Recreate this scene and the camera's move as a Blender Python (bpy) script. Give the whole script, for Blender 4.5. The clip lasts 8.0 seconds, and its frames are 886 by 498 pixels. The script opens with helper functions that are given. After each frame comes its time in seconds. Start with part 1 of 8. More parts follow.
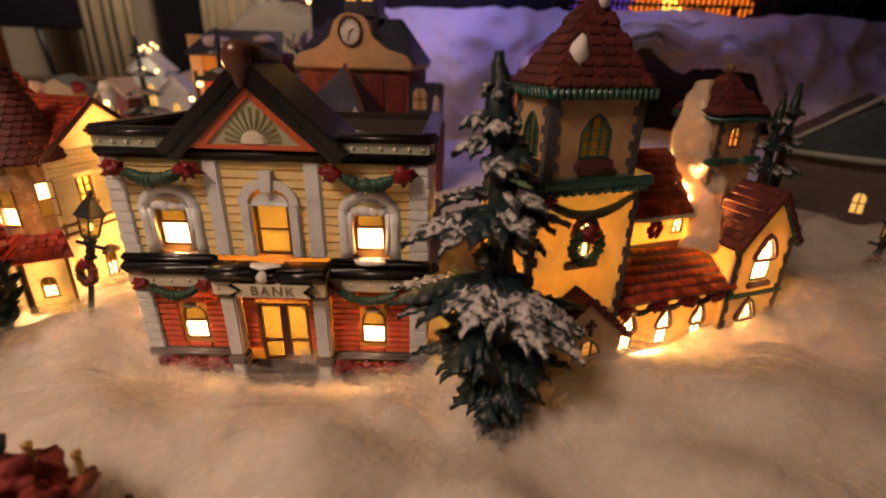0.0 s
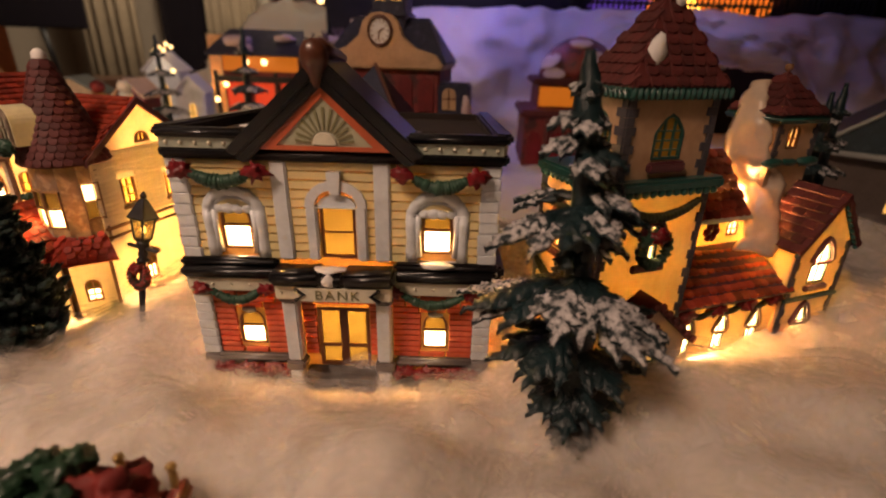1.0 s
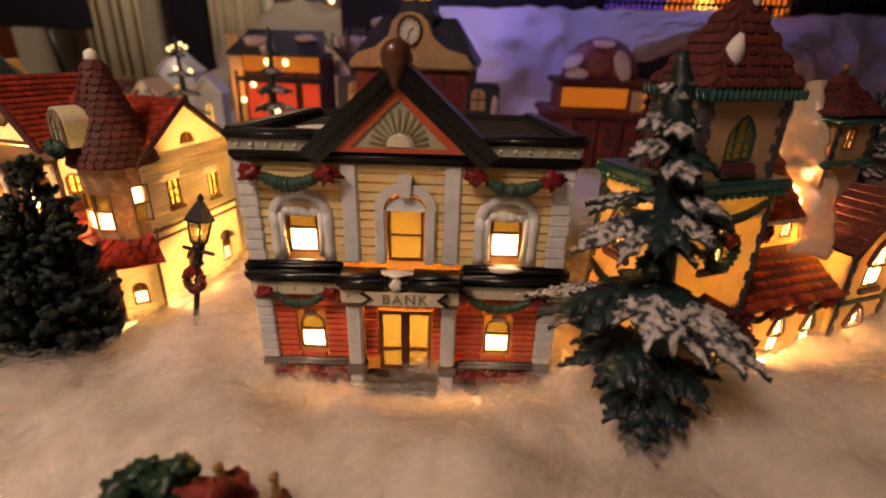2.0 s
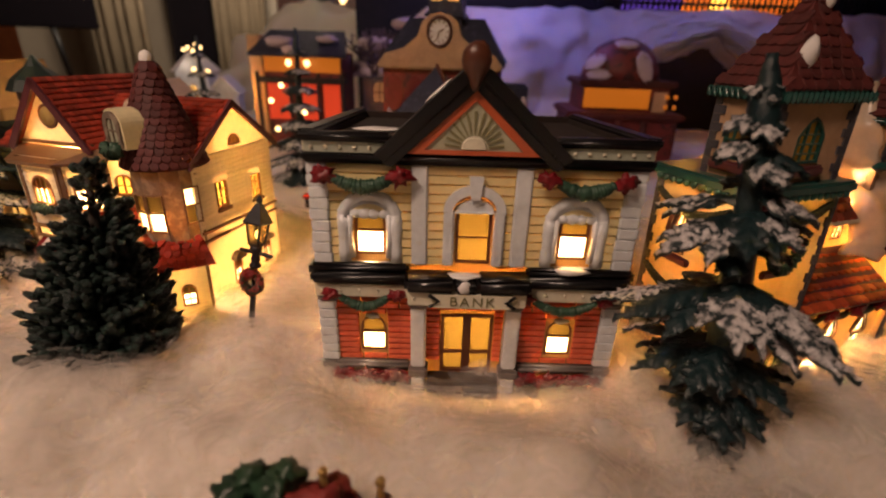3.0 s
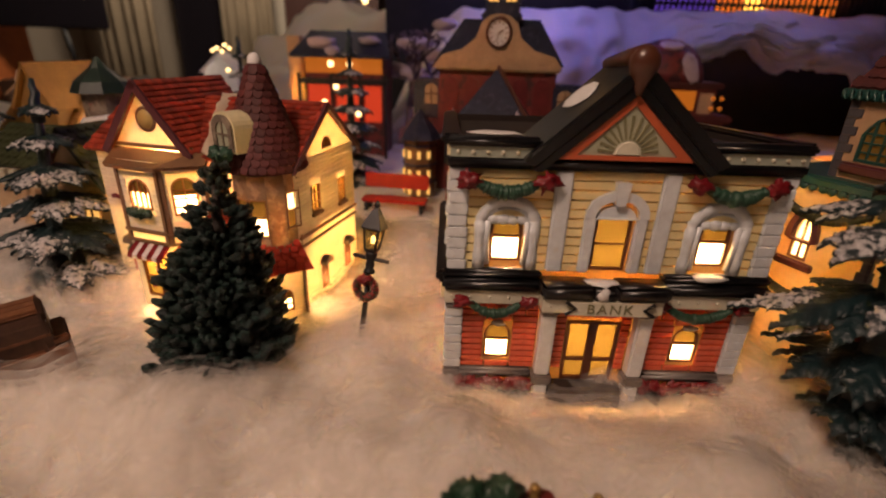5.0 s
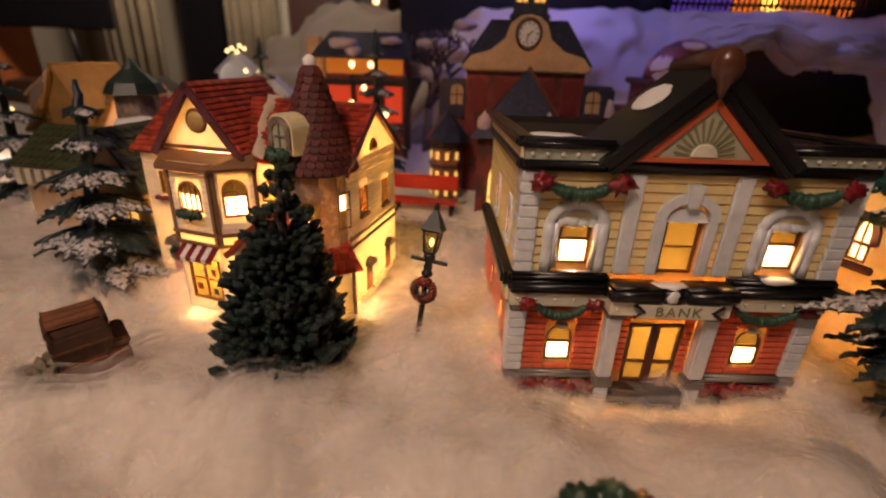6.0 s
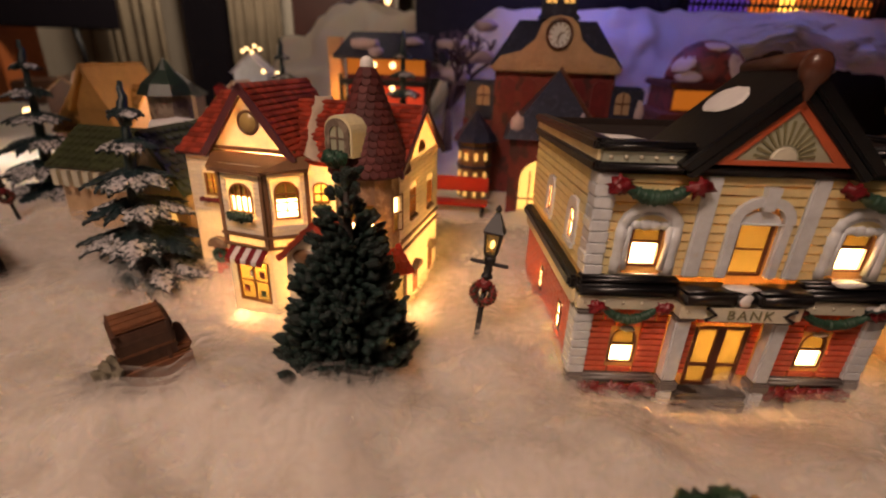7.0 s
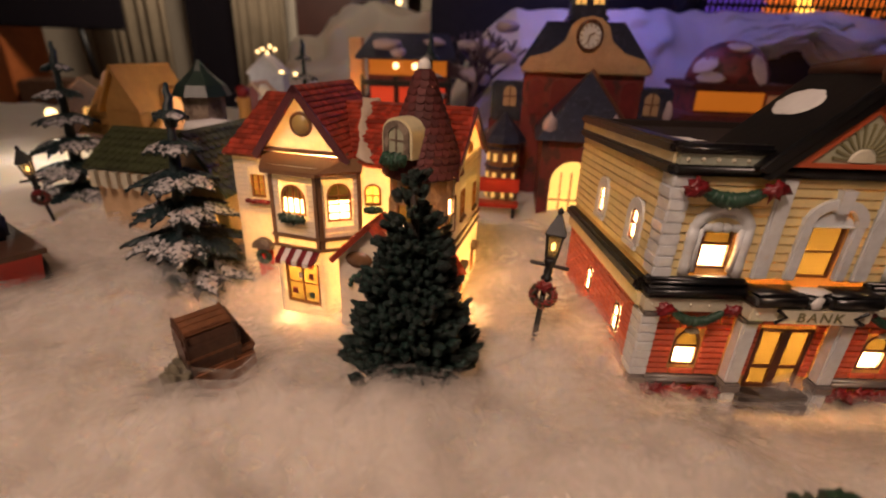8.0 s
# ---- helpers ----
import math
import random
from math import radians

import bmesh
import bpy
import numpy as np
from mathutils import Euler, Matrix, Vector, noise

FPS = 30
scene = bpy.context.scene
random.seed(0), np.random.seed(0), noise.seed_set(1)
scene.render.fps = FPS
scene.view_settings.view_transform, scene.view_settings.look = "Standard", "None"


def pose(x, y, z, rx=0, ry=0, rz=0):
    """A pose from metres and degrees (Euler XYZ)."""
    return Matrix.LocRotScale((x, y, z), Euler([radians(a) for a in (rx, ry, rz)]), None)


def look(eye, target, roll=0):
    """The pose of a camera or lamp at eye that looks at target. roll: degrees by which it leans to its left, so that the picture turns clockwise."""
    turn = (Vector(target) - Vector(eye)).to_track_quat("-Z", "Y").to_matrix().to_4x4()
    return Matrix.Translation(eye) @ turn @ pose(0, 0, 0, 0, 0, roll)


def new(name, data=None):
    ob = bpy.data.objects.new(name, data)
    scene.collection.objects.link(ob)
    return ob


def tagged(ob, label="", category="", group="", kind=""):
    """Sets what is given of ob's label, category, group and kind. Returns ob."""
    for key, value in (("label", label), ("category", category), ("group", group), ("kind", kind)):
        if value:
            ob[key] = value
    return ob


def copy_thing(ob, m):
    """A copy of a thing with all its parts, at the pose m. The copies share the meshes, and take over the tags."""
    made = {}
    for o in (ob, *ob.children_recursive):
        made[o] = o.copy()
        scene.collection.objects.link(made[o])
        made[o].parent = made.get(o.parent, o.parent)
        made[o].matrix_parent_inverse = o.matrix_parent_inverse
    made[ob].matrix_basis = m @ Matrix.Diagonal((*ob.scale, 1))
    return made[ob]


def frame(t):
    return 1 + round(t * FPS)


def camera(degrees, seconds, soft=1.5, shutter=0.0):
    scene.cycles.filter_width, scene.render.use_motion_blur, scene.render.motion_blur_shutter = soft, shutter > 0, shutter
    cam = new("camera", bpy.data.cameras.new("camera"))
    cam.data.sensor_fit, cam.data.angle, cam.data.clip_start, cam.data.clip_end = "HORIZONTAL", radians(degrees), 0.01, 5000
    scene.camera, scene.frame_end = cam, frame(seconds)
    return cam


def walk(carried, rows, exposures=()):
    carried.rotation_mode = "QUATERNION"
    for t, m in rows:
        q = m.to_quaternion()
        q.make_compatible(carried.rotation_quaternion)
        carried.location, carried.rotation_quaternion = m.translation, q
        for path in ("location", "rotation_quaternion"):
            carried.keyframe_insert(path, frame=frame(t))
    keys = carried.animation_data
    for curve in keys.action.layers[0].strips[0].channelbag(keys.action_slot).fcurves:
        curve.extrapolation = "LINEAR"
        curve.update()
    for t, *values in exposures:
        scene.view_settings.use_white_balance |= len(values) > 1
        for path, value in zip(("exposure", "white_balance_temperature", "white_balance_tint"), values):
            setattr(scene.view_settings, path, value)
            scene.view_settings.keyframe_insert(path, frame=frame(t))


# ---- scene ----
cam = camera(85.0, 8.0, 2.0)
EYE, TILT, LEAN = 0.175, -22.5, 1.7
ROWS = [
    (0.0, 0.0004, 0.0006, -0.0008),
    (0.5, -0.0165, 0.0031, -0.0013),
    (1.0, -0.0330, 0.0058, -0.0022),
    (1.5, -0.0495, 0.0081, -0.0028),
    (3.0, -0.0981, 0.0096, -0.0029),
    (3.5, -0.1140, 0.0107, -0.0030),
    (4.0, -0.1301, 0.0120, -0.0031),
    (4.5, -0.1463, 0.0132, -0.0034),
    (6.0, -0.1941, 0.0145, -0.0034),
    (6.5, -0.2102, 0.0154, -0.0035),
    (7.0, -0.2268, 0.0158, -0.0035),
    (7.5, -0.2432, 0.0159, -0.0034),
    (8.0, -0.2595, 0.0157, -0.0033),
]
AIM = Vector((0.0, math.cos(radians(TILT)), math.sin(radians(TILT))))
walk(cam, [(t, look((x, y, EYE + z), Vector((x, y, EYE + z)) + AIM, LEAN)) for t, x, y, z in ROWS], exposures=[(0.0, 0.52, 7000, 10), (2.8, 0.36, 6750, 10), (8.0, 0.26, 6500, 10)])
cam.data.dof.use_dof, cam.data.dof.focus_distance, cam.data.dof.aperture_fstop = True, 0.26, 7.0

# ---- light: a dim warm room, a bulb in every porcelain house ----
world = bpy.data.worlds.new("room_dusk")
scene.world = world
world.use_nodes = True
world.node_tree.nodes["Background"].inputs["Color"].default_value = (0.52, 0.46, 0.62, 1)
world.node_tree.nodes["Background"].inputs["Strength"].default_value = 0.012


def point_lamp(name, at, watts, colour, size=0.004):
    data = bpy.data.lights.new(name, "POINT")
    data.energy, data.color, data.shadow_soft_size = watts, colour, size
    ob = new(name, data)
    ob.location = at
    return ob


WARM = (1.0, 0.61, 0.27)


def area_lamp(name, eye, target, watts, colour, sx, sy, spread=180):
    data = bpy.data.lights.new(name, "AREA")
    data.shape, data.size, data.size_y, data.energy, data.color = "RECTANGLE", sx, sy, watts, colour
    data.spread = radians(spread)
    ob = new(name, data)
    ob.matrix_world = look(eye, target)
    return ob


# the room's ceiling lamp, over and behind the camera
area_lamp("room_lamp", (-0.55, -0.36, 0.95), (-0.32, 0.12, 0.0), 2.4, (1.0, 0.685, 0.525), 0.26, 0.26, 102)
# a second one deep in the room
area_lamp("far_room_lamp", (-1.2, 2.8, 1.65), (-1.6, 4.0, 0.0), 40.0, (1.0, 0.82, 0.62), 0.5, 0.5)

# ---- materials ----
def mat(name, colour, rough=0.5, metal=0.0, vary=0.12, grain=300.0, bump=0.15, coat=0.0, trans=0.0, trans_colour=None,
        second=None, blotch=60.0, edge=(0.45, 0.6), island=0.0, height=0.0006, clear=0.0, clear_colour=(1, 1, 1)):
    """Painted surface: two scales of colour variation, fine relief, optional second paint in blotches, optional light let through."""
    m = bpy.data.materials.new(name)
    m.use_nodes = True
    nt = m.node_tree
    nodes, link = nt.nodes, nt.links.new
    bs, out = nodes["Principled BSDF"], nodes["Material Output"]
    bs.inputs["Roughness"].default_value, bs.inputs["Metallic"].default_value = rough, metal
    bs.inputs["Coat Weight"].default_value, bs.inputs["Coat Roughness"].default_value = coat, 0.15
    tc = nodes.new("ShaderNodeTexCoord")
    fine, wide = nodes.new("ShaderNodeTexNoise"), nodes.new("ShaderNodeTexNoise")
    fine.inputs["Scale"].default_value, fine.inputs["Detail"].default_value = grain, 4.0
    wide.inputs["Scale"].default_value, wide.inputs["Detail"].default_value = blotch, 3.0
    for n in (fine, wide):
        link(tc.outputs["Object"], n.inputs["Vector"])
    base = nodes.new("ShaderNodeMix")
    base.data_type = "RGBA"
    dark = [c * (1 - vary) for c in colour]
    light = [min(1.0, c * (1 + vary)) for c in colour]
    base.inputs["A"].default_value, base.inputs["B"].default_value = (*dark, 1), (*light, 1)
    summed = nodes.new("ShaderNodeMath")
    summed.operation = "MULTIPLY_ADD"
    summed.inputs[1].default_value, summed.inputs[2].default_value = 1.6, -0.8
    add = nodes.new("ShaderNodeMath")
    add.operation = "ADD"
    link(fine.outputs["Fac"], add.inputs[0])
    link(wide.outputs["Fac"], summed.inputs[0])
    link(summed.outputs[0], add.inputs[1])
    last = add
    if island:
        src = nodes.new("ShaderNodeObjectInfo") if island > 0 else nodes.new("ShaderNodeNewGeometry")
        rnd = nodes.new("ShaderNodeMath")
        rnd.operation = "MULTIPLY_ADD"
        rnd.inputs[1].default_value, rnd.inputs[2].default_value = 2 * abs(island), -abs(island)
        link(src.outputs["Random" if island > 0 else "Random Per Island"], rnd.inputs[0])
        more = nodes.new("ShaderNodeMath")
        more.operation = "ADD"
        link(add.outputs[0], more.inputs[0])
        link(rnd.outputs[0], more.inputs[1])
        last = more
    link(last.outputs[0], base.inputs["Factor"])
    colour_out = base.outputs["Result"]
    if second:
        ramp, mix = nodes.new("ShaderNodeMapRange"), nodes.new("ShaderNodeMix")
        ramp.inputs["From Min"].default_value, ramp.inputs["From Max"].default_value = edge
        mix.data_type = "RGBA"
        mix.inputs["B"].default_value = (*second, 1)
        spots = nodes.new("ShaderNodeTexNoise")
        spots.inputs["Scale"].default_value, spots.inputs["Detail"].default_value = blotch * 2.5, 5.0
        link(tc.outputs["Object"], spots.inputs["Vector"])
        link(spots.outputs["Fac"], ramp.inputs["Value"])
        link(ramp.outputs["Result"], mix.inputs["Factor"])
        link(colour_out, mix.inputs["A"])
        colour_out = mix.outputs["Result"]
    link(colour_out, bs.inputs["Base Color"])
    bp = nodes.new("ShaderNodeBump")
    bp.inputs["Strength"].default_value, bp.inputs["Distance"].default_value = bump, height
    link(add.outputs[0], bp.inputs["Height"])
    link(bp.outputs["Normal"], bs.inputs["Normal"])
    if trans:
        tr, mx = nodes.new("ShaderNodeBsdfTranslucent"), nodes.new("ShaderNodeMixShader")
        tr.inputs["Color"].default_value = (*(trans_colour or colour), 1)
        mx.inputs["Fac"].default_value = trans
        link(bs.outputs[0], mx.inputs[1])
        link(tr.outputs[0], mx.inputs[2])
        link(mx.outputs[0], out.inputs["Surface"])
        if clear:
            see, mc = nodes.new("ShaderNodeBsdfTransparent"), nodes.new("ShaderNodeMixShader")
            see.inputs["Color"].default_value = (*clear_colour, 1)
            mc.inputs["Fac"].default_value = clear
            link(mx.outputs[0], mc.inputs[1])
            link(see.outputs[0], mc.inputs[2])
            link(mc.outputs[0], out.inputs["Surface"])
    return m


def glow(name, colour, strength):
    m = bpy.data.materials.new(name)
    m.use_nodes = True
    bs = m.node_tree.nodes["Principled BSDF"]
    bs.inputs["Base Color"].default_value = (*(0.22 * c for c in colour), 1)
    bs.inputs["Emission Color"].default_value = (*colour, 1)
    bs.inputs["Emission Strength"].default_value = strength
    return m


GLAZE = dict(rough=0.35, coat=0.25, vary=0.16)
M_CREAM = mat("cream_glaze", (0.82, 0.72, 0.44), trans=0.12, trans_colour=(1.0, 0.88, 0.5), **GLAZE)
M_SIDING = mat("yellow_siding_glaze", (0.83, 0.71, 0.37), trans=0.22, trans_colour=(1.0, 0.95, 0.66), island=0.25, **GLAZE)
M_SIDEWALL = mat("cream_joint", (0.50, 0.38, 0.20), rough=0.6, trans=0.028, trans_colour=(1.0, 0.80, 0.44))
M_GROOVE = mat("dark_joint", (0.32, 0.19, 0.08), rough=0.7, trans=0.04, trans_colour=(1.0, 0.66, 0.28))
M_WHITE = mat("white_glaze", (0.66, 0.69, 0.71), blotch=90, second=(0.64, 0.62, 0.57), edge=(0.60, 0.85), **GLAZE)
M_DENTIL = mat("ivory_glaze", (0.66, 0.62, 0.48), **GLAZE)
M_BLACK = mat("black_brown_glaze", (0.004, 0.004, 0.005), rough=0.32, coat=0.1, vary=0.35, second=(0.012, 0.008, 0.008), edge=(0.58, 0.75))
M_BROWN = mat("dark_brown_glaze", (0.020, 0.011, 0.008), rough=0.8, coat=0.0, vary=0.3)
M_FINIAL = mat("chestnut_glaze", (0.09, 0.028, 0.014), rough=0.35, coat=0.25, vary=0.3)
M_BRICK = mat("orange_red_brick_glaze", (0.70, 0.165, 0.085), trans=0.24, trans_colour=(1.0, 0.26, 0.09), island=0.3, second=(0.48, 0.075, 0.045), edge=(0.5, 0.7), **GLAZE)
M_ORANGE = mat("orange_trim_glaze", (0.5, 0.10, 0.035), **GLAZE)
M_SAGE = mat("sage_glaze", (0.40, 0.40, 0.28), **GLAZE)
M_FRIEZE = mat("grey_green_glaze", (0.36, 0.39, 0.31), **GLAZE)
M_RAY = mat("olive_paint", (0.20, 0.185, 0.09), rough=0.5)
M_GREY = mat("grey_glaze", (0.17, 0.15, 0.14), **GLAZE)
M_GREEN = mat("garland_green", (0.02, 0.06, 0.035), rough=0.5, vary=0.4, bump=0.8)
M_OLIVE = mat("olive_garland", (0.035, 0.038, 0.014), rough=0.5, vary=0.4, bump=0.8)
M_BOW = mat("bow_red", (0.17, 0.006, 0.010), rough=0.4, vary=0.4, bump=0.6)
M_FRAME = mat("window_brown", (0.10, 0.028, 0.010), rough=0.45)
M_PANE = mat("amber_pane", (0.75, 0.50, 0.16), rough=0.4, trans=0.85, trans_colour=(0.046, 0.037, 0.018), vary=0.05, bump=0.02, clear=0.12, clear_colour=(0.09, 0.07, 0.033))
M_HONEY = mat("honey_pane", (0.8, 0.5, 0.16), rough=0.4, trans=0.85, trans_colour=(0.13, 0.105, 0.048), vary=0.05, bump=0.02, clear=0.10, clear_colour=(0.5, 0.4, 0.2))
M_CLEAR = mat("clear_pane", (0.9, 0.85, 0.7), rough=0.3, trans=0.92, trans_colour=(1.0, 0.98, 0.9), vary=0.02, bump=0.01, clear=0.05)
M_DULLPANE = mat("dull_yellow_glaze", (0.50, 0.34, 0.11), **GLAZE)
M_SNOW = mat("snow_paint", (0.78, 0.76, 0.74), rough=0.6, vary=0.08)
M_IVORY = mat("house_ivory_glaze", (0.80, 0.72, 0.60), trans=0.15, trans_colour=(1.0, 0.92, 0.66), island=0.1, **GLAZE)
M_TILE = mat("red_roof_tile_glaze", (0.33, 0.045, 0.022), rough=0.45, coat=0.12, vary=0.45, island=0.6, trans=0.13, trans_colour=(1.0, 0.18, 0.05))
M_SCARLET = mat("scarlet_roof_tile_glaze", (0.42, 0.040, 0.022), rough=0.5, coat=0.1, vary=0.35, island=0.3, trans=0.12, trans_colour=(1.0, 0.16, 0.04))
M_MAROON = mat("maroon_roof_tile_glaze", (0.095, 0.017, 0.015), rough=0.7, coat=0.0, vary=0.35, island=0.4)
M_STONE = mat("turret_stone", (0.16, 0.12, 0.09), rough=0.75, vary=0.5, grain=450, bump=0.9, trans=0.05, trans_colour=(1.0, 0.6, 0.25), second=(0.3, 0.24, 0.18), edge=(0.5, 0.6))
M_STUCCO = mat("peach_stucco_glaze", (0.68, 0.48, 0.29), trans=0.15, trans_colour=(1.0, 0.82, 0.40), blotch=40, second=(0.56, 0.35, 0.18), edge=(0.5, 0.8), **GLAZE)
M_NAVE = mat("thick_peach_glaze", (0.68, 0.46, 0.26), trans=0.045, trans_colour=(1.0, 0.80, 0.38), blotch=40, second=(0.56, 0.35, 0.18), edge=(0.5, 0.8), **GLAZE)
# darker copy of M_STUCCO: the fainter glow higher up is in its colour
M_BELFRY = mat("shaded_peach_stucco_glaze", (0.50, 0.32, 0.19), trans=0.04, trans_colour=(1.0, 0.7, 0.3), blotch=40, second=(0.38, 0.23, 0.13), edge=(0.5, 0.8), **GLAZE)
M_QUOIN = mat("slate_quoin_glaze", (0.07, 0.065, 0.075), rough=0.5, vary=0.35)
M_TEAL = mat("teal_green_glaze", (0.016, 0.075, 0.062), rough=0.3, coat=0.35, vary=0.35)
M_TRIM = mat("brown_band_glaze", (0.20, 0.10, 0.045), **GLAZE)
M_GOLD = mat("golden_brown_glaze", (0.24, 0.085, 0.018), trans=0.03, trans_colour=(1.0, 0.5, 0.1), **GLAZE)
M_PURPLE = mat("plum_trim_glaze", (0.11, 0.03, 0.035), **GLAZE)
M_DOOR = mat("red_door_glaze", (0.5, 0.03, 0.02), trans=0.15, trans_colour=(1, 0.1, 0.03), **GLAZE)
M_STRIPE = mat("white_stripe_glaze", (0.75, 0.68, 0.66), **GLAZE)
M_IRON = mat("black_iron", (0.006, 0.006, 0.008), rough=0.5, metal=0.0, vary=0.4, second=(0.05, 0.035, 0.025), edge=(0.6, 0.75))
M_BERRY = mat("wreath_berry", (0.22, 0.02, 0.02), rough=0.35, vary=0.5)
M_WREATH = mat("wreath_leaf", (0.03, 0.028, 0.014), rough=0.5, vary=0.6, second=(0.20, 0.018, 0.016), edge=(0.48, 0.54), blotch=180, bump=0.8)
M_BULB = glow("bulb_glass", (1.0, 0.66, 0.2), 6.0)
M_NEEDLE = mat("deep_green_needles", (0.004, 0.015, 0.012), rough=0.45, vary=0.6, bump=1.0, height=0.0012, grain=1100, blotch=260, island=-0.5, second=(0.020, 0.055, 0.042), edge=(0.56, 0.68))
M_SPRUCE = mat("blue_green_needles", (0.008, 0.022, 0.025), rough=0.42, vary=0.5, bump=0.9, grain=500, second=(0.035, 0.048, 0.014), edge=(0.64, 0.74), blotch=50)
M_BARK = mat("dark_bark", (0.03, 0.022, 0.018), rough=0.8, vary=0.4)
M_TIPSNOW = mat("brushed_snow", (0.52, 0.50, 0.50), rough=0.7, vary=0.45, grain=900, bump=1.0, second=(0.018, 0.030, 0.034), edge=(0.46, 0.60), blotch=125)
M_WOOD = mat("trunk_wood", (0.16, 0.062, 0.026), rough=0.5, vary=0.45, grain=260, bump=0.6)
M_LEATHER = mat("trunk_dark_wood", (0.07, 0.030, 0.016), rough=0.5, vary=0.4, bump=0.6)
M_DRIFT = mat("glowing_snow_glaze", (0.66, 0.53, 0.40), trans=0.22, trans_colour=(1.0, 0.82, 0.46), blotch=30, **GLAZE)

# ---- building helpers ----
from mathutils.geometry import tessellate_polygon

IDENT = Matrix.Identity(4)


def part(name, bm, material, parent=None, label="", smooth=False, m=None, settle=None):
    """Links a bmesh as one mesh object under a thing or part."""
    me = bpy.data.meshes.new(name)
    bmesh.ops.recalc_face_normals(bm, faces=bm.faces)
    bm.to_mesh(me)
    bm.free()
    me.materials.append(material)
    if smooth:
        me.polygons.foreach_set("use_smooth", [True] * len(me.polygons))
    ob = new(name, me)
    if parent:
        ob.parent = parent
    if settle is not None:
        ob.matrix_parent_inverse = settle
    if m is not None:
        ob.matrix_basis = m
    return tagged(ob, label) if label else ob


def share(name, me, parent, m):
    ob = new(name, me)
    ob.parent = parent
    ob.matrix_basis = m
    return ob


def mesh_of(name, bm, material, smooth=False):
    me = bpy.data.meshes.new(name)
    bmesh.ops.recalc_face_normals(bm, faces=bm.faces)
    bm.to_mesh(me)
    bm.free()
    me.materials.append(material)
    if smooth:
        me.polygons.foreach_set("use_smooth", [True] * len(me.polygons))
    return me


def thing(name, m, label, category, group=""):
    ob = new(name)
    ob.empty_display_size = 0.02
    ob.matrix_basis = m
    return tagged(ob, label, category, group)


def box(bm, x0, x1, y0, y1, z0, z1, bevel=0.0, m=IDENT):
    v = [bm.verts.new(m @ Vector(p)) for p in ((x0, y0, z0), (x1, y0, z0), (x1, y1, z0), (x0, y1, z0), (x0, y0, z1), (x1, y0, z1), (x1, y1, z1), (x0, y1, z1))]
    f = [bm.faces.new([v[i] for i in q]) for q in ((3, 2, 1, 0), (4, 5, 6, 7), (0, 1, 5, 4), (1, 2, 6, 5), (2, 3, 7, 6), (3, 0, 4, 7))]
    if bevel:
        bmesh.ops.bevel(bm, geom=list({e for q in f for e in q.edges}), offset=bevel, segments=2, affect="EDGES")
    return bm


def slab(bm, loops, y0, y1, m=IDENT):
    """A plate in the xz plane from y0 to y1; loops: the outline and then the holes, as (x, z)."""
    flat = [p for lo in loops for p in lo]
    tris = tessellate_polygon([[Vector((x, z, 0)) for x, z in lo] for lo in loops])
    fr = [bm.verts.new(m @ Vector((x, y0, z))) for x, z in flat]
    bk = [bm.verts.new(m @ Vector((x, y1, z))) for x, z in flat]
    for a, b, c in tris:
        if len({a, b, c}) == 3:
            try:
                bm.faces.new((fr[a], fr[b], fr[c]))
                bm.faces.new((bk[c], bk[b], bk[a]))
            except ValueError:
                pass
    i = 0
    for lo in loops:
        n = len(lo)
        for k in range(n):
            a, b = i + k, i + (k + 1) % n
            bm.faces.new((fr[a], bk[a], bk[b], fr[b]))
        i += n
    return bm


def rect(x0, x1, z0, z1):
    return [(x0, z0), (x1, z0), (x1, z1), (x0, z1)]


def arched(cx, w, z0, zs, rise, n=8, point=False):
    """A window's outline: straight to the springing zs, then an arch (pointed if asked) of that rise."""
    pts = [(cx - w / 2, z0), (cx + w / 2, z0)]
    for k in range(n + 1):
        a = math.pi * k / n
        x = math.cos(a)
        h = (1 - abs(x) ** 1.7) if point else math.sin(a)
        pts.append((cx + w / 2 * x, zs + rise * h))
    return pts


def grown(cx, w, z0, zs, rise, d, n=8, point=False, foot=None):
    return arched(cx, w + 2 * d, z0 - (d if foot is None else foot), zs, rise + d, n, point)


def tube(bm, pts, radii, n=6, m=IDENT):
    pts = [Vector(p) for p in pts]
    rings = []
    for i, p in enumerate(pts):
        d = (pts[min(i + 1, len(pts) - 1)] - pts[max(i - 1, 0)]).normalized()
        side = d.cross(Vector((0.31, 0.2, 0.93))).normalized()
        up = d.cross(side)
        r = radii[i] if isinstance(radii, (list, tuple)) else radii
        rings.append([bm.verts.new(m @ (p + r * (math.cos(a) * side + math.sin(a) * up))) for a in (2 * math.pi * k / n for k in range(n))])
    for a, b in zip(rings, rings[1:]):
        for k in range(n):
            bm.faces.new((a[k], a[(k + 1) % n], b[(k + 1) % n], b[k]))
    bm.faces.new(rings[0][::-1])
    bm.faces.new(rings[-1])
    return bm


def lathe(bm, profile, n=16, m=IDENT, sx=1.0, sy=1.0, turn=0.0, ring=False):
    rings = [[bm.verts.new(m @ Vector((sx * r * math.cos(a + turn), sy * r * math.sin(a + turn), z))) for a in (2 * math.pi * k / n for k in range(n))] for r, z in profile]
    for a, b in zip(rings, rings[1:] + ([rings[0]] if ring else [])):
        for k in range(n):
            bm.faces.new((a[k], a[(k + 1) % n], b[(k + 1) % n], b[k]))
    if not ring:
        bm.faces.new(rings[0][::-1])
        bm.faces.new(rings[-1])
    return bm


ICO = {}


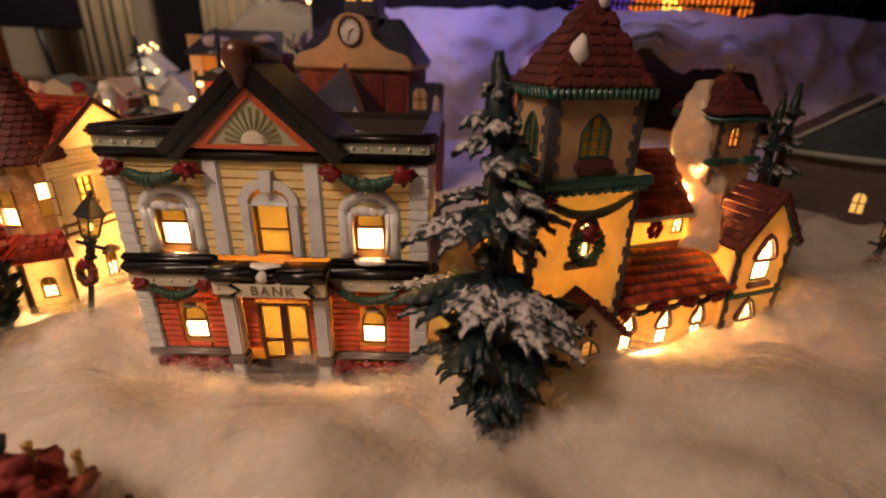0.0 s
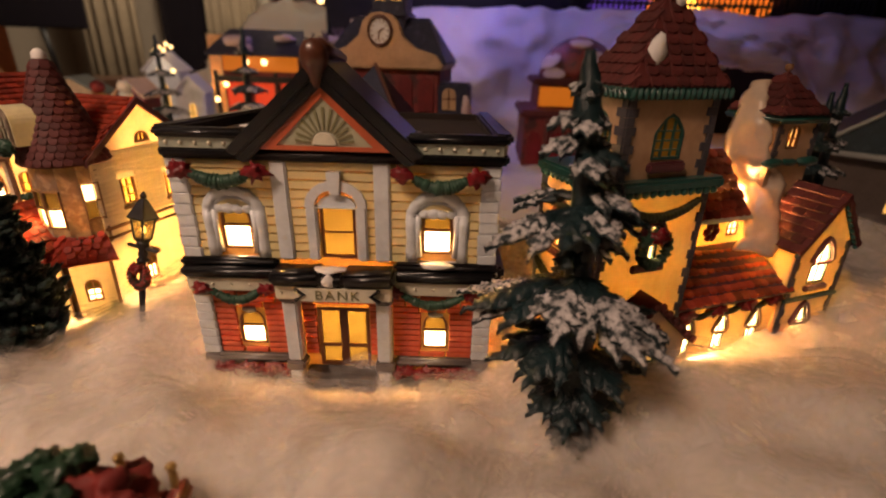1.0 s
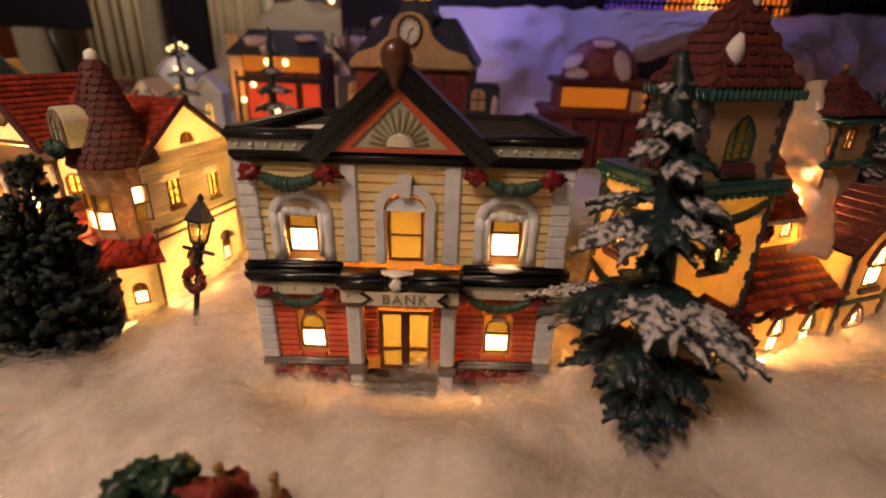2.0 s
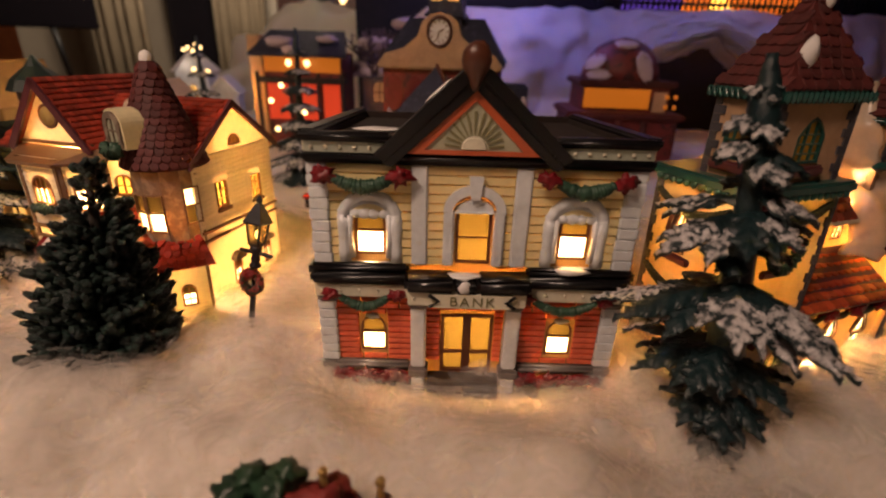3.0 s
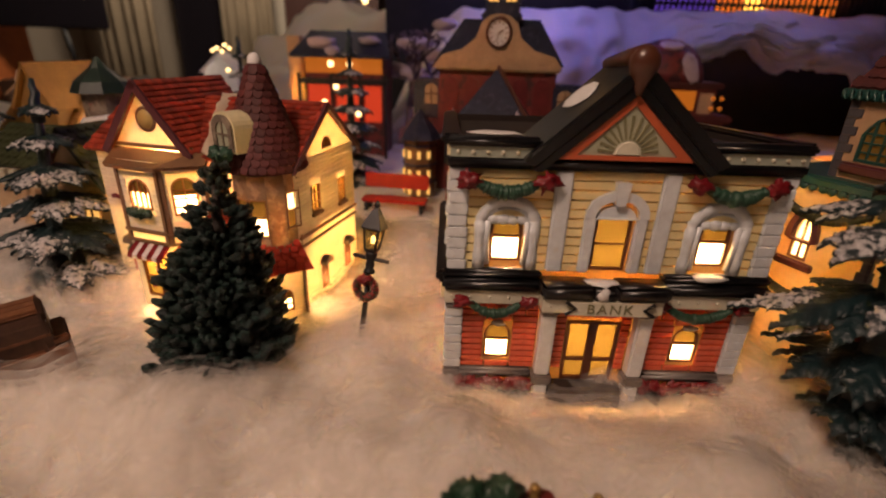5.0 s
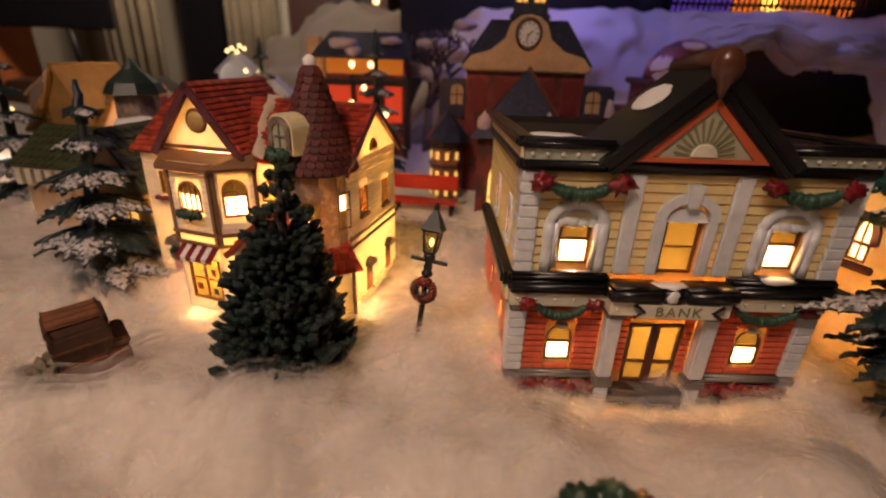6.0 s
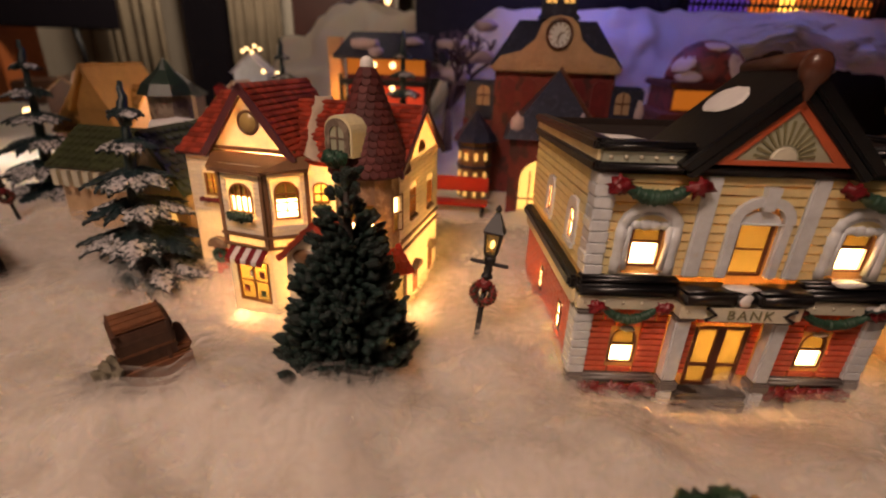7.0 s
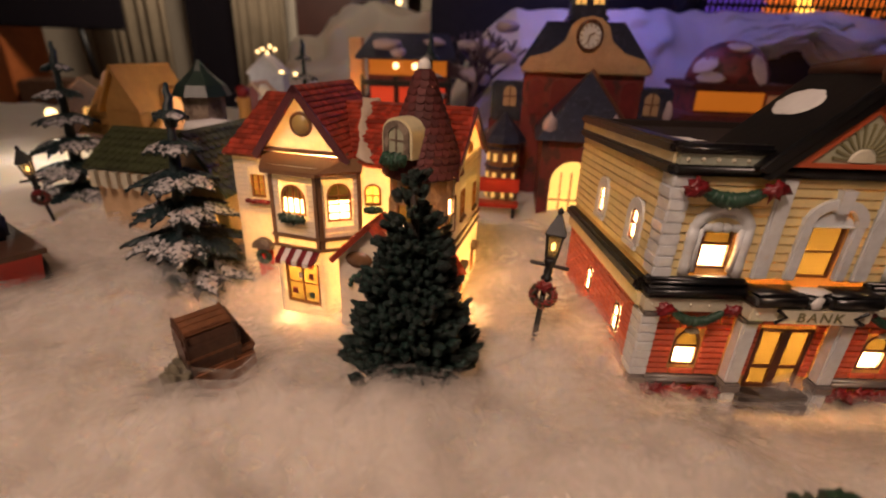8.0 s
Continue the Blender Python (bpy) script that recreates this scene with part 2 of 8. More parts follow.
def ico(sub):
    """The corners and faces of a unit icosphere, made once."""
    if sub not in ICO:
        bm = bmesh.new()
        bmesh.ops.create_icosphere(bm, subdivisions=sub, radius=1.0)
        bm.verts.index_update()
        ICO[sub] = ([v.co.copy() for v in bm.verts], [tuple(v.index for v in f.verts) for f in bm.faces])
        bm.free()
    return ICO[sub]


def lump(bm, at, r, rough=0.25, seed=0, scale=(1, 1, 1), sub=2):
    """A knobbly rounded lump."""
    co, faces = ico(sub)
    at = Vector(at)
    vs = []
    for c in co:
        k = r * (1 + rough * noise.noise(c * 2.3 + Vector((seed * 3.7, seed * 1.3, 0))))
        vs.append(bm.verts.new((at.x + c.x * scale[0] * k, at.y + c.y * scale[1] * k, at.z + c.z * scale[2] * k)))
    for f in faces:
        bm.faces.new([vs[i] for i in f])
    return bm


def courses(name, parent, material, x0, x1, z0, z1, y, n, holes, depth=0.0012, gap=0.0005, split=0, settle=None, m=IDENT, skew=0.0):
    """Rows of boards or bricks proud of a wall, stopping at holes (x0, x1, z0, z1). Each one is an object."""
    h = (z1 - z0) / n
    cache = {}
    for i in range(n):
        a, b = z0 + i * h + gap / 2, z0 + (i + 1) * h - gap / 2
        spans = [(x0, x1)]
        for hx0, hx1, hz0, hz1 in holes:
            if a < hz1 and b > hz0:
                cut = []
                for s, e in spans:
                    if hx0 > s:
                        cut.append((s, min(e, hx0)))
                    if hx1 < e:
                        cut.append((max(s, hx1), e))
                spans = cut
        pieces = []
        for s, e in spans:
            if split:
                k = max(1, round((e - s) / split))
                off = (0.5 if i % 2 else 0.0) if k > 1 else 0
                marks = [s] + [s + (e - s) * (j + off) / k for j in range(1 if off == 0 else 0, k)] + [e]
                pieces += [(p, q) for p, q in zip(marks, marks[1:]) if q - p > 0.0008]
            elif e - s > 0.0008:
                pieces.append((s, e))
        for s, e in pieces:
            w = round(e - s - (gap if split else 0), 4)
            if w not in cache:
                bm = bmesh.new()
                hh = h - gap
                for p in ((-w / 2, 0, -hh / 2), (w / 2, 0, -hh / 2), (w / 2, 0, hh / 2), (-w / 2, 0, hh / 2)):
                    bm.verts.new(p)
                c = 0.0005
                for p in ((-w / 2 + c, -depth, -hh / 2 + c * 0.4), (w / 2 - c, -depth, -hh / 2 + c * 0.4), (w / 2 - c, -depth * 0.75, hh / 2 - c), (-w / 2 + c, -depth * 0.75, hh / 2 - c)):
                    bm.verts.new(p)
                bm.verts.ensure_lookup_table()
                v = bm.verts
                for q in ((4, 5, 6, 7), (0, 1, 5, 4), (1, 2, 6, 5), (2, 3, 7, 6), (3, 0, 4, 7), (3, 2, 1, 0)):
                    bm.faces.new([v[j] for j in q])
                cache[w] = mesh_of(name, bm, material)
            ob = share(name, cache[w], parent, m @ pose((s + e) / 2, y, (a + b) / 2, random.uniform(-1, 1), random.uniform(-0.6, 0.6), 0))
            if settle is not None:
                ob.matrix_parent_inverse = settle


def tile_mesh(name, w, h, t, material, rounded=True):
    """A roof tile lying in the xy plane, y up the slope, rounded at its foot."""
    bm = bmesh.new()
    pts = [(-w / 2, h), (-w / 2, 0.3 * h)] + ([(-w * 0.36, 0.06 * h), (0, -0.02 * h), (w * 0.36, 0.06 * h)] if rounded else [(-w / 2, 0), (w / 2, 0)]) + [(w / 2, 0.3 * h), (w / 2, h)]
    lo = [bm.verts.new((x, y, 0)) for x, y in pts]
    hi = [bm.verts.new((x * 0.94, y + (0.05 * h if y < 0.5 * h else 0), t if y < 0.5 * h else t * 0.25)) for x, y in pts]
    bm.faces.new(lo[::-1])
    bm.faces.new(hi)
    n = len(pts)
    for k in range(n):
        bm.faces.new((lo[k], lo[(k + 1) % n], hi[(k + 1) % n], hi[k]))
    return mesh_of(name, bm, material)


def tiled(parent, me, a, b, c, d, nv, nu, name="shingle"):
    """Tiles over the slope a-b (foot, left to right as seen) and d-c (head)."""
    a, b, c, d = (Vector(p) for p in (a, b, c, d))
    nor = (b - a).cross(d - a).normalized()
    for i in range(nv):
        s, e = i / nv, (i + 1) / nv
        mid = min(1.0, (i + 0.75) / nv)
        x = (b - a).normalized()
        row = a.lerp(d, s)
        p = row + x * (a.lerp(d, mid) - row).dot(x)
        q = row + x * (b.lerp(c, mid) - row).dot(x)
        w0 = (b - a).length / nu
        if (q - p).dot(x) < 0.3 * w0:
            continue
        k = max(1, round((q - p).length / w0))
        fit = (q - p).length / k / w0
        up = (d.lerp(c, 0.5) - a.lerp(b, 0.5)).normalized()
        off = 0.5 if i % 2 else 0.0
        for j in range(k + (1 if off else 0)):
            f = (j + 0.5 - off) / k
            if f < 0.02 or f > 0.98:
                continue
            y = nor.cross(x)
            rot = Matrix((x, y, nor)).transposed().to_4x4()
            share(name, me, parent, Matrix.Translation(p.lerp(q, f)) @ rot @ pose(0, 0, 0.0002, -3 + random.uniform(-1.5, 1.5), random.uniform(-2, 2), random.uniform(-2, 2)) @ Matrix.Diagonal((fit, 1, 1, 1)))


def window(parent, cx, w, z0, zs, rise, y, bars=(1, 1), lit="half", frame_w=0.0011, point=False, settle=None, frame_mat=None, deep=0.0015, name="window", m=None):
    """A glowing window with a frame, panes and glazing bars; pane in the plane y, frame proud of it."""
    top = zs + rise
    bm = bmesh.new()
    slab(bm, [arched(cx, w, z0, zs, rise, 8, point), arched(cx, w - 2 * frame_w, z0 + frame_w, zs, max(rise - frame_w, 0.0002), 8, point)[::-1]], y - deep, y + 0.0006)
    fr = part(name, bm, frame_mat or M_FRAME, parent, settle=settle, m=m)
    bm = bmesh.new()
    for k in range(bars[0]):
        x = cx - w / 2 + w * (k + 1) / (bars[0] + 1)
        box(bm, x - 0.0004, x + 0.0004, y - deep * 0.8, y, z0 + frame_w * 0.8, top - frame_w * 0.8 - rise * 0.35 * abs(x - cx) / (w / 2))
    for k in range(bars[1]):
        z = z0 + (zs - z0 + rise * 0.6) * (k + 1) / (bars[1] + 1)
        box(bm, cx - w / 2 + frame_w * 0.8, cx + w / 2 - frame_w * 0.8, y - deep * 0.7, y + 0.0001, z - 0.0004, z + 0.0004)
    if bars[0] + bars[1]:
        part("glazing_bar", bm, frame_mat or M_FRAME, fr)
    else:
        bm.free()
    mid = z0 + (top - z0) * 0.52
    bm = bmesh.new()
    if lit == "half":
        slab(bm, [rect(cx - w / 2 + 0.0003, cx + w / 2 - 0.0003, z0 + 0.0003, mid)], y, y + 0.0004)
        part("lower_pane", bm, M_CLEAR, fr)
        bm = bmesh.new()
        slab(bm, [arched(cx, w - 0.0006, mid + 0.0001, zs, max(rise - 0.0003, 0.0002), 8, point)], y, y + 0.0004)
        part("upper_pane", bm, M_PANE, fr)
    else:
        slab(bm, [arched(cx, w - 0.0006, z0 + 0.0003, zs, max(rise - 0.0003, 0.0002), 8, point)], y, y + 0.0004)
        part("pane", bm, {"amber": M_PANE, "honey": M_HONEY}.get(lit, M_CLEAR), fr)
    return fr


def swag(bm, a, b, sag, r, n=12, fluff=0.5, seed=0):
    """A hanging garland: one ribbed, leafy body, thicker in its middle."""
    a, b = Vector(a), Vector(b)
    m = 4 * n
    pts, radii = [], []
    for k in range(m + 1):
        t = k / m
        pts.append(a.lerp(b, t) - Vector((0, 0, sag * 4 * t * (1 - t))))
        radii.append(r * (0.75 + 0.45 * math.sin(math.pi * t)) * (1.0 + (0.09 if k % 3 else -0.10) + 0.25 * noise.noise(Vector((k * 0.7, seed, 0)))) * (0.35 if k in (0, m) else 1))
    tube(bm, pts, radii, 9)
    for v in bm.verts:
        v.co += 0.35 * fluff * r * Vector((noise.noise(v.co * 900), noise.noise(v.co * 900 + Vector((7, 0, 0))), noise.noise(v.co * 900 + Vector((0, 7, 0)))))


def wreath_ring(bm, at, r, thick):
    """A leafy ring standing in the xz plane."""
    at = Vector(at)
    ring = [at + Vector((r * math.cos(2 * math.pi * k / 64), 0, r * math.sin(2 * math.pi * k / 64))) for k in range(65)]
    tube(bm, ring, [thick * (1 + (0.2 if k % 4 < 2 else -0.2)) for k in range(65)], 9)
    for v in bm.verts:
        v.co += 0.35 * thick * Vector((noise.noise(v.co * 700), noise.noise(v.co * 700 + Vector((7, 0, 0))), noise.noise(v.co * 700 + Vector((0, 7, 0)))))


def bow(bm, at, r, seed=0):
    """A ragged moulded rosette, one crumpled body."""
    at = Vector(at)
    first = len(bm.verts)
    lump(bm, at, r * 1.25, 0.6, seed, (1.15, 0.55, 0.85), 3)
    bm.verts.ensure_lookup_table()
    for v in bm.verts[first:]:
        d = v.co - at
        v.co = at + d * (1 + 0.75 * noise.noise(d * (1.9 / r) + Vector((seed * 3.1, 0, 0))))


def edge(p, q, z=0.0):
    """The frame of a wall from p to q, left to right as seen from outside: x along it, y inwards."""
    p, q = Vector((*p, z)), Vector((*q, z))
    x = (q - p).normalized()
    y = Vector((-x.y, x.x, 0))
    return Matrix.Translation(p) @ Matrix((x, y, Vector((0, 0, 1)))).transposed().to_4x4(), (q - p).length


def quad_slab(bm, a, b, c, d, t):
    """A roof slope a-b-c-d of thickness t under its face."""
    a, b, c, d = (Vector(p) for p in (a, b, c, d))
    n = (b - a).cross(d - a).normalized() * t
    hi = [bm.verts.new(p) for p in (a, b, c, d)]
    lo = [bm.verts.new(p - n) for p in (a, b, c, d)]
    bm.faces.new(hi)
    bm.faces.new(lo[::-1])
    for k in range(4):
        bm.faces.new((hi[k], lo[k], lo[(k + 1) % 4], hi[(k + 1) % 4]))
    return bm


def walled(parent, p, q, z0, z1, holes, material, th=0.0022, name="wall", gable=None, label=""):
    """A wall with arched openings (cx, w, z0, zs, rise, pointed); gable: (x, z) of an apex."""
    m, n = edge(p, q)
    bm = bmesh.new()
    out = [(0, z0), (n, z0), (n, z1)] + ([gable] if gable else []) + [(0, z1)]
    slab(bm, [out] + [arched(*h[:5], 8, h[5] if len(h) > 5 else False)[::-1] for h in holes], 0, th)
    return part(name, bm, material, parent, label, m=m), m, n


def quoins(parent, m, z0, z1, n, w, material, name="quoin", side=1, y=-0.0008):
    """A ragged run of corner stones, each one an object."""
    h = (z1 - z0) / n
    bm = bmesh.new()
    box(bm, 0, 1, y, 0.0006, 0, h * 0.96, 0)
    me = mesh_of(name, bm, material)
    for k in range(n):
        ww = w * (1.0 if k % 2 else 0.62) * random.uniform(0.9, 1.1)
        share(name, me, parent, m @ Matrix.Translation((0 if side > 0 else -ww, 0, z0 + k * h)) @ Matrix.Diagonal((ww, 1, 1, 1)))


def drape(left, right, n=44, thick=0.0022):
    """A sheet of glazed snow hung between two edges, bellied and lumpy."""
    bm = bmesh.new()
    rows = []

    def along(pts, f):
        f *= len(pts) - 1
        k = min(int(f), len(pts) - 2)
        return Vector(pts[k]).lerp(Vector(pts[k + 1]), f - k)

    for i in range(n + 1):
        a, b = along(left, i / n), along(right, i / n)
        row = []
        for j in range(11):
            v = j / 10
            q = a.lerp(b, v)
            belly = 4 * v * (1 - v)
            lumps = Vector((noise.noise(q * 70), noise.noise(q * 90 + Vector((3, 0, 0))), noise.noise(q * 80 + Vector((0, 5, 0)))))
            row.append(q + Vector((-0.001, -0.0035, 0.0015)) * belly + lumps * 0.0024 + 0.0022 * Vector((noise.noise(q * 170), noise.noise(q * 150 + Vector((2, 0, 0))), 0.6 * noise.noise(q * 210))))
        rows.append(row)
    fr = [[bm.verts.new(q) for q in r] for r in rows]
    bk = [[bm.verts.new(q + Vector((0, thick, -0.001))) for q in r] for r in rows]
    for i in range(n):
        for j in range(10):
            bm.faces.new((fr[i][j], fr[i + 1][j], fr[i + 1][j + 1], fr[i][j + 1]))
            bm.faces.new((bk[i][j + 1], bk[i + 1][j + 1], bk[i + 1][j], bk[i][j]))
        for j in (0, 10):
            bm.faces.new((fr[i][j], bk[i][j], bk[i + 1][j], fr[i + 1][j]))
    for i in (0, n):
        for j in range(10):
            bm.faces.new((fr[i][j], fr[i][j + 1], bk[i][j + 1], bk[i][j]))
    return bm

# ---- setting: cotton snow on a table, in a dark room ----
def puff(q):
    """Rounded billows with soft valleys."""
    return math.sqrt(noise.noise(q) ** 2 + 0.012)


def snow_height(x, y):
    """The cotton batting's upper side."""
    p = Vector((x, y, 0))
    z = 0.0105 + 0.0100 * noise.noise(p * 14 + Vector((3.1, 1.7, 0))) + 0.0030 * noise.noise(p * 34)
    # it sinks before the bank's door, rises before the church and round the lamp and the dark fir
    def heap(cx, cy, sx, sy, h):
        return h * math.exp(-((x - cx) / sx) ** 2 - ((y - cy) / sy) ** 2)
    z += heap(-0.085, 0.216, 0.080, 0.022, -0.0140) + heap(0.15, 0.190, 0.080, 0.026, 0.010) + heap(0.165, 0.266, 0.105, 0.032, -0.015) + heap(0.075, 0.222, 0.03, 0.02, -0.006) + heap(-0.205, 0.235, 0.035, 0.03, 0.008)
    z += heap(-0.27, 0.192, 0.06, 0.022, 0.014) + heap(-0.376, 0.212, 0.036, 0.028, -0.013) + heap(-0.1, 0.15, 0.12, 0.03, 0.008) + heap(0.01, 0.165, 0.03, 0.02, -0.012)
    z += heap(-0.345, 0.285, 0.075, 0.035, -0.020) + heap(-0.405, 0.325, 0.04, 0.035, -0.012) + heap(-0.235, 0.32, 0.05, 0.06, -0.010) + heap(0.33, 0.30, 0.08, 0.08, 0.008)
    # a puff at the bank's right corner, a fold before the trunk, a hollow at its back
    z += heap(-0.022, 0.193, 0.020, 0.014, 0.009) + heap(-0.355, 0.188, 0.050, 0.013, 0.011) + heap(-0.42, 0.235, 0.03, 0.02, -0.006)
    # broad billows in the open stretch before the houses
    near = max(0.0, min(1.0, (0.205 - y) / 0.05))
    z += near * (0.044 * (puff(p * 9.5 + Vector((2, 5, 3))) - 0.25) + 0.008 * noise.noise(p * 24 + Vector((4, 4, 4))))
    # puffs
    z += 0.0085 * (puff(p * 17 + Vector((9, 2, 1))) - 0.25) + 0.0022 * (puff(p * 47 + Vector((1, 8, 1))) - 0.03)
    return z


def snow_blanket():
    n_x, n_y = 420, 300
    xs = np.concatenate([np.linspace(-1.6, -0.62, 50, endpoint=False), np.linspace(-0.62, 0.45, 320, endpoint=False), np.linspace(0.45, 1.2, 50)])
    ys = np.concatenate([np.linspace(-0.35, 0.05, 30, endpoint=False), np.linspace(0.05, 0.45, 190, endpoint=False), np.linspace(0.45, 1.3, 80)])
    verts = [(x, y, snow_height(x, y)) for y in ys for x in xs]
    faces = [(j * n_x + i, j * n_x + i + 1, (j + 1) * n_x + i + 1, (j + 1) * n_x + i) for j in range(n_y - 1) for i in range(n_x - 1)]
    me = bpy.data.meshes.new("cotton_snow")
    me.from_pydata(verts, [], faces)
    me.polygons.foreach_set("use_smooth", [True] * len(me.polygons))
    me.materials.append(M_COTTON)
    return tagged(new("cotton_snow", me), "white cotton batting laid in soft heaps as snow", "snow", kind="structure")


M_COTTON = mat("cotton_batting", (0.92, 0.87, 0.81), rough=1.0, vary=0.05, grain=160, blotch=26, bump=0.25, height=0.0012, trans=0.48, trans_colour=(0.92, 0.84, 0.74))
_bs = M_COTTON.node_tree.nodes["Principled BSDF"]
_bs.inputs["Subsurface Weight"].default_value, _bs.inputs["Subsurface Scale"].default_value = 0.7, 0.010
_bs.inputs["Subsurface Radius"].default_value = (1.0, 0.8, 0.6)
snow_blanket()


def veil(name, thin):
    """Loose outer fibres of the batting: a gauze with gaps, thinner the further out it lies."""
    m = bpy.data.materials.new(name)
    m.use_nodes = True
    nodes, link = m.node_tree.nodes, m.node_tree.links.new
    out = nodes["Material Output"]
    nodes.remove(nodes["Principled BSDF"])
    tc = nodes.new("ShaderNodeTexCoord")
    strand, tuft = nodes.new("ShaderNodeTexNoise"), nodes.new("ShaderNodeTexNoise")
    strand.inputs["Scale"].default_value, strand.inputs["Detail"].default_value, strand.inputs["Distortion"].default_value = 75.0, 4.0, 1.0
    tuft.inputs["Scale"].default_value, tuft.inputs["Detail"].default_value = 30.0, 2.0
    for n in (strand, tuft):
        link(tc.outputs["Object"], n.inputs["Vector"])
    both = nodes.new("ShaderNodeMath")
    both.operation = "MULTIPLY_ADD"
    both.inputs[1].default_value = 0.8
    link(tuft.outputs["Fac"], both.inputs[0])
    link(strand.outputs["Fac"], both.inputs[2])
    cover = nodes.new("ShaderNodeMapRange")
    cover.inputs["From Min"].default_value, cover.inputs["From Max"].default_value = thin, thin + 0.75
    cover.inputs["To Max"].default_value = 0.60
    link(both.outputs[0], cover.inputs["Value"])
    df, tr, sh, gap, mx = (nodes.new("ShaderNode" + k) for k in ("BsdfDiffuse", "BsdfTranslucent", "MixShader", "BsdfTransparent", "MixShader"))
    df.inputs["Color"].default_value = (0.92, 0.87, 0.82, 1)
    tr.inputs["Color"].default_value = (0.92, 0.87, 0.81, 1)
    sh.inputs["Fac"].default_value = 0.45
    link(df.outputs[0], sh.inputs[1])
    link(tr.outputs[0], sh.inputs[2])
    link(cover.outputs["Result"], mx.inputs["Fac"])
    link(gap.outputs[0], mx.inputs[1])
    link(sh.outputs[0], mx.inputs[2])
    link(mx.outputs[0], out.inputs["Surface"])
    return m


def cotton_fluff():
    n_x, n_y = 230, 130
    xs, ys = np.linspace(-0.62, 0.40, n_x), np.linspace(0.03, 0.46, n_y)
    low = [[snow_height(x, y) for x in xs] for y in ys]
    rise = [[0.75 + 1.1 * max(0.0, noise.noise(Vector((x * 24, y * 30, 4.0))) + 0.25) for x in xs] for y in ys]
    verts, faces, slot = [], [], []
    me = bpy.data.meshes.new("cotton_fluff")
    for k, (off, thin) in enumerate(((0.0022, 0.42), (0.0050, 0.54), (0.0082, 0.66), (0.0120, 0.80))):
        b = len(verts)
        verts += [(x, y, low[j][i] + off * rise[j][i]) for j, y in enumerate(ys) for i, x in enumerate(xs)]
        faces += [(b + j * n_x + i, b + j * n_x + i + 1, b + (j + 1) * n_x + i + 1, b + (j + 1) * n_x + i) for j in range(n_y - 1) for i in range(n_x - 1)]
        slot += [k] * ((n_x - 1) * (n_y - 1))
        me.materials.append(veil("cotton_gauze", thin))
    me.from_pydata(verts, [], faces)
    me.polygons.foreach_set("use_smooth", [True] * len(me.polygons))
    me.polygons.foreach_set("material_index", slot)
    return tagged(new("cotton_fluff", me), "fuzzy outer fluff of the white cotton batting", "snow", kind="stuff")


cotton_fluff()


def fibres(name, label, count, spots, material):
    """Loose fibres of the batting: thin bent slivers standing off its face. spots: function giving a place and a normal-ish up."""
    rng = np.random.default_rng(7)
    verts, faces = [], []
    for k in range(count):
        p, size = spots(rng)
        a, tilt = rng.uniform(0, 2 * math.pi), rng.uniform(0.05, 0.75)
        ln = size * rng.uniform(0.5, 1.4)
        d = Vector((math.cos(a) * (1 - tilt), math.sin(a) * (1 - tilt), tilt)).normalized()
        bend = Vector(rng.normal(0, 0.5, 3).tolist())
        w = Vector((-math.sin(a), math.cos(a), 0.3)) * 0.00005
        q0, q1, q2 = Vector(p), Vector(p) + d * ln * 0.5 + bend * ln * 0.12, Vector(p) + d * ln + bend * ln * 0.3
        b = len(verts)
        verts += [q0 - w, q0 + w, q1 - w, q1 + w, q2]
        faces += [(b, b + 1, b + 3, b + 2), (b + 2, b + 3, b + 4)]
    me = bpy.data.meshes.new(name)
    me.from_pydata([tuple(v) for v in verts], [], faces)
    me.materials.append(material)
    return tagged(new(name, me), label, "snow", kind="stuff")


def on_snow(rng):
    y = 0.06 + 0.42 * rng.random() ** 1.3
    x = rng.uniform(-0.62, 0.40)
    return (x, y, snow_height(x, y) - 0.0006), 0.0045


M_FIBRE = mat("cotton_fibre", (0.82, 0.76, 0.70), rough=1.0, vary=0.05, bump=0.0, trans=0.5, trans_colour=(0.85, 0.78, 0.71))
fibres("cotton_fibres", "loose fine white cotton fibres standing off the batting", 3500, on_snow, M_FIBRE)


def at_feet(rng):
    """Places along the feet of the things, where the batting is teased up."""
    k = rng.integers(0, 7)
    x0, x1, y0, y1 = ((-0.165, 0.0, 0.196, 0.222), (-0.165, 0.0, 0.196, 0.222), (-0.31, -0.235, 0.185, 0.205), (-0.40, -0.35, 0.205, 0.22), (0.08, 0.25, 0.22, 0.262), (-0.22, -0.165, 0.215, 0.255), (-0.02, 0.07, 0.145, 0.165))[k]
    x, y = rng.uniform(x0, x1), rng.uniform(y0, y1)
    return (x, y, snow_height(x, y) - 0.0008), 0.0095


fibres("cotton_wisps", "long teased white cotton wisps at the feet of the houses", 14000, at_feet, M_FIBRE)

# ---- the bank ----
BANK_SETTLE = Matrix(((1, 0, 0, 0), (0, 1, -0.045, 0.0010), (0, -0.05, 1, 0), (0, 0, 0, 1)))  # the cast stands a little out of true


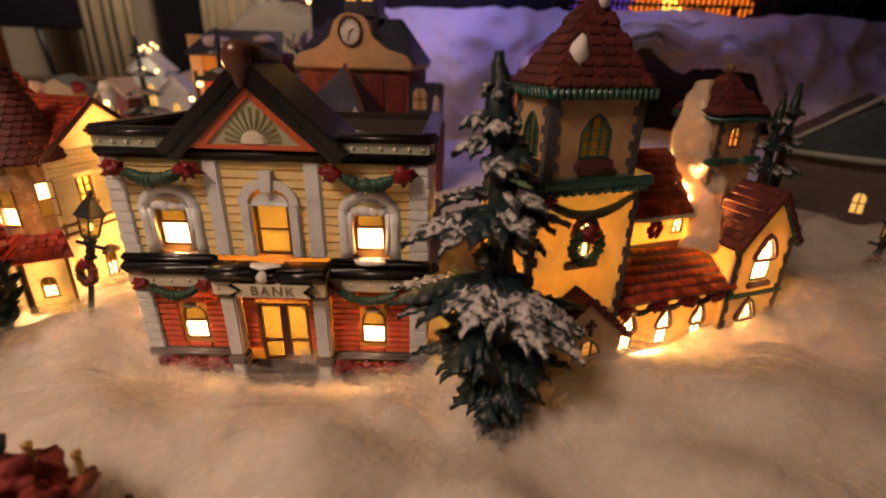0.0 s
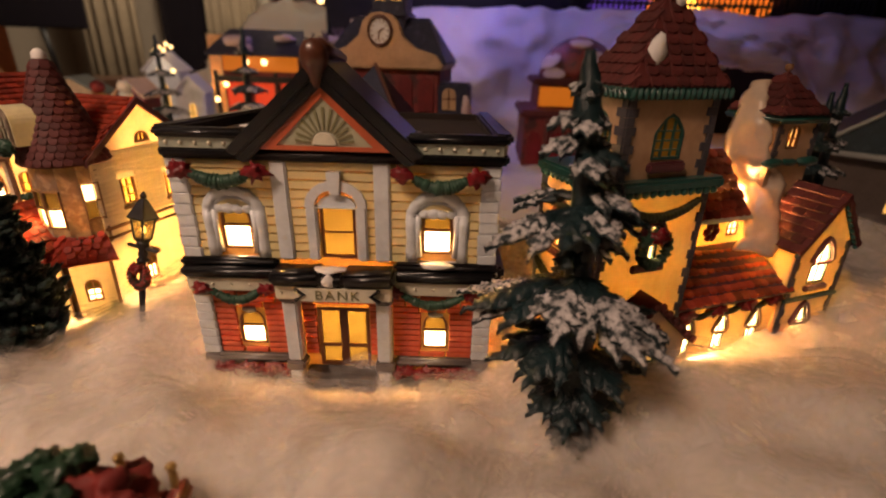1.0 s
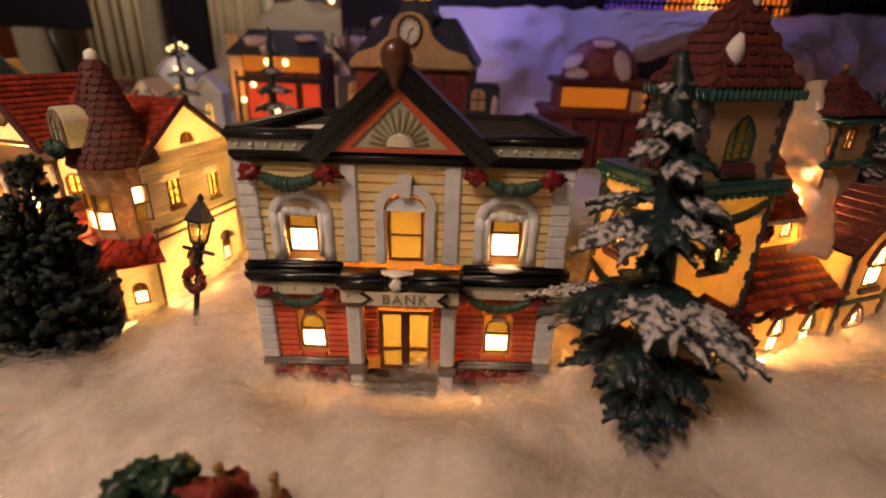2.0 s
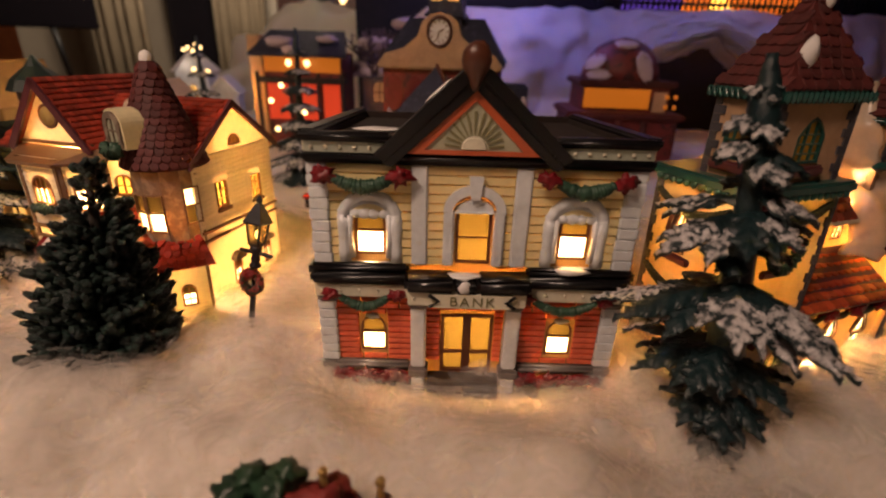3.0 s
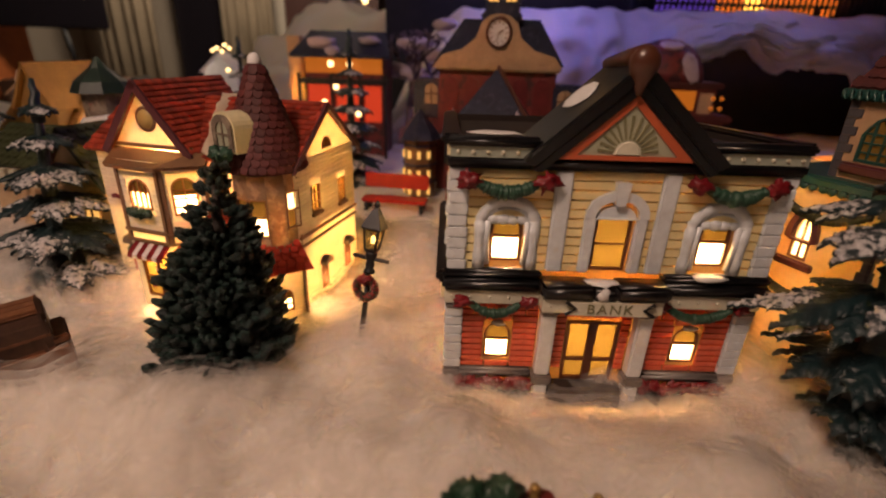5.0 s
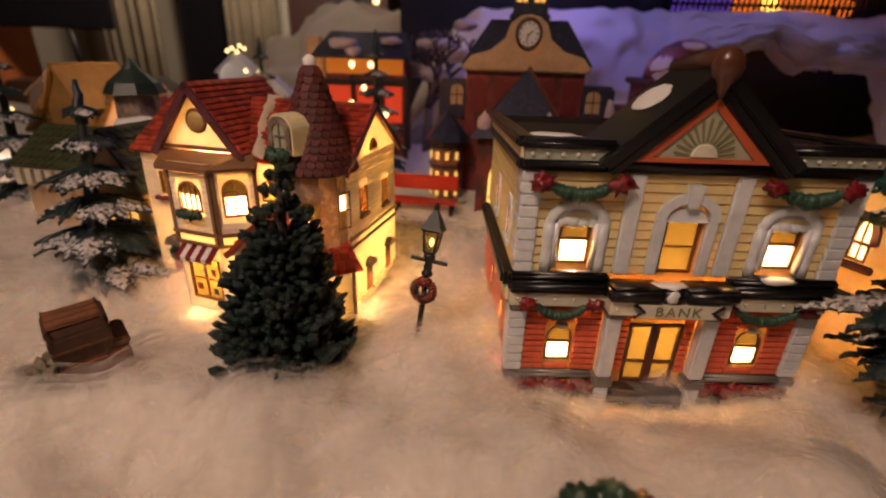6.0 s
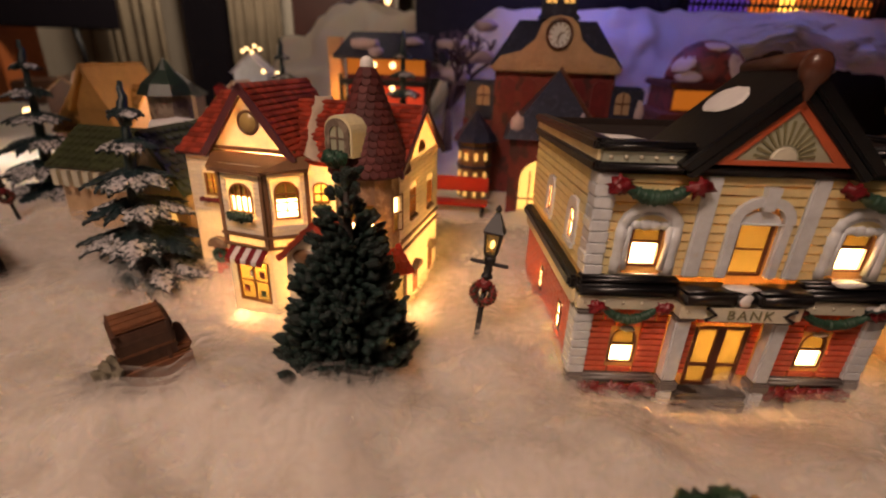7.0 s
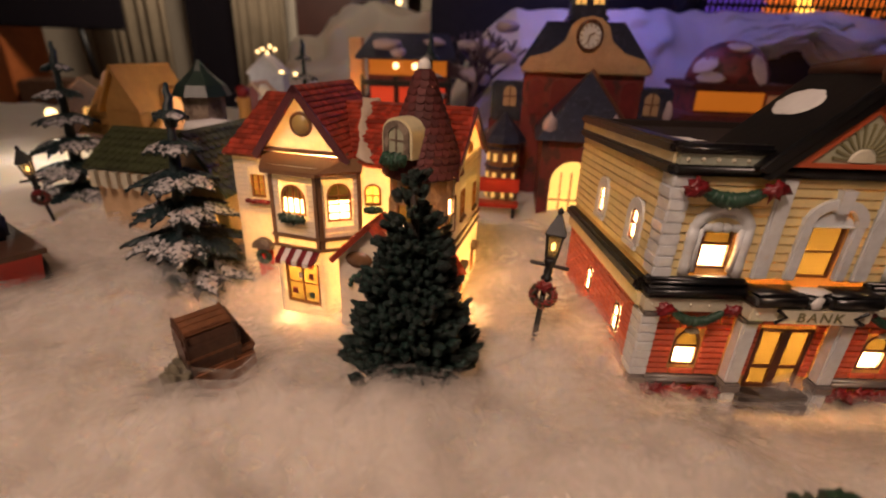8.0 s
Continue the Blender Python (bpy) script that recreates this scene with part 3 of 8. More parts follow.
def bank():
    b = thing("porcelain_bank", pose(-0.0835, 0.2285, 0), "lit porcelain bank, yellow siding over red brick, black trim", "model house")
    S = BANK_SETTLE
    W, D, TH = 0.0752, 0.145, 0.0028
    wins_up = [(-0.0495, 0.0143, 0.0790, 0.0955, 0.0065), (0.0475, 0.0143, 0.0790, 0.0955, 0.0065)]
    win_mid = (-0.0004, 0.0165, 0.0755, 0.1020, 0.0003)
    wins_lo = [(-0.0496, 0.0132, 0.0225, 0.0365, 0.0070), (0.0475, 0.0132, 0.0225, 0.0365, 0.0070)]
    door = (-0.0010, 0.0270, 0.0095, 0.0460, 0.0003)

    def pp(name, bm, material, label="", smooth=False):
        return part(name, bm, material, b, label, smooth, settle=S)

    # walls: front with its openings, sides, back, floor
    bm = bmesh.new()
    slab(bm, [rect(-W, W, -0.004, 0.134)] + [arched(*w)[::-1] for w in wins_up + wins_lo] + [rect(win_mid[0] - win_mid[1] / 2, win_mid[0] + win_mid[1] / 2, win_mid[2], win_mid[3])[::-1], rect(door[0] - door[1] / 2, door[0] + door[1] / 2, door[2], door[3])[::-1]], 0, TH)
    front = pp("front_wall", bm, M_GROOVE, "yellow glazed wall over a red brick storey")
    side_wins = [(0.030, 0.0085, 0.083, 0.096, 0.004), (0.085, 0.0085, 0.083, 0.096, 0.004)]
    side_low = [(0.030, 0.008, 0.026, 0.038, 0.005), (0.085, 0.008, 0.026, 0.038, 0.005)]
    sides = {}
    for sx in (-1, 1):
        # local frame of a side wall: its x runs back from the front corner
        sm = Matrix(((0, 1 if sx < 0 else -1, 0, sx * W), (1, 0, 0, 0), (0, 0, 1, 0), (0, 0, 0, 1)))
        bm = bmesh.new()
        slab(bm, [rect(TH, D, -0.004, 0.134)] + [arched(*w)[::-1] for w in side_wins + side_low], 0, TH, sm)
        sides[sx] = (pp("side_wall", bm, M_SIDEWALL), sm)
    bm = bmesh.new()
    box(bm, -W + TH, W - TH, D - TH, D, -0.004, 0.134)
    pp("back_wall", bm, M_DENTIL)
    bm = bmesh.new()
    box(bm, -W + TH, W - TH, TH, D - TH, 0.1295, 0.1325)
    pp("roof_deck", bm, M_BROWN, "flat dark brown glazed roof")
    for x0, x1, y0, y1 in ((-W + 0.0005, W - 0.0005, D - TH - 0.001, D + 0.001), (-W + 0.0005, -W + TH + 0.001, 0.004, D - TH - 0.001), (W - TH - 0.001, W - 0.0005, 0.004, D - TH - 0.001)):
        bm = bmesh.new()
        box(bm, x0, x1, y0, y1, 0.1315, 0.1366, 0.0008)
        pp("parapet", bm, M_BROWN, "dark brown glazed parapet")
    bm = bmesh.new()
    lump(bm, (0.012, 0.052, 0.1325), 0.016, 0.5, 3, (1.4, 0.6, 0.09))
    pp("snow_patch", bm, M_SNOW, "painted snow patch", True)
    bm = bmesh.new()
    lump(bm, (-0.052, 0.060, 0.1325), 0.015, 0.5, 8, (1.0, 0.8, 0.09))
    pp("snow_patch", bm, M_SNOW, "painted snow patch", True)
    # courses of siding and brick
    open_up = [(c - w / 2 - 0.0035, c + w / 2 + 0.0035, 0.0745, 0.1015) for c, w, *_ in wins_up] + [(-0.0115, 0.0107, 0.0745, 0.1065)]
    open_lo = [(c - w / 2 - 0.0006, c + w / 2 + 0.0006, z0 - 0.0006, zs + r) for c, w, z0, zs, r in wins_lo] + [(-0.0147, 0.0127, 0.009, 0.0465)]
    for x0, x1 in ((-0.0686, -0.0296), (-0.0224, 0.0178), (0.0250, 0.0676)):
        courses("board", front, M_SIDING, x0, x1, 0.0742, 0.1240, -0.0002, 11, open_up)
        courses("brick", front, M_BRICK, x0, x1, 0.0168, 0.0555, -0.0002, 11, open_lo, split=0.0135)
    for sx, (wall, sm) in sides.items():
        so = [(c - w / 2 - 0.0035, c + w / 2 + 0.0035, z0 - 0.004, zs + r + 0.003) for c, w, z0, zs, r in side_wins]
        sl = [(c - w / 2 - 0.0012, c + w / 2 + 0.0012, z0 - 0.001, zs + r) for c, w, z0, zs, r in side_low]
        if sx < 0:
            courses("board", wall, M_SIDING, 0.0100, D, 0.0742, 0.1240, -0.0002, 11, so, m=sm)
            courses("brick", wall, M_BRICK, 0.0100, D, 0.004, 0.0555, -0.0002, 13, sl, split=0.0135, m=sm)
        else:
            courses("board", wall, M_SIDING, 0.0100, D, 0.0742, 0.1240, -0.0002, 11, so, m=sm, depth=0.0012)
            courses("brick", wall, M_BRICK, 0.0100, D, 0.004, 0.0555, -0.0002, 13, sl, split=0.0135, m=sm)
        for c, w, z0, zs, r in side_wins:
            bm = bmesh.new()
            slab(bm, [grown(c, w, z0, zs, r, 0.0060, foot=0.001), arched(c, w, z0, zs, r)[::-1]], -0.0022, 0.0004, sm)
            box(bm, c - w / 2 - 0.0045, c + w / 2 + 0.0045, -0.003, 0.0004, z0 - 0.004, z0 - 0.0014, m=sm)
            pp("window_surround", bm, M_WHITE)
        for ws in side_wins + side_low:
            c, w, z0, zs, r = ws
            bm = bmesh.new()
            slab(bm, [arched(*ws)], -0.0004, 0.0002, sm)
            pn = pp("side_window", bm, M_CLEAR)
            bm = bmesh.new()
            slab(bm, [arched(*ws), arched(c, w - 0.002, z0 + 0.001, zs, r - 0.001)[::-1]], -0.0016, -0.0004, sm)
            box(bm, c - w / 2, c + w / 2, -0.0014, -0.0004, (z0 + zs + r) / 2, (z0 + zs + r) / 2 + 0.0008, m=sm)
            part("window_frame", bm, M_FRAME, pn)
    # pilasters: the corner ones softly notched and returned round the corner, the inner ones smooth
    for x0, x1 in ((-0.0760, -0.0680), (-0.0298, -0.0222), (0.0176, 0.0252), (0.0672, 0.0755)):
        inner = abs(x0) < 0.06
        west, east = (0.0010 if x0 < -0.06 else 0), (0.0010 if x0 > 0.06 else 0)
        n = 1 if inner else 9
        for k in range(n):
            bm = bmesh.new()
            z0, o = 0.0742 + 0.0500 * k / n, 0.0003 * math.sin(k * 2.1 + x0 * 300) * (n > 1)
            box(bm, x0 + o - west, x1 + o + east, -0.0026, 0.0005 if inner else 0.0098, z0, z0 + 0.0500 / n, 0.0008 if inner else 0.0006)
            if k == 0:
                pil = pp("upper_pilaster", bm, M_WHITE, "smooth white pilaster" if inner else "notched white corner pilaster")
            else:
                part("pilaster_block", bm, M_WHITE, pil)
        n = 1 if inner else 7
        yo = -0.0085 if inner else -0.0030
        for k in range(n):
            bm = bmesh.new()
            z0 = 0.0165 + 0.0368 * k / n
            box(bm, x0 - west, x1 + east, yo, yo + 0.0075 if inner else 0.0098, z0, z0 + 0.0368 / n, 0.0009 if inner else 0.0006)
            if k == 0:
                pil = pp("lower_pilaster", bm, M_WHITE, "smooth white column" if inner else "notched white corner column")
            else:
                part("pilaster_block", bm, M_WHITE, pil)
        bm = bmesh.new()
        box(bm, x0 - 0.0012, x1 + 0.0012, yo - 0.0014, yo + 0.0085 if inner else 0.0034, 0.0108, 0.0165, 0.001)
        pp("column_foot", bm, M_GREY, "grey glazed foot")
        bm = bmesh.new()
        box(bm, x0 - 0.0008, x1 + 0.0008, yo - 0.001, yo + 0.008 if inner else 0.0034, 0.0530, 0.0562, 0.0008)
        pp("column_cap", bm, M_GREY, "grey glazed cap")
        bm = bmesh.new()
        box(bm, x0 + 0.0004, x1 - 0.0004, yo - 0.0010, yo + 0.008 if inner else 0.0030, -0.006, 0.0108, 0.0008)
        pp("column_plinth", bm, M_WHITE if inner else M_GREY)
    # base ledge, steps
    for x0, x1 in ((-0.0700, -0.0302), (0.0258, 0.0690)):
        bm = bmesh.new()
        box(bm, x0, x1, -0.0050, 0.0005, 0.0118, 0.0168, 0.0014)
        pp("base_ledge", bm, M_GREY, "grey glazed ledge", True)
        for k in range(8):
            bm = bmesh.new()
            bow(bm, (x0 + 0.003 + (x1 - x0 - 0.006) * k / 7, -0.0064, 0.0094 + 0.0010 * math.sin(k * 2.3)), 0.0031, k)
            pp("poinsettia", bm, M_BOW, "small red poinsettia", True)
        bm = bmesh.new()
        box(bm, x0, x1, -0.0045, 0.0005, -0.006, 0.0052, 0.001)
        pp("plinth", bm, M_BROWN)
    bm = bmesh.new()
    box(bm, -0.0212, 0.0166, -0.009, 0.0, 0.0045, 0.0092, 0.0008)
    box(bm, -0.0212, 0.0166, -0.0105, 0.0, -0.003, 0.0043, 0.0008)
    pp("door_steps", bm, M_BROWN, "brown glazed steps")
    # middle band: ivory frieze with studs, black moulding stepping out over the door
    bm = bmesh.new()
    for x0, x1, y in ((-0.0775, -0.0310, -0.0042), (0.0262, 0.0770, -0.0042), (-0.0310, 0.0262, -0.0120)):
        box(bm, x0, x1, y, 0.0026, 0.0562, 0.0642, 0.0006)
    frieze = pp("frieze", bm, M_DENTIL, "ivory frieze with studs")
    stud = bmesh.new()
    lump(stud, (0, 0, 0), 0.0009, 0.1, 1, sub=1)
    stud = mesh_of("stud", stud, M_DENTIL, True)
    for k in range(17):
        x = -0.074 + 0.148 * k / 16
        if abs(x + 0.002) < 0.024:
            continue
        y = -0.0120 if -0.031 < x < 0.0262 else -0.0042
        share("stud", stud, frieze, pose(x, y, 0.0603))
    bm = bmesh.new()
    for x0, x1, y in ((-0.0788, -0.0312, -0.0070), (0.0264, 0.0783, -0.0070)):
        box(bm, x0, x1, y, 0.0034, 0.0645, 0.0705, 0.0016)
        box(bm, x0, x1, y + 0.002, 0.0030, 0.0700, 0.0745, 0.0014)
        pp("string_course", bm, M_BLACK, "black-brown glazed moulding", True)
        bm = bmesh.new()
    box(bm, -0.0325, -0.0080, -0.0155, 0.0, 0.0645, 0.0720, 0.0018)
    box(bm, 0.0020, 0.0277, -0.0155, 0.0, 0.0645, 0.0720, 0.0018)
    box(bm, -0.0085, 0.0025, -0.0145, 0.0, 0.0640, 0.0700, 0.0014)
    pp("string_course", bm, M_BLACK, "black-brown glazed moulding", True)
    bm = bmesh.new()
    for at, size, seed, flat in (((-0.004, -0.0085, 0.0718), 0.0055, 5, (1.5, 0.9, 0.22)), ((0.0475, -0.0045, 0.0742), 0.0060, 6, (1.3, 0.6, 0.3)), ((-0.0040, -0.0143, 0.0678), 0.0030, 7, (1.0, 0.3, 1.2))):
        lump(bm, at, size, 0.5, seed, flat)
        pp("snow_drift", bm, M_SNOW, "white snow lying on the moulding", True)
        bm = bmesh.new()
    bm.free()
    for sx, (wall, sm) in sides.items():
        bm = bmesh.new()
        box(bm, 0.002, D, -0.0040, 0.0006, 0.0562, 0.0642, 0.0006, sm)
        pp("side_frieze", bm, M_CREAM)
        bm = bmesh.new()
        box(bm, 0.002, D, -0.0068, 0.0006, 0.0645, 0.0715, 0.0016, sm)
        pp("side_string_course", bm, M_BLACK)
        bm = bmesh.new()
        box(bm, -0.001, D, -0.0045, 0.0004, 0.1241, 0.1292, 0.0012, sm)
        box(bm, -0.001, D, -0.0055, 0.0030, 0.1337, 0.1385, 0.0012, sm)
        pp("side_cornice", bm, M_BLACK)
        bm = bmesh.new()
        box(bm, 0.0, D, -0.0030, 0.0004, 0.1290, 0.1338, 0, sm)
        pp("side_cornice_frieze", bm, M_CREAM)
    # sign
    bm = bmesh.new()
    slab(bm, [[(-0.0155, 0.0566), (0.0175, 0.0566), (0.0195, 0.0568), (0.0168, 0.0602), (0.0195, 0.0640), (-0.0195, 0.0640), (-0.0168, 0.0602), (-0.0195, 0.0568)]], -0.0142, -0.0119)
    sign = pp("sign_board", bm, M_DENTIL, "ivory sign scroll lettered BANK")
    for sx in (-1, 1):
        bm = bmesh.new()
        tube(bm, [(sx * 0.0205, -0.0145, 0.0571), (sx * 0.0160, -0.0145, 0.0603), (sx * 0.0205, -0.0145, 0.0637)], [0.0011, 0.0009, 0.0011], 6)
        part("scroll_edge", bm, M_BLACK, sign)
    cu = bpy.data.curves.new("letters", "FONT")
    cu.body, cu.size, cu.extrude, cu.align_x = "BANK", 0.0072, 0.0002, "CENTER"
    cu.space_character = 1.25
    cu.materials.append(M_RAY)
    tx = new("lettering", cu)
    tx.parent = sign
    tx.matrix_basis = pose(0.0, -0.0145, 0.0579, 90)
    # cornice and pediment
    bm = bmesh.new()
    box(bm, -0.0780, 0.0775, -0.0046, 0.0026, 0.1241, 0.1295, 0.0014)
    box(bm, -0.0788, -0.0380, -0.0058, 0.0026, 0.1337, 0.1380, 0.0014)
    box(bm, 0.0330, 0.0784, -0.0058, 0.0026, 0.1337, 0.1380, 0.0014)
    pp("cornice", bm, M_BLACK, "black-brown glazed cornice", True)
    bm = bmesh.new()
    box(bm, -0.0768, -0.0330, -0.0036, 0.0026, 0.1290, 0.1340)
    pp("cornice_frieze", bm, M_FRIEZE, "grey-green band with ivory studs")
    bm = bmesh.new()
    box(bm, 0.0280, 0.0764, -0.0036, 0.0026, 0.1290, 0.1340)
    cf = pp("cornice_frieze", bm, M_FRIEZE, "grey-green band with ivory studs")
    dot = bmesh.new()
    lump(dot, (0, 0, 0), 0.0011, 0.1, 1, sub=1)
    dot = mesh_of("stud", dot, M_DENTIL, True)
    for k in range(24):
        x = -0.0735 + 0.147 * k / 23
        if not -0.036 < x < 0.031:
            share("stud", dot, cf, pose(x, -0.0037, 0.1313))
    ax, az, by = -0.0025, 0.1695, 0.1310
    L, R = -0.0440, 0.0390
    bm = bmesh.new()
    slab(bm, [[(L + 0.004, by - 0.001), (R - 0.004, by - 0.001), (ax, az - 0.006)]], -0.0045, 0.036)
    pp("pediment_gable", bm, M_BROWN)
    for sx, ex in ((-1, L), (1, R)):
        for off, y0, t in ((0.0, -0.0092, 0.0056), (0.0052, -0.0078, 0.0044)):
            bm = bmesh.new()
            d = Vector((ax - ex, 0, az - by)).normalized()
            nrm = Vector((-d.z, 0, d.x)) if sx < 0 else Vector((d.z, 0, -d.x))
            a, c = Vector((ex, 0, by)) - d * 0.003, Vector((ax, 0, az))
            pts = [a - nrm * off, c - nrm * off + (Vector((sx * -0.0, 0, 0))), c - nrm * (off + t), a - nrm * (off + t) + d * 0.002]
            slab(bm, [[(p.x, p.z) for p in pts]], y0, 0.040 if off == 0 else 0.004)
            bmesh.ops.bevel(bm, geom=bm.edges[:], offset=0.0008, segments=2, affect="EDGES")
            pp("raking_cornice", bm, M_BLACK, "black glazed gable moulding")
    bm = bmesh.new()
    lump(bm, (0, 0, 0), 0.0088, 0.14, 4, (0.95, 1.5, 0.10), 4)
    bmesh.ops.transform(bm, matrix=pose(-0.0190, 0.020, 0.1550, 0, -43), verts=bm.verts[:])
    pp("snow_patch", bm, M_SNOW, "painted snow patch on the gable", True)
    o = [(ax - 0.0295, 0.1296), (ax + 0.0295, 0.1296), (ax, az - 0.0116)]
    i = [(ax - 0.0212, 0.1316), (ax + 0.0212, 0.1316), (ax, az - 0.0172)]
    bm = bmesh.new()
    slab(bm, [o, i[::-1]], -0.0062, -0.0040)
    pp("pediment_frame", bm, M_ORANGE, "orange-red triangular frame")
    bm = bmesh.new()
    slab(bm, [i], -0.0052, -0.0040)
    tymp = pp("tympanum", bm, M_SAGE, "sage panel with a rising-sun relief")
    bm = bmesh.new()
    lathe(bm, [(0.0056, -0.0062), (0.0050, -0.0054), (0.0, -0.0052)][::-1], 20, Matrix.Translation((ax, -0.0115, 0.1322)) @ pose(0, 0, 0, 90))
    bmesh.ops.bisect_plane(bm, geom=bm.verts[:] + bm.edges[:] + bm.faces[:], plane_co=(0, 0, 0.1322), plane_no=(0, 0, -1), clear_outer=True)
    part("sun_disc", bm, M_DENTIL, tymp)
    for k in range(13):
        a = math.pi * (k + 0.5) / 13
        r0, r1 = 0.0062, 0.0128 + 0.0030 * math.sin(a) ** 4
        bm = bmesh.new()
        c, s = math.cos(a), math.sin(a)
        slab(bm, [[(ax + c * r0 - s * 0.00028, 0.1324 + s * r0 + c * 0.00028), (ax + c * r0 + s * 0.00028, 0.1324 + s * r0 - c * 0.00028), (ax + c * r1 + s * 0.0006, 0.1324 + s * r1 - c * 0.0006), (ax + c * r1 - s * 0.0006, 0.1324 + s * r1 + c * 0.0006)]], -0.0058, -0.0050)
        part("sun_ray", bm, M_RAY, tymp)
    bm = bmesh.new()
    lathe(bm, [(0.0010, 0.1560), (0.0020, 0.1585), (0.0030, 0.1612), (0.0050, 0.1640), (0.0061, 0.1675), (0.0056, 0.1708), (0.0036, 0.1737), (0.0008, 0.1750)], 14, Matrix.Translation((ax - 0.001, -0.0085, 0)), 1.0, 0.8)
    pp("finial", bm, M_FINIAL, "chestnut glazed acorn finial", True)
    bm = bmesh.new()
    tube(bm, [(ax, -0.006, 0.1710), (ax, 0.010, 0.1705), (ax, 0.040, 0.1690)], [0.0045, 0.0040, 0.0030], 8)
    pp("ridge_cap", bm, M_FINIAL, "chestnut glazed ridge", True)
    # windows and surrounds
    for w in wins_up:
        c, wd, z0, zs, r = w
        window(b, *w, 0.0012, bars=(0, 0), settle=S)
        bm = bmesh.new()
        box(bm, c - wd / 2, c + wd / 2, -0.0004, 0.0012, z0 + 0.0118, z0 + 0.0130)
        pp("meeting_rail", bm, M_FRAME)
        bm = bmesh.new()
        slab(bm, [arched(c, 0.0300, 0.0750, 0.0985, 0.0130, 12), arched(c, 0.0198, 0.0740, 0.0965, 0.0085, 12)[::-1]], -0.0014, 0.0002)
        path = [(c - 0.0124, -0.0004, 0.0752 + 0.0058 * k) for k in range(5)]
        path += [(c - 0.0124 * math.cos(math.pi * k / 14), -0.0004, 0.0984 + 0.0108 * math.sin(math.pi * k / 14)) for k in range(15)]
        path += [(c + 0.0124, -0.0004, 0.0984 - 0.0058 * k) for k in range(5)]
        tube(bm, path, [0.0029 + 0.0003 * math.sin(k * 2.2) for k in range(len(path))], 10)
        pp("window_surround", bm, M_WHITE, "white arched window surround", True)
        bm = bmesh.new()
        for dx, rr in ((-0.0062, 0.0030), (-0.002, 0.0036), (0.0022, 0.0034), (0.0064, 0.0028)):
            lump(bm, (c + dx, -0.0012, 0.1000), rr, 0.35, dx * 900, (1.0, 0.45, 0.75), 2)
        for sx in (-1, 1):
            tube(bm, [(c + sx * 0.0092, -0.0012, 0.0995), (c + sx * 0.0094, -0.0014, 0.089), (c + sx * 0.0088, -0.0012, 0.0775)], [0.0018, 0.0014, 0.0017], 6)
        pp("drapery", bm, M_WHITE, "white swagged drapery moulding", True)
    c = win_mid[0]
    window(b, *win_mid, 0.0012, bars=(0, 1), lit="amber", settle=S)
    bm = bmesh.new()
    slab(bm, [arched(c, 0.0290, 0.1025, 0.1030, 0.0125, 12), arched(c, 0.0200, 0.1020, 0.1030, 0.0080, 12)[::-1]], -0.0034, 0.0002)
    slab(bm, [arched(c, 0.0180, 0.1022, 0.1024, 0.0060, 10)], -0.0018, 0.0002)
    for sx in (-1, 1):
        box(bm, c + sx * 0.0118 - 0.0026, c + sx * 0.0118 + 0.0026, -0.0034, 0.0002, 0.0745, 0.1030, 0.0008)
    slab(bm, [[(c - 0.0022, 0.1090), (c + 0.0022, 0.1090), (c + 0.0032, 0.1195), (c - 0.0032, 0.1195)]], -0.0048, 0.0)
    pp("window_surround", bm, M_WHITE, "white arched surround with a keystone")
    for w in wins_lo:
        window(b, *w, 0.0012, bars=(0, 0), settle=S)
        bm = bmesh.new()
        box(bm, w[0] - w[1] / 2, w[0] + w[1] / 2, -0.0004, 0.0012, w[2] + 0.0106, w[2] + 0.0116)
        pp("meeting_rail", bm, M_FRAME)
        bm = bmesh.new()
        lump(bm, (w[0], -0.0016, w[3] + w[4] + 0.0006), 0.0030, 0.4, w[0] * 70, (1.2, 0.6, 0.6))
        pp("keystone", bm, M_WHITE, "", True)
    # double door
    c, wd, z0, z1, _ = door
    bm = bmesh.new()
    holes = []
    for x0, x1 in ((c - 0.0118, c - 0.0020), (c + 0.0022, c + 0.0120)):
        holes += [rect(x0, x1, 0.0112, 0.0215)[::-1], rect(x0, x1, 0.0232, 0.0442)[::-1]]
    slab(bm, [rect(c - wd / 2, c + wd / 2, z0, z1)] + holes, -0.0006, 0.0016)
    dr = pp("double_door", bm, M_FRAME, "brown double door with amber panes")
    for h in holes:
        bm = bmesh.new()
        slab(bm, [h[::-1]], 0.0008, 0.0013)
        part("pane", bm, M_PANE, dr)
    # garlands
    for x0, x1, z, y in ((-0.0685, -0.0345, 0.1185, -0.0060), (0.0320, 0.0650, 0.1185, -0.0060), (-0.0690, -0.0365, 0.0585, -0.0070), (0.0265, 0.0660, 0.0585, -0.0070)):
        bm = bmesh.new()
        swag(bm, (x0 + 0.004, y, z), (x1 - 0.004, y, z), 0.0045 if z > 0.1 else 0.0060, 0.0028 if z > 0.1 else 0.0021, 13, 0.5, x0 * 50)
        pp("garland", bm, M_GREEN, "green garland swag", True)
        for x in (x0, x1):
            bm = bmesh.new()
            bow(bm, (x, y - 0.0008, z + 0.001), 0.0033 if z > 0.1 else 0.0027, x * 80)
            pp("bow", bm, M_BOW, "red bow", True)
    # the bulb inside
    bm = bmesh.new()
    lump(bm, (0, 0.065, 0.045), 0.006, 0.0, 0)
    pp("bulb", bm, M_BULB, "small frosted bulb", True)
    return b


bank()
point_lamp("bank_bulb", (-0.0835, 0.285, 0.056), 55.0, WARM, 0.012)

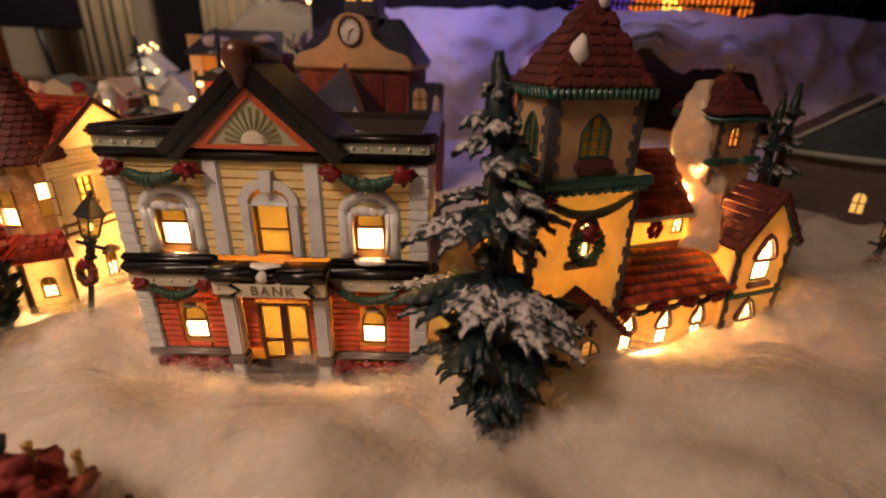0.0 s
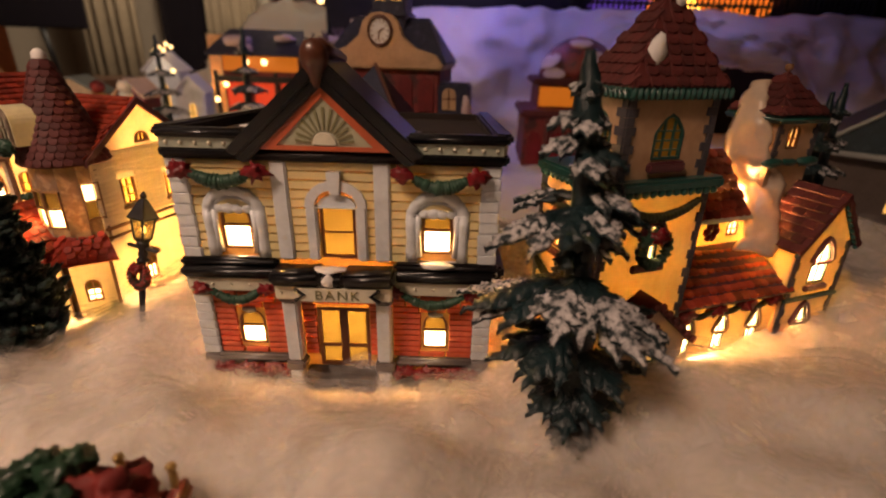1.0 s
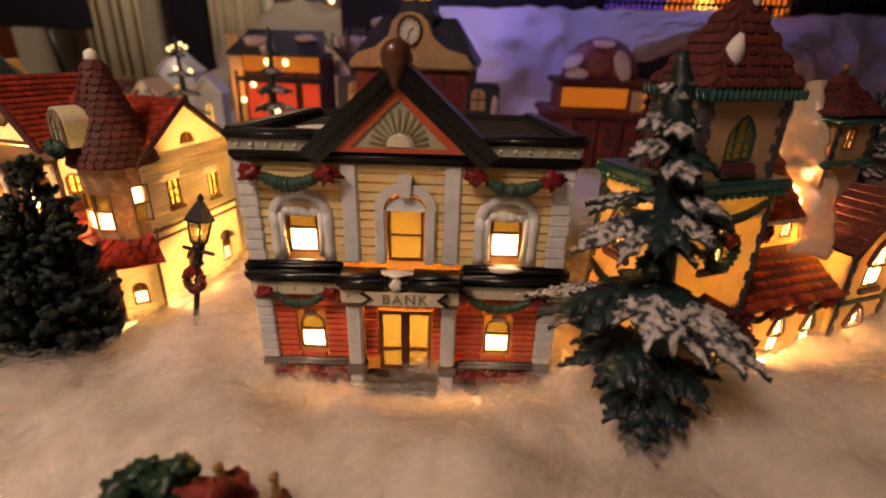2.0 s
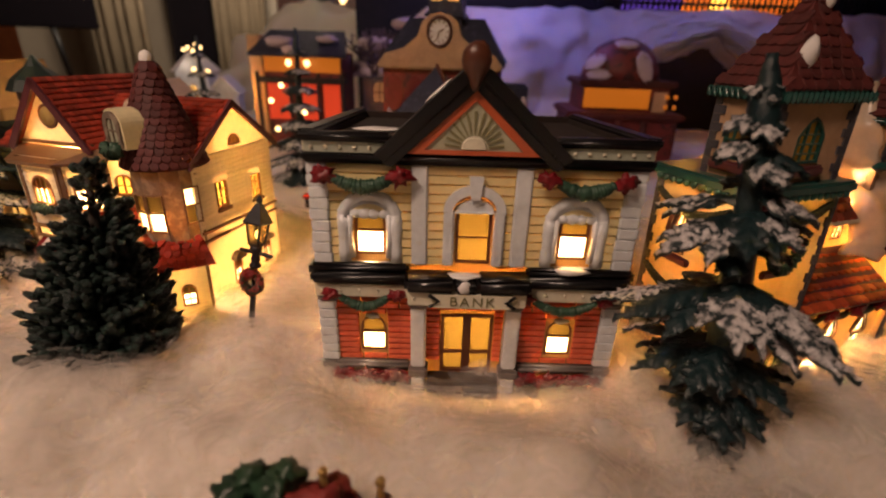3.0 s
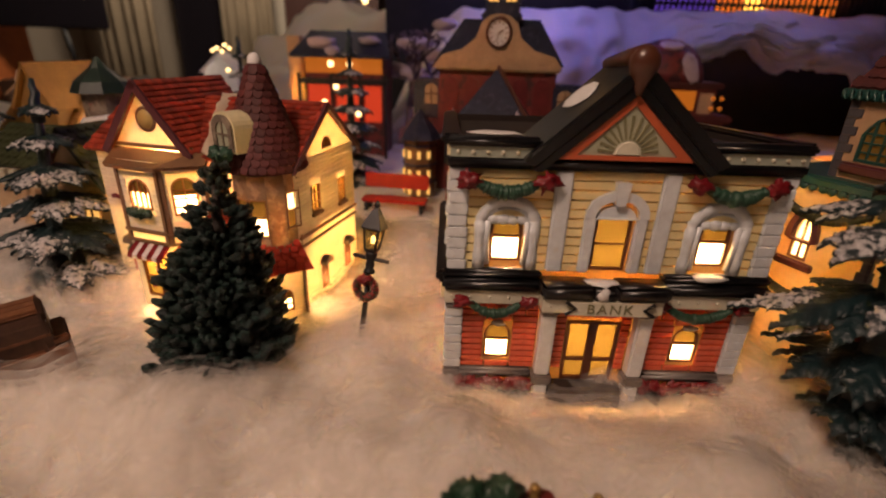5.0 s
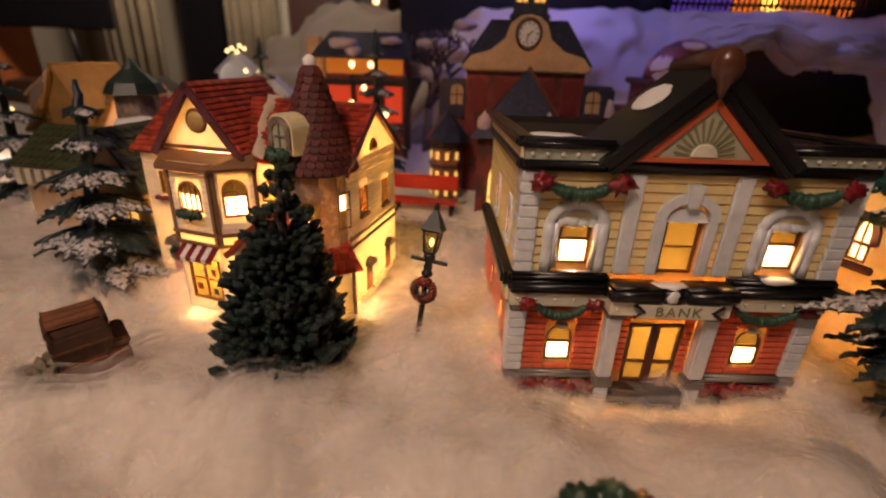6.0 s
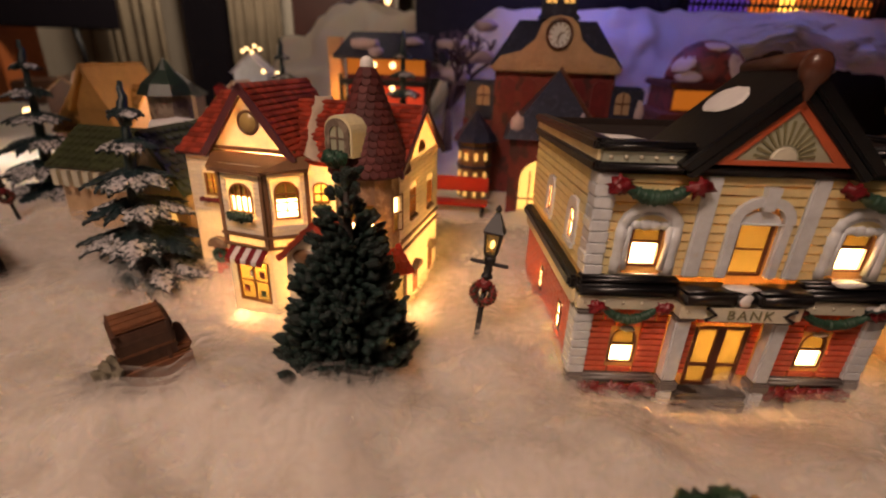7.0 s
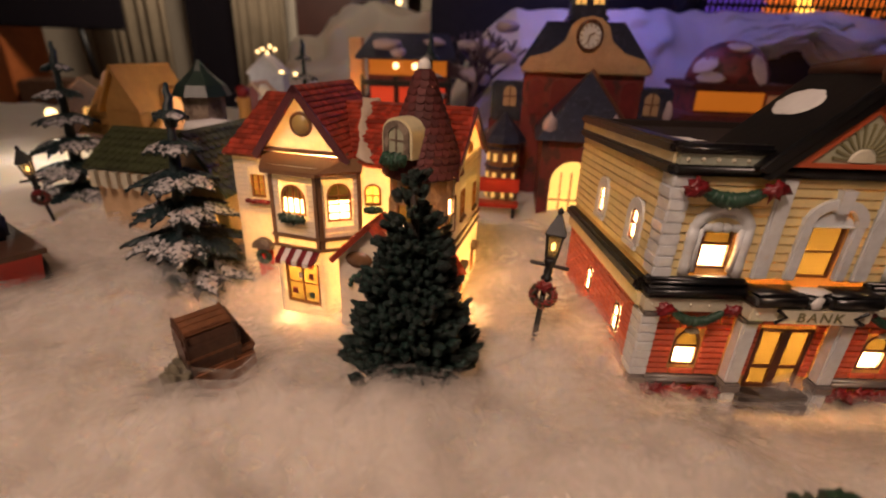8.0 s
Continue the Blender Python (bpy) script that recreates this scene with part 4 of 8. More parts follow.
# ---- the church ----
def church():
    c = thing("porcelain_church", pose(0.047, 0.231, 0, 0, 0, 21), "lit porcelain church with square tower and maroon tile roofs", "model house")
    T_SH = tile_mesh("shingle", 0.0072, 0.0072, 0.0012, M_MAROON)
    R_SH = tile_mesh("shingle", 0.0066, 0.0062, 0.0011, M_TILE)
    G_SH = tile_mesh("shingle", 0.0078, 0.0066, 0.0010, M_MAROON, False)

    def win(parent, m, spec, lit="clear", bars=(1, 2), fm=None, point=True, deep=0.0016):
        return window(parent, *spec[:5], 0.0012, bars=bars, lit=lit, point=point, m=m, frame_mat=fm or M_TEAL, deep=deep, frame_w=0.0013)

    # lower tower
    lo = [(-0.003, -0.001), (0.061, -0.001), (0.061, 0.056), (-0.003, 0.056)]
    wr_win = (0.0320, 0.0100, 0.0715, 0.0860, 0.0070, False)
    pw = (0.0340, 0.0200, 0.006, 0.0165, 0.0100, True)
    low_l = (0.0230, 0.0100, 0.0700, 0.0830, 0.0120, False)
    front, mf, nf = walled(c, lo[0], lo[1], -0.004, 0.1105, [wr_win, pw], M_STUCCO, name="tower_front", label="peach stucco tower wall")
    left, ml, nl = walled(c, lo[3], lo[0], -0.004, 0.1105, [low_l], M_STUCCO, name="tower_side")
    walled(c, (0.061, 0.0012), lo[2], -0.004, 0.1105, [], M_STUCCO, name="tower_side")
    walled(c, (0.0588, 0.056), (-0.0008, 0.056), -0.004, 0.1105, [], M_STUCCO, name="tower_back")
    win(c, mf, wr_win, "clear", (1, 1), point=False)
    win(c, mf, pw, "clear", (2, 1))
    win(c, ml, low_l, "clear", (1, 1), M_TRIM, False)
    for m, n, s in ((mf, nf, 1), (ml, nl, -1)):
        for x, y0, side in ((0.0, 0, 1), (n, 0, -1)):
            qm = m @ Matrix.Translation((x, 0, 0))
            quoins(front if s > 0 else left, (Matrix.Translation((x, 0, 0))), 0.0, 0.108, 20, 0.0045, M_QUOIN, side=side)
    # red-brown hood and sill of the tower's windows, wreath, garland
    for parent, spec in ((front, wr_win), (left, low_l)):
        cx, w, z0, zs, r = spec[:5]
        bm = bmesh.new()
        slab(bm, [grown(cx, w, zs - 0.0015, zs, r, 0.0035, foot=0), arched(cx, w + 0.0005, zs - 0.0030, zs, r)[::-1]], -0.0024, 0.0002)
        part("window_hood", bm, M_PURPLE, parent, "red-brown arched hood")
        bm = bmesh.new()
        box(bm, cx - 0.0105, cx + 0.0105, -0.0028, 0.0002, z0 - 0.0050, z0 - 0.0005, 0.0008)
        part("window_sill", bm, M_PURPLE, parent)
    bm = bmesh.new()
    wreath_ring(bm, (0.0320, -0.0040, 0.0800), 0.0083, 0.0026)
    part("wreath", bm, M_GREEN, front, "green wreath", True)
    bm = bmesh.new()
    bow(bm, (0.0320, -0.0065, 0.0880), 0.0034, 5)
    part("bow", bm, M_BOW, front, "red bow", True)
    for x0, x1, z, parent in ((0.006, 0.058, 0.1055, front), (0.004, 0.052, 0.1035, left), (0.004, 0.050, 0.058, left)):
        bm = bmesh.new()
        swag(bm, (x0, -0.0022, z), (x1, -0.0022, z), 0.0085, 0.0021, 16, 0.5, 3)
        part("garland", bm, M_OLIVE, parent, "dark green garland", True)
    bm = bmesh.new()
    bow(bm, (0.005, -0.003, 0.1060), 0.0030, 9)
    part("bow", bm, M_BOW, front, "red bow", True)
    # ragged teal ledge between the storeys
    bm = bmesh.new()
    box(bm, -0.0060, 0.0665, -0.0055, 0.0600, 0.1105, 0.1165, 0.0014)
    ledge = part("tower_ledge", bm, M_TEAL, c, "teal green glazed ledge")
    for k in range(14):
        bm = bmesh.new()
        lump(bm, (-0.002 + 0.0048 * k, -0.0042, 0.1100), 0.0030, 0.3, k, (0.9, 0.5, 0.8), 1)
        part("ledge_scallop", bm, M_TEAL, ledge, smooth=True)
    for k in range(12):
        bm = bmesh.new()
        lump(bm, (-0.0048, 0.001 + 0.0048 * k, 0.1100), 0.0030, 0.3, k, (0.5, 0.9, 0.8), 1)
        part("ledge_scallop", bm, M_TEAL, ledge, smooth=True)
    # upper tower
    up = [(0.0025, 0.001), (0.0565, 0.001), (0.0565, 0.034), (0.0025, 0.034)]
    uw = (0.0268, 0.0180, 0.0092, 0.0220, 0.0090, True)
    z0, z1 = 0.1165, 0.1545
    upw = (uw[0], uw[1], z0 + uw[2], z0 + uw[3], uw[4], True)
    upl = (0.0165, 0.0150, z0 + 0.0092, z0 + 0.0220, 0.0090, True)
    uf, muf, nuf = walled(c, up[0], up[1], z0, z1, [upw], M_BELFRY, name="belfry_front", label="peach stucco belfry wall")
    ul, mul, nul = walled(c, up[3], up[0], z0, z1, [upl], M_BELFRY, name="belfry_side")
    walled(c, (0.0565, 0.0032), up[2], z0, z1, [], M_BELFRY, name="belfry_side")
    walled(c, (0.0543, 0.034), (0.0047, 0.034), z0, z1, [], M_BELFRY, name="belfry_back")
    for m, spec, parent in ((muf, upw, uf), (mul, upl, ul)):
        win(c, m, spec, "honey", (2, 3))
        bm = bmesh.new()
        box(bm, spec[0] - 0.0115, spec[0] + 0.0115, -0.0035, 0.0002, z0 + 0.0030, z0 + 0.0085, 0.0012)
        part("window_sill", bm, M_PURPLE, parent, "dark plum sill")
    for parent, n in ((uf, nuf), (ul, nul)):
        for x, side in ((0, 1), (n, -1)):
            quoins(parent, Matrix.Translation((x, 0, 0)), z0, z1, 9, 0.0062, M_QUOIN, side=side)
    # eave: teal, with round dentils
    bm = bmesh.new()
    box(bm, -0.0010, 0.0600, -0.0025, 0.0375, 0.1540, 0.1592, 0.0010)
    eave = part("tower_eave", bm, M_TEAL, c, "teal green dentilled eave")
    bm = bmesh.new()
    box(bm, -0.0014, 0.0014, -0.0010, 0.0010, -0.0030, 0.0026, 0.0009)
    dent = mesh_of("dentil", bm, M_TEAL, True)
    for k in range(18):
        share("dentil", dent, eave, pose(0.001 + 0.0034 * k, -0.0030, 0.1568))
        if k < 12:
            share("dentil", dent, eave, pose(-0.0015, 0.0 + 0.0033 * k, 0.1568, 0, 0, 90))
    # pyramid roof
    a, b, cc, d, top = Vector((0.000, -0.0015, 0.1592)), Vector((0.0590, -0.0015, 0.1592)), Vector((0.0590, 0.0365, 0.1592)), Vector((0.000, 0.0365, 0.1592)), Vector((0.0295, 0.0175, 0.2040))
    bm = bmesh.new()
    vs = [bm.verts.new(p) for p in (a, b, cc, d, top)]
    for f in ((0, 1, 4), (1, 2, 4), (2, 3, 4), (3, 0, 4), (3, 2, 1, 0)):
        bm.faces.new([vs[i] for i in f])
    roof = part("tower_roof", bm, M_MAROON, c, "maroon shingled pyramid roof")
    for p, q in ((a, b), (b, cc), (d, a)):
        tiled(roof, T_SH, p, q, top, top, 10, 8)
    bm = bmesh.new()
    tube(bm, [(0.0295, 0.0175, 0.1995), (0.0295, 0.0175, 0.206), (0.0295, 0.0175, 0.210)], [0.0030, 0.0026, 0.0008], 8)
    part("spire_cap", bm, M_GREY, c, "", True)
    for p, s in (((0.0160, 0.0042, 0.1740), 0.0068), ((0.0320, 0.0125, 0.1975), 0.0040)):
        bm = bmesh.new()
        lump(bm, p, s, 0.4, 4, (0.75, 0.5, 1.1))
        part("snow_patch", bm, M_SNOW, c, "painted snow patch", True)
    # porch
    bm = bmesh.new()
    slab(bm, [[(0.010, -0.004), (0.0560, -0.004), (0.0560, 0.030), (0.0310, 0.0500), (0.010, 0.034)], arched(0.0340, 0.0200, 0.006, 0.0165, 0.0100, 8, True)[::-1]], -0.0125, -0.0012)
    porch = part("porch_wall", bm, M_STUCCO, c)
    window(c, 0.0340, 0.0200, 0.006, 0.0165, 0.0100, -0.0108, bars=(2, 1), lit="clear", point=True, frame_mat=M_TEAL, frame_w=0.0013)
    bm = bmesh.new()
    box(bm, 0.0332, 0.0348, -0.0140, -0.0120, 0.0290, 0.0390)
    box(bm, 0.0308, 0.0372, -0.0138, -0.0120, 0.0345, 0.0360)
    part("cross", bm, M_PURPLE, c, "small red-brown cross")
    apex = Vector((0.0290, -0.0165, 0.0555))
    for ex, ez in ((0.0050, 0.0375), (0.0610, 0.0270)):
        e = Vector((ex, -0.0165, ez))
        back = Vector((0, 0.0165, 0))
        bm = bmesh.new()
        if ex < apex.x:
            quad_slab(bm, e, apex, apex + back, e + back, 0.0035)
        else:
            quad_slab(bm, apex, e, e + back, apex + back, 0.0035)
        pr = part("porch_roof", bm, M_MAROON, c, "maroon porch roof with a scalloped edge")
        for k in range(6):
            bm = bmesh.new()
            p = e.lerp(apex, (k + 0.5) / 6)
            lump(bm, p - Vector((0, 0, 0.0018)), 0.0030, 0.4, k, (0.9, 0.6, 0.9), 1)
            part("scallop", bm, M_MAROON, pr, smooth=True)
    # nave: front wall under a low tiled roof
    ns = [(0.0755, 0.0095, 0.000, 0.0165, 0.0105, True), (0.1040, 0.0095, 0.000, 0.0150, 0.0105, True), (0.1330, 0.0095, 0.000, 0.0135, 0.0105, True)]
    nw, mn, nn = walled(c, (0.0615, 0.003), (0.1500, 0.003), -0.004, 0.0385, [(a0 - 0.0615, *r) for a0, *r in ns], M_NAVE, name="nave_wall", label="glowing peach nave wall")
    for a0, w, q0, zs, r, _ in ns:
        window(c, a0 - 0.0615, w, q0, zs, r, 0.0012, bars=(1, 1), lit="clear", point=True, m=mn, frame_mat=M_TEAL)
        bm = bmesh.new()
        slab(bm, [grown(a0 - 0.0615, w, zs - 0.002, zs, r, 0.0022, 8, True, 0), arched(a0 - 0.0615, w, zs - 0.004, zs, r, 8, True)[::-1]], -0.0014, 0.0002)
        part("window_hood", bm, M_TRIM, nw)
    for k in range(4):
        bm = bmesh.new()
        bow(bm, (0.008 + 0.0245 * k, -0.0028, 0.0315), 0.0042, k)
        part("bow", bm, M_BOW, nw, "red bow", True)
        if k < 3:
            bm = bmesh.new()
            swag(bm, (0.011 + 0.0245 * k, -0.0022, 0.0315), (0.0295 + 0.0245 * k, -0.0022, 0.0315), 0.0040, 0.0015, 9, 0.5, k)
            part("garland", bm, M_OLIVE, nw, "", True)
    e0, e1, t1, t0 = (0.0600, -0.0030, 0.0375), (0.1555, -0.0030, 0.0355), (0.1480, 0.0300, 0.0600), (0.0600, 0.0300, 0.0600)
    bm = bmesh.new()
    quad_slab(bm, e0, e1, t1, t0, 0.003)
    nr = part("nave_roof", bm, M_PURPLE, c, "dark red shingled lean-to roof")
    tiled(nr, R_SH, e0, e1, t1, t0, 6, 15)
    # clerestory and its roof
    cw = [(0.0120, 0.0080, 0.0660, 0.0715, 0.0050, False), (0.0660, 0.0095, 0.0650, 0.0710, 0.0050, False)]
    cl, mc, ncl = walled(c, (0.0615, 0.030), (0.1430, 0.030), 0.0585, 0.0820, cw, M_STUCCO, name="clerestory_wall")
    for w in cw:
        window(c, *w[:5], 0.0012, bars=(1, 1), lit="clear", m=mc, frame_mat=M_TRIM)
    for k in range(6):
        bm = bmesh.new()
        lump(bm, (0.0460 + 0.0040 * math.cos(k * 1.05), -0.002, 0.0700 + 0.0040 * math.sin(k * 1.05)), 0.0034, 0.5, k, (1, 0.5, 1), 1)
        part("poinsettia_petal", bm, M_BOW, cl, "red poinsettia petal", True)
    e0, e1, t1, t0 = (0.0580, 0.0250, 0.0795), (0.1350, 0.0250, 0.0790), (0.1290, 0.0500, 0.1160), (0.0580, 0.0500, 0.1180)
    bm = bmesh.new()
    quad_slab(bm, e0, e1, t1, t0, 0.003)
    ur = part("upper_roof", bm, M_PURPLE, c, "red shingled roof")
    tiled(ur, R_SH, e0, e1, t1, t0, 8, 12)
    bm = bmesh.new()
    box(bm, 0.0600, 0.1350, 0.0500, 0.0900, 0.0, 0.1120, 0.002)
    # hidden box added to stop the nave bulb leaking into the valley
    box(bm, 0.1350, 0.1490, 0.0460, 0.0900, 0.0, 0.1080, 0.001)
    part("nave_back", bm, M_STUCCO, c)
    bm = bmesh.new()
    box(bm, 0.0580, 0.1360, 0.0235, 0.0262, 0.0772, 0.0800, 0.0006)
    part("eave_board", bm, M_DENTIL, c)
    # snow sliding down between the roofs: a draped sheet from the small tower to the nave roof
    left = [(0.146, 0.056, 0.160), (0.137, 0.054, 0.146), (0.1325, 0.052, 0.130), (0.131, 0.050, 0.112), (0.131, 0.046, 0.104), (0.133, 0.042, 0.097), (0.135, 0.036, 0.089), (0.134, 0.027, 0.078), (0.131, 0.024, 0.067), (0.124, 0.020, 0.0590)]
    right = [(0.152, 0.050, 0.159), (0.1425, 0.038, 0.145), (0.1405, 0.0315, 0.130), (0.1415, 0.0265, 0.112), (0.156, 0.0245, 0.105), (0.158, 0.024, 0.098), (0.152, 0.021, 0.0890), (0.148, 0.015, 0.0780), (0.1470, 0.012, 0.066), (0.1460, 0.010, 0.0555)]
    part("snow_drift", drape(left, right), M_DRIFT, c, "glowing peach snow sheet between the roofs", True)
    # wing with a gable
    ww = [(0.0245, 0.0155, 0.0385, 0.0560, 0.0120, True), (0.0215, 0.0130, 0.0000, 0.0120, 0.0110, True)]
    wg, mw, nw2 = walled(c, (0.1495, -0.001), (0.1975, -0.001), -0.004, 0.0640, ww, M_NAVE, gable=(0.0250, 0.0960), name="wing_front", label="peach gabled wing front")
    for w in ww:
        window(c, *w[:5], 0.0012, bars=(1, 1), lit="clear", point=True, m=mw, frame_mat=M_TEAL)
        bm = bmesh.new()
        slab(bm, [grown(*w[:3], *w[3:5], 0.0030, 8, True, -(w[3] - w[2]) + 0.002), arched(*w[:2], w[3] - 0.004, *w[3:5], 8, True)[::-1]], -0.0020, 0.0002)
        part("window_hood", bm, M_PURPLE, wg, "plum pointed hood")
    bm = bmesh.new()
    box(bm, 0.0145, 0.0345, -0.0032, 0.0002, 0.0335, 0.0375, 0.0008)
    part("window_sill", bm, M_PURPLE, wg)
    bm = bmesh.new()
    box(bm, -0.001, nw2 + 0.001, -0.0022, 0.0002, 0.0268, 0.0300, 0.0006)
    part("string_band", bm, M_TEAL, wg, "green-grey band")
    for x, side in ((0, 1), (nw2, -1)):
        quoins(wg, Matrix.Translation((x, 0, 0)), 0.0, 0.066, 12, 0.0045, M_QUOIN, side=side)
    walled(c, (0.1495, 0.075), (0.1495, 0.0012), -0.004, 0.0640, [], M_STUCCO, name="wing_side")
    walled(c, (0.1975, 0.0012), (0.1975, 0.075), -0.004, 0.0640, [], M_STUCCO, name="wing_side")
    walled(c, (0.1953, 0.0750), (0.1517, 0.0750), -0.004, 0.0640, [], M_NAVE, gable=(0.0208, 0.0950), name="wing_back")
    for sx, e in ((-1, 0.1450), (1, 0.2020)):
        p, r = Vector((e, -0.0050, 0.0630)), Vector((0.1745, -0.0050, 0.0990))
        back = Vector((0, 0.075, 0))
        bm = bmesh.new()
        if sx < 0:
            q = (p + back, p, r, r + back)
        else:
            q = (p, p + back, r + back, r)
        quad_slab(bm, *q, 0.0028)
        wr = part("wing_roof", bm, M_MAROON, c, "maroon shingled gable roof")
        tiled(wr, G_SH, *q, 8, 10)
        for k in range(9):
            bm = bmesh.new()
            pt = p.lerp(r, (k + 0.5) / 9) - Vector((0, -0.002, 0.0035))
            lump(bm, pt, 0.0030, 0.3, k, (0.9, 0.55, 0.9), 1)
            part("scallop", bm, M_TEAL, wr, smooth=True)
    # small tower
    s0, s1 = (0.1420, 0.0285), (0.1780, 0.0285)
    sw = (0.0155, 0.0105, 0.1205, 0.1300, 0.0050, False)
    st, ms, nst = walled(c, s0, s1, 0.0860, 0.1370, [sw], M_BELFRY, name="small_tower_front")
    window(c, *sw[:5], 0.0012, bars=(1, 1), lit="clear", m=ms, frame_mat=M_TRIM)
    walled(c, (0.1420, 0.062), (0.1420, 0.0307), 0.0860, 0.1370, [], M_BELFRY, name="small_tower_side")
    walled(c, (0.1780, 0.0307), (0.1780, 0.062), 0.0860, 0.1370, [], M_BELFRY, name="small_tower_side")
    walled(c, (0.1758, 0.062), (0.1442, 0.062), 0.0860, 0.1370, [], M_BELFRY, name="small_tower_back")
    for x, side in ((0, 1), (nst, -1)):
        quoins(st, Matrix.Translation((x, 0, 0)), 0.1130, 0.1365, 7, 0.0045, M_QUOIN, side=side)
    bm = bmesh.new()
    box(bm, 0.1375, 0.1825, 0.0245, 0.0660, 0.1362, 0.1412, 0.0016)
    part("small_tower_eave", bm, M_TEAL, c, "teal green eave", True)
    for x, w in ((0.1420, 0.009), (0.1560, 0.007), (0.1730, 0.009)):
        bm = bmesh.new()
        lump(bm, (x, 0.0262, 0.1125), w, 0.35, x * 900, (1.1, 0.35, 0.35), 2)
        part("base_moulding", bm, M_TEAL, c, "", True)
    q = [Vector(p) for p in ((0.1385, 0.0255, 0.1412), (0.1815, 0.0255, 0.1412), (0.1815, 0.0650, 0.1412), (0.1385, 0.0650, 0.1412))]
    top = Vector((0.1600, 0.0455, 0.1665))
    bm = bmesh.new()
    vs = [bm.verts.new(p) for p in (*q, top)]
    for f in ((0, 1, 4), (1, 2, 4), (2, 3, 4), (3, 0, 4), (3, 2, 1, 0)):
        bm.faces.new([vs[i] for i in f])
    sr = part("small_tower_roof", bm, M_MAROON, c, "maroon shingled pyramid roof")
    for i, j in ((0, 1), (3, 0)):
        tiled(sr, T_SH, q[i], q[j], top, top, 6, 7)
    bm = bmesh.new()
    lump(bm, (0.1600, 0.0455, 0.1680), 0.0026, 0.2, 1)
    part("finial", bm, M_TRIM, c, "", True)
    bm = bmesh.new()
    lump(bm, (0.030, 0.028, 0.045), 0.006, 0)
    part("bulb", bm, M_BULB, c, "small frosted bulb", True)
    return c


church()
CH = pose(0.047, 0.231, 0, 0, 0, 21)
point_lamp("church_tower_bulb", CH @ Vector((0.029, 0.027, 0.058)), 2.6, WARM, 0.011)
point_lamp("church_nave_bulb", CH @ Vector((0.110, 0.038, 0.034)), 18.0, WARM, 0.011)
# lamp added under the snow sheet to brighten the roof valley
point_lamp("church_valley_fill", CH @ Vector((0.1395, 0.034, 0.066)), 0.12, WARM, 0.004)
point_lamp("church_belfry_bulb", CH @ Vector((0.029, 0.018, 0.126)), 0.030, WARM, 0.004)
point_lamp("church_wing_bulb", CH @ Vector((0.176, 0.030, 0.050)), 9.0, WARM, 0.011)


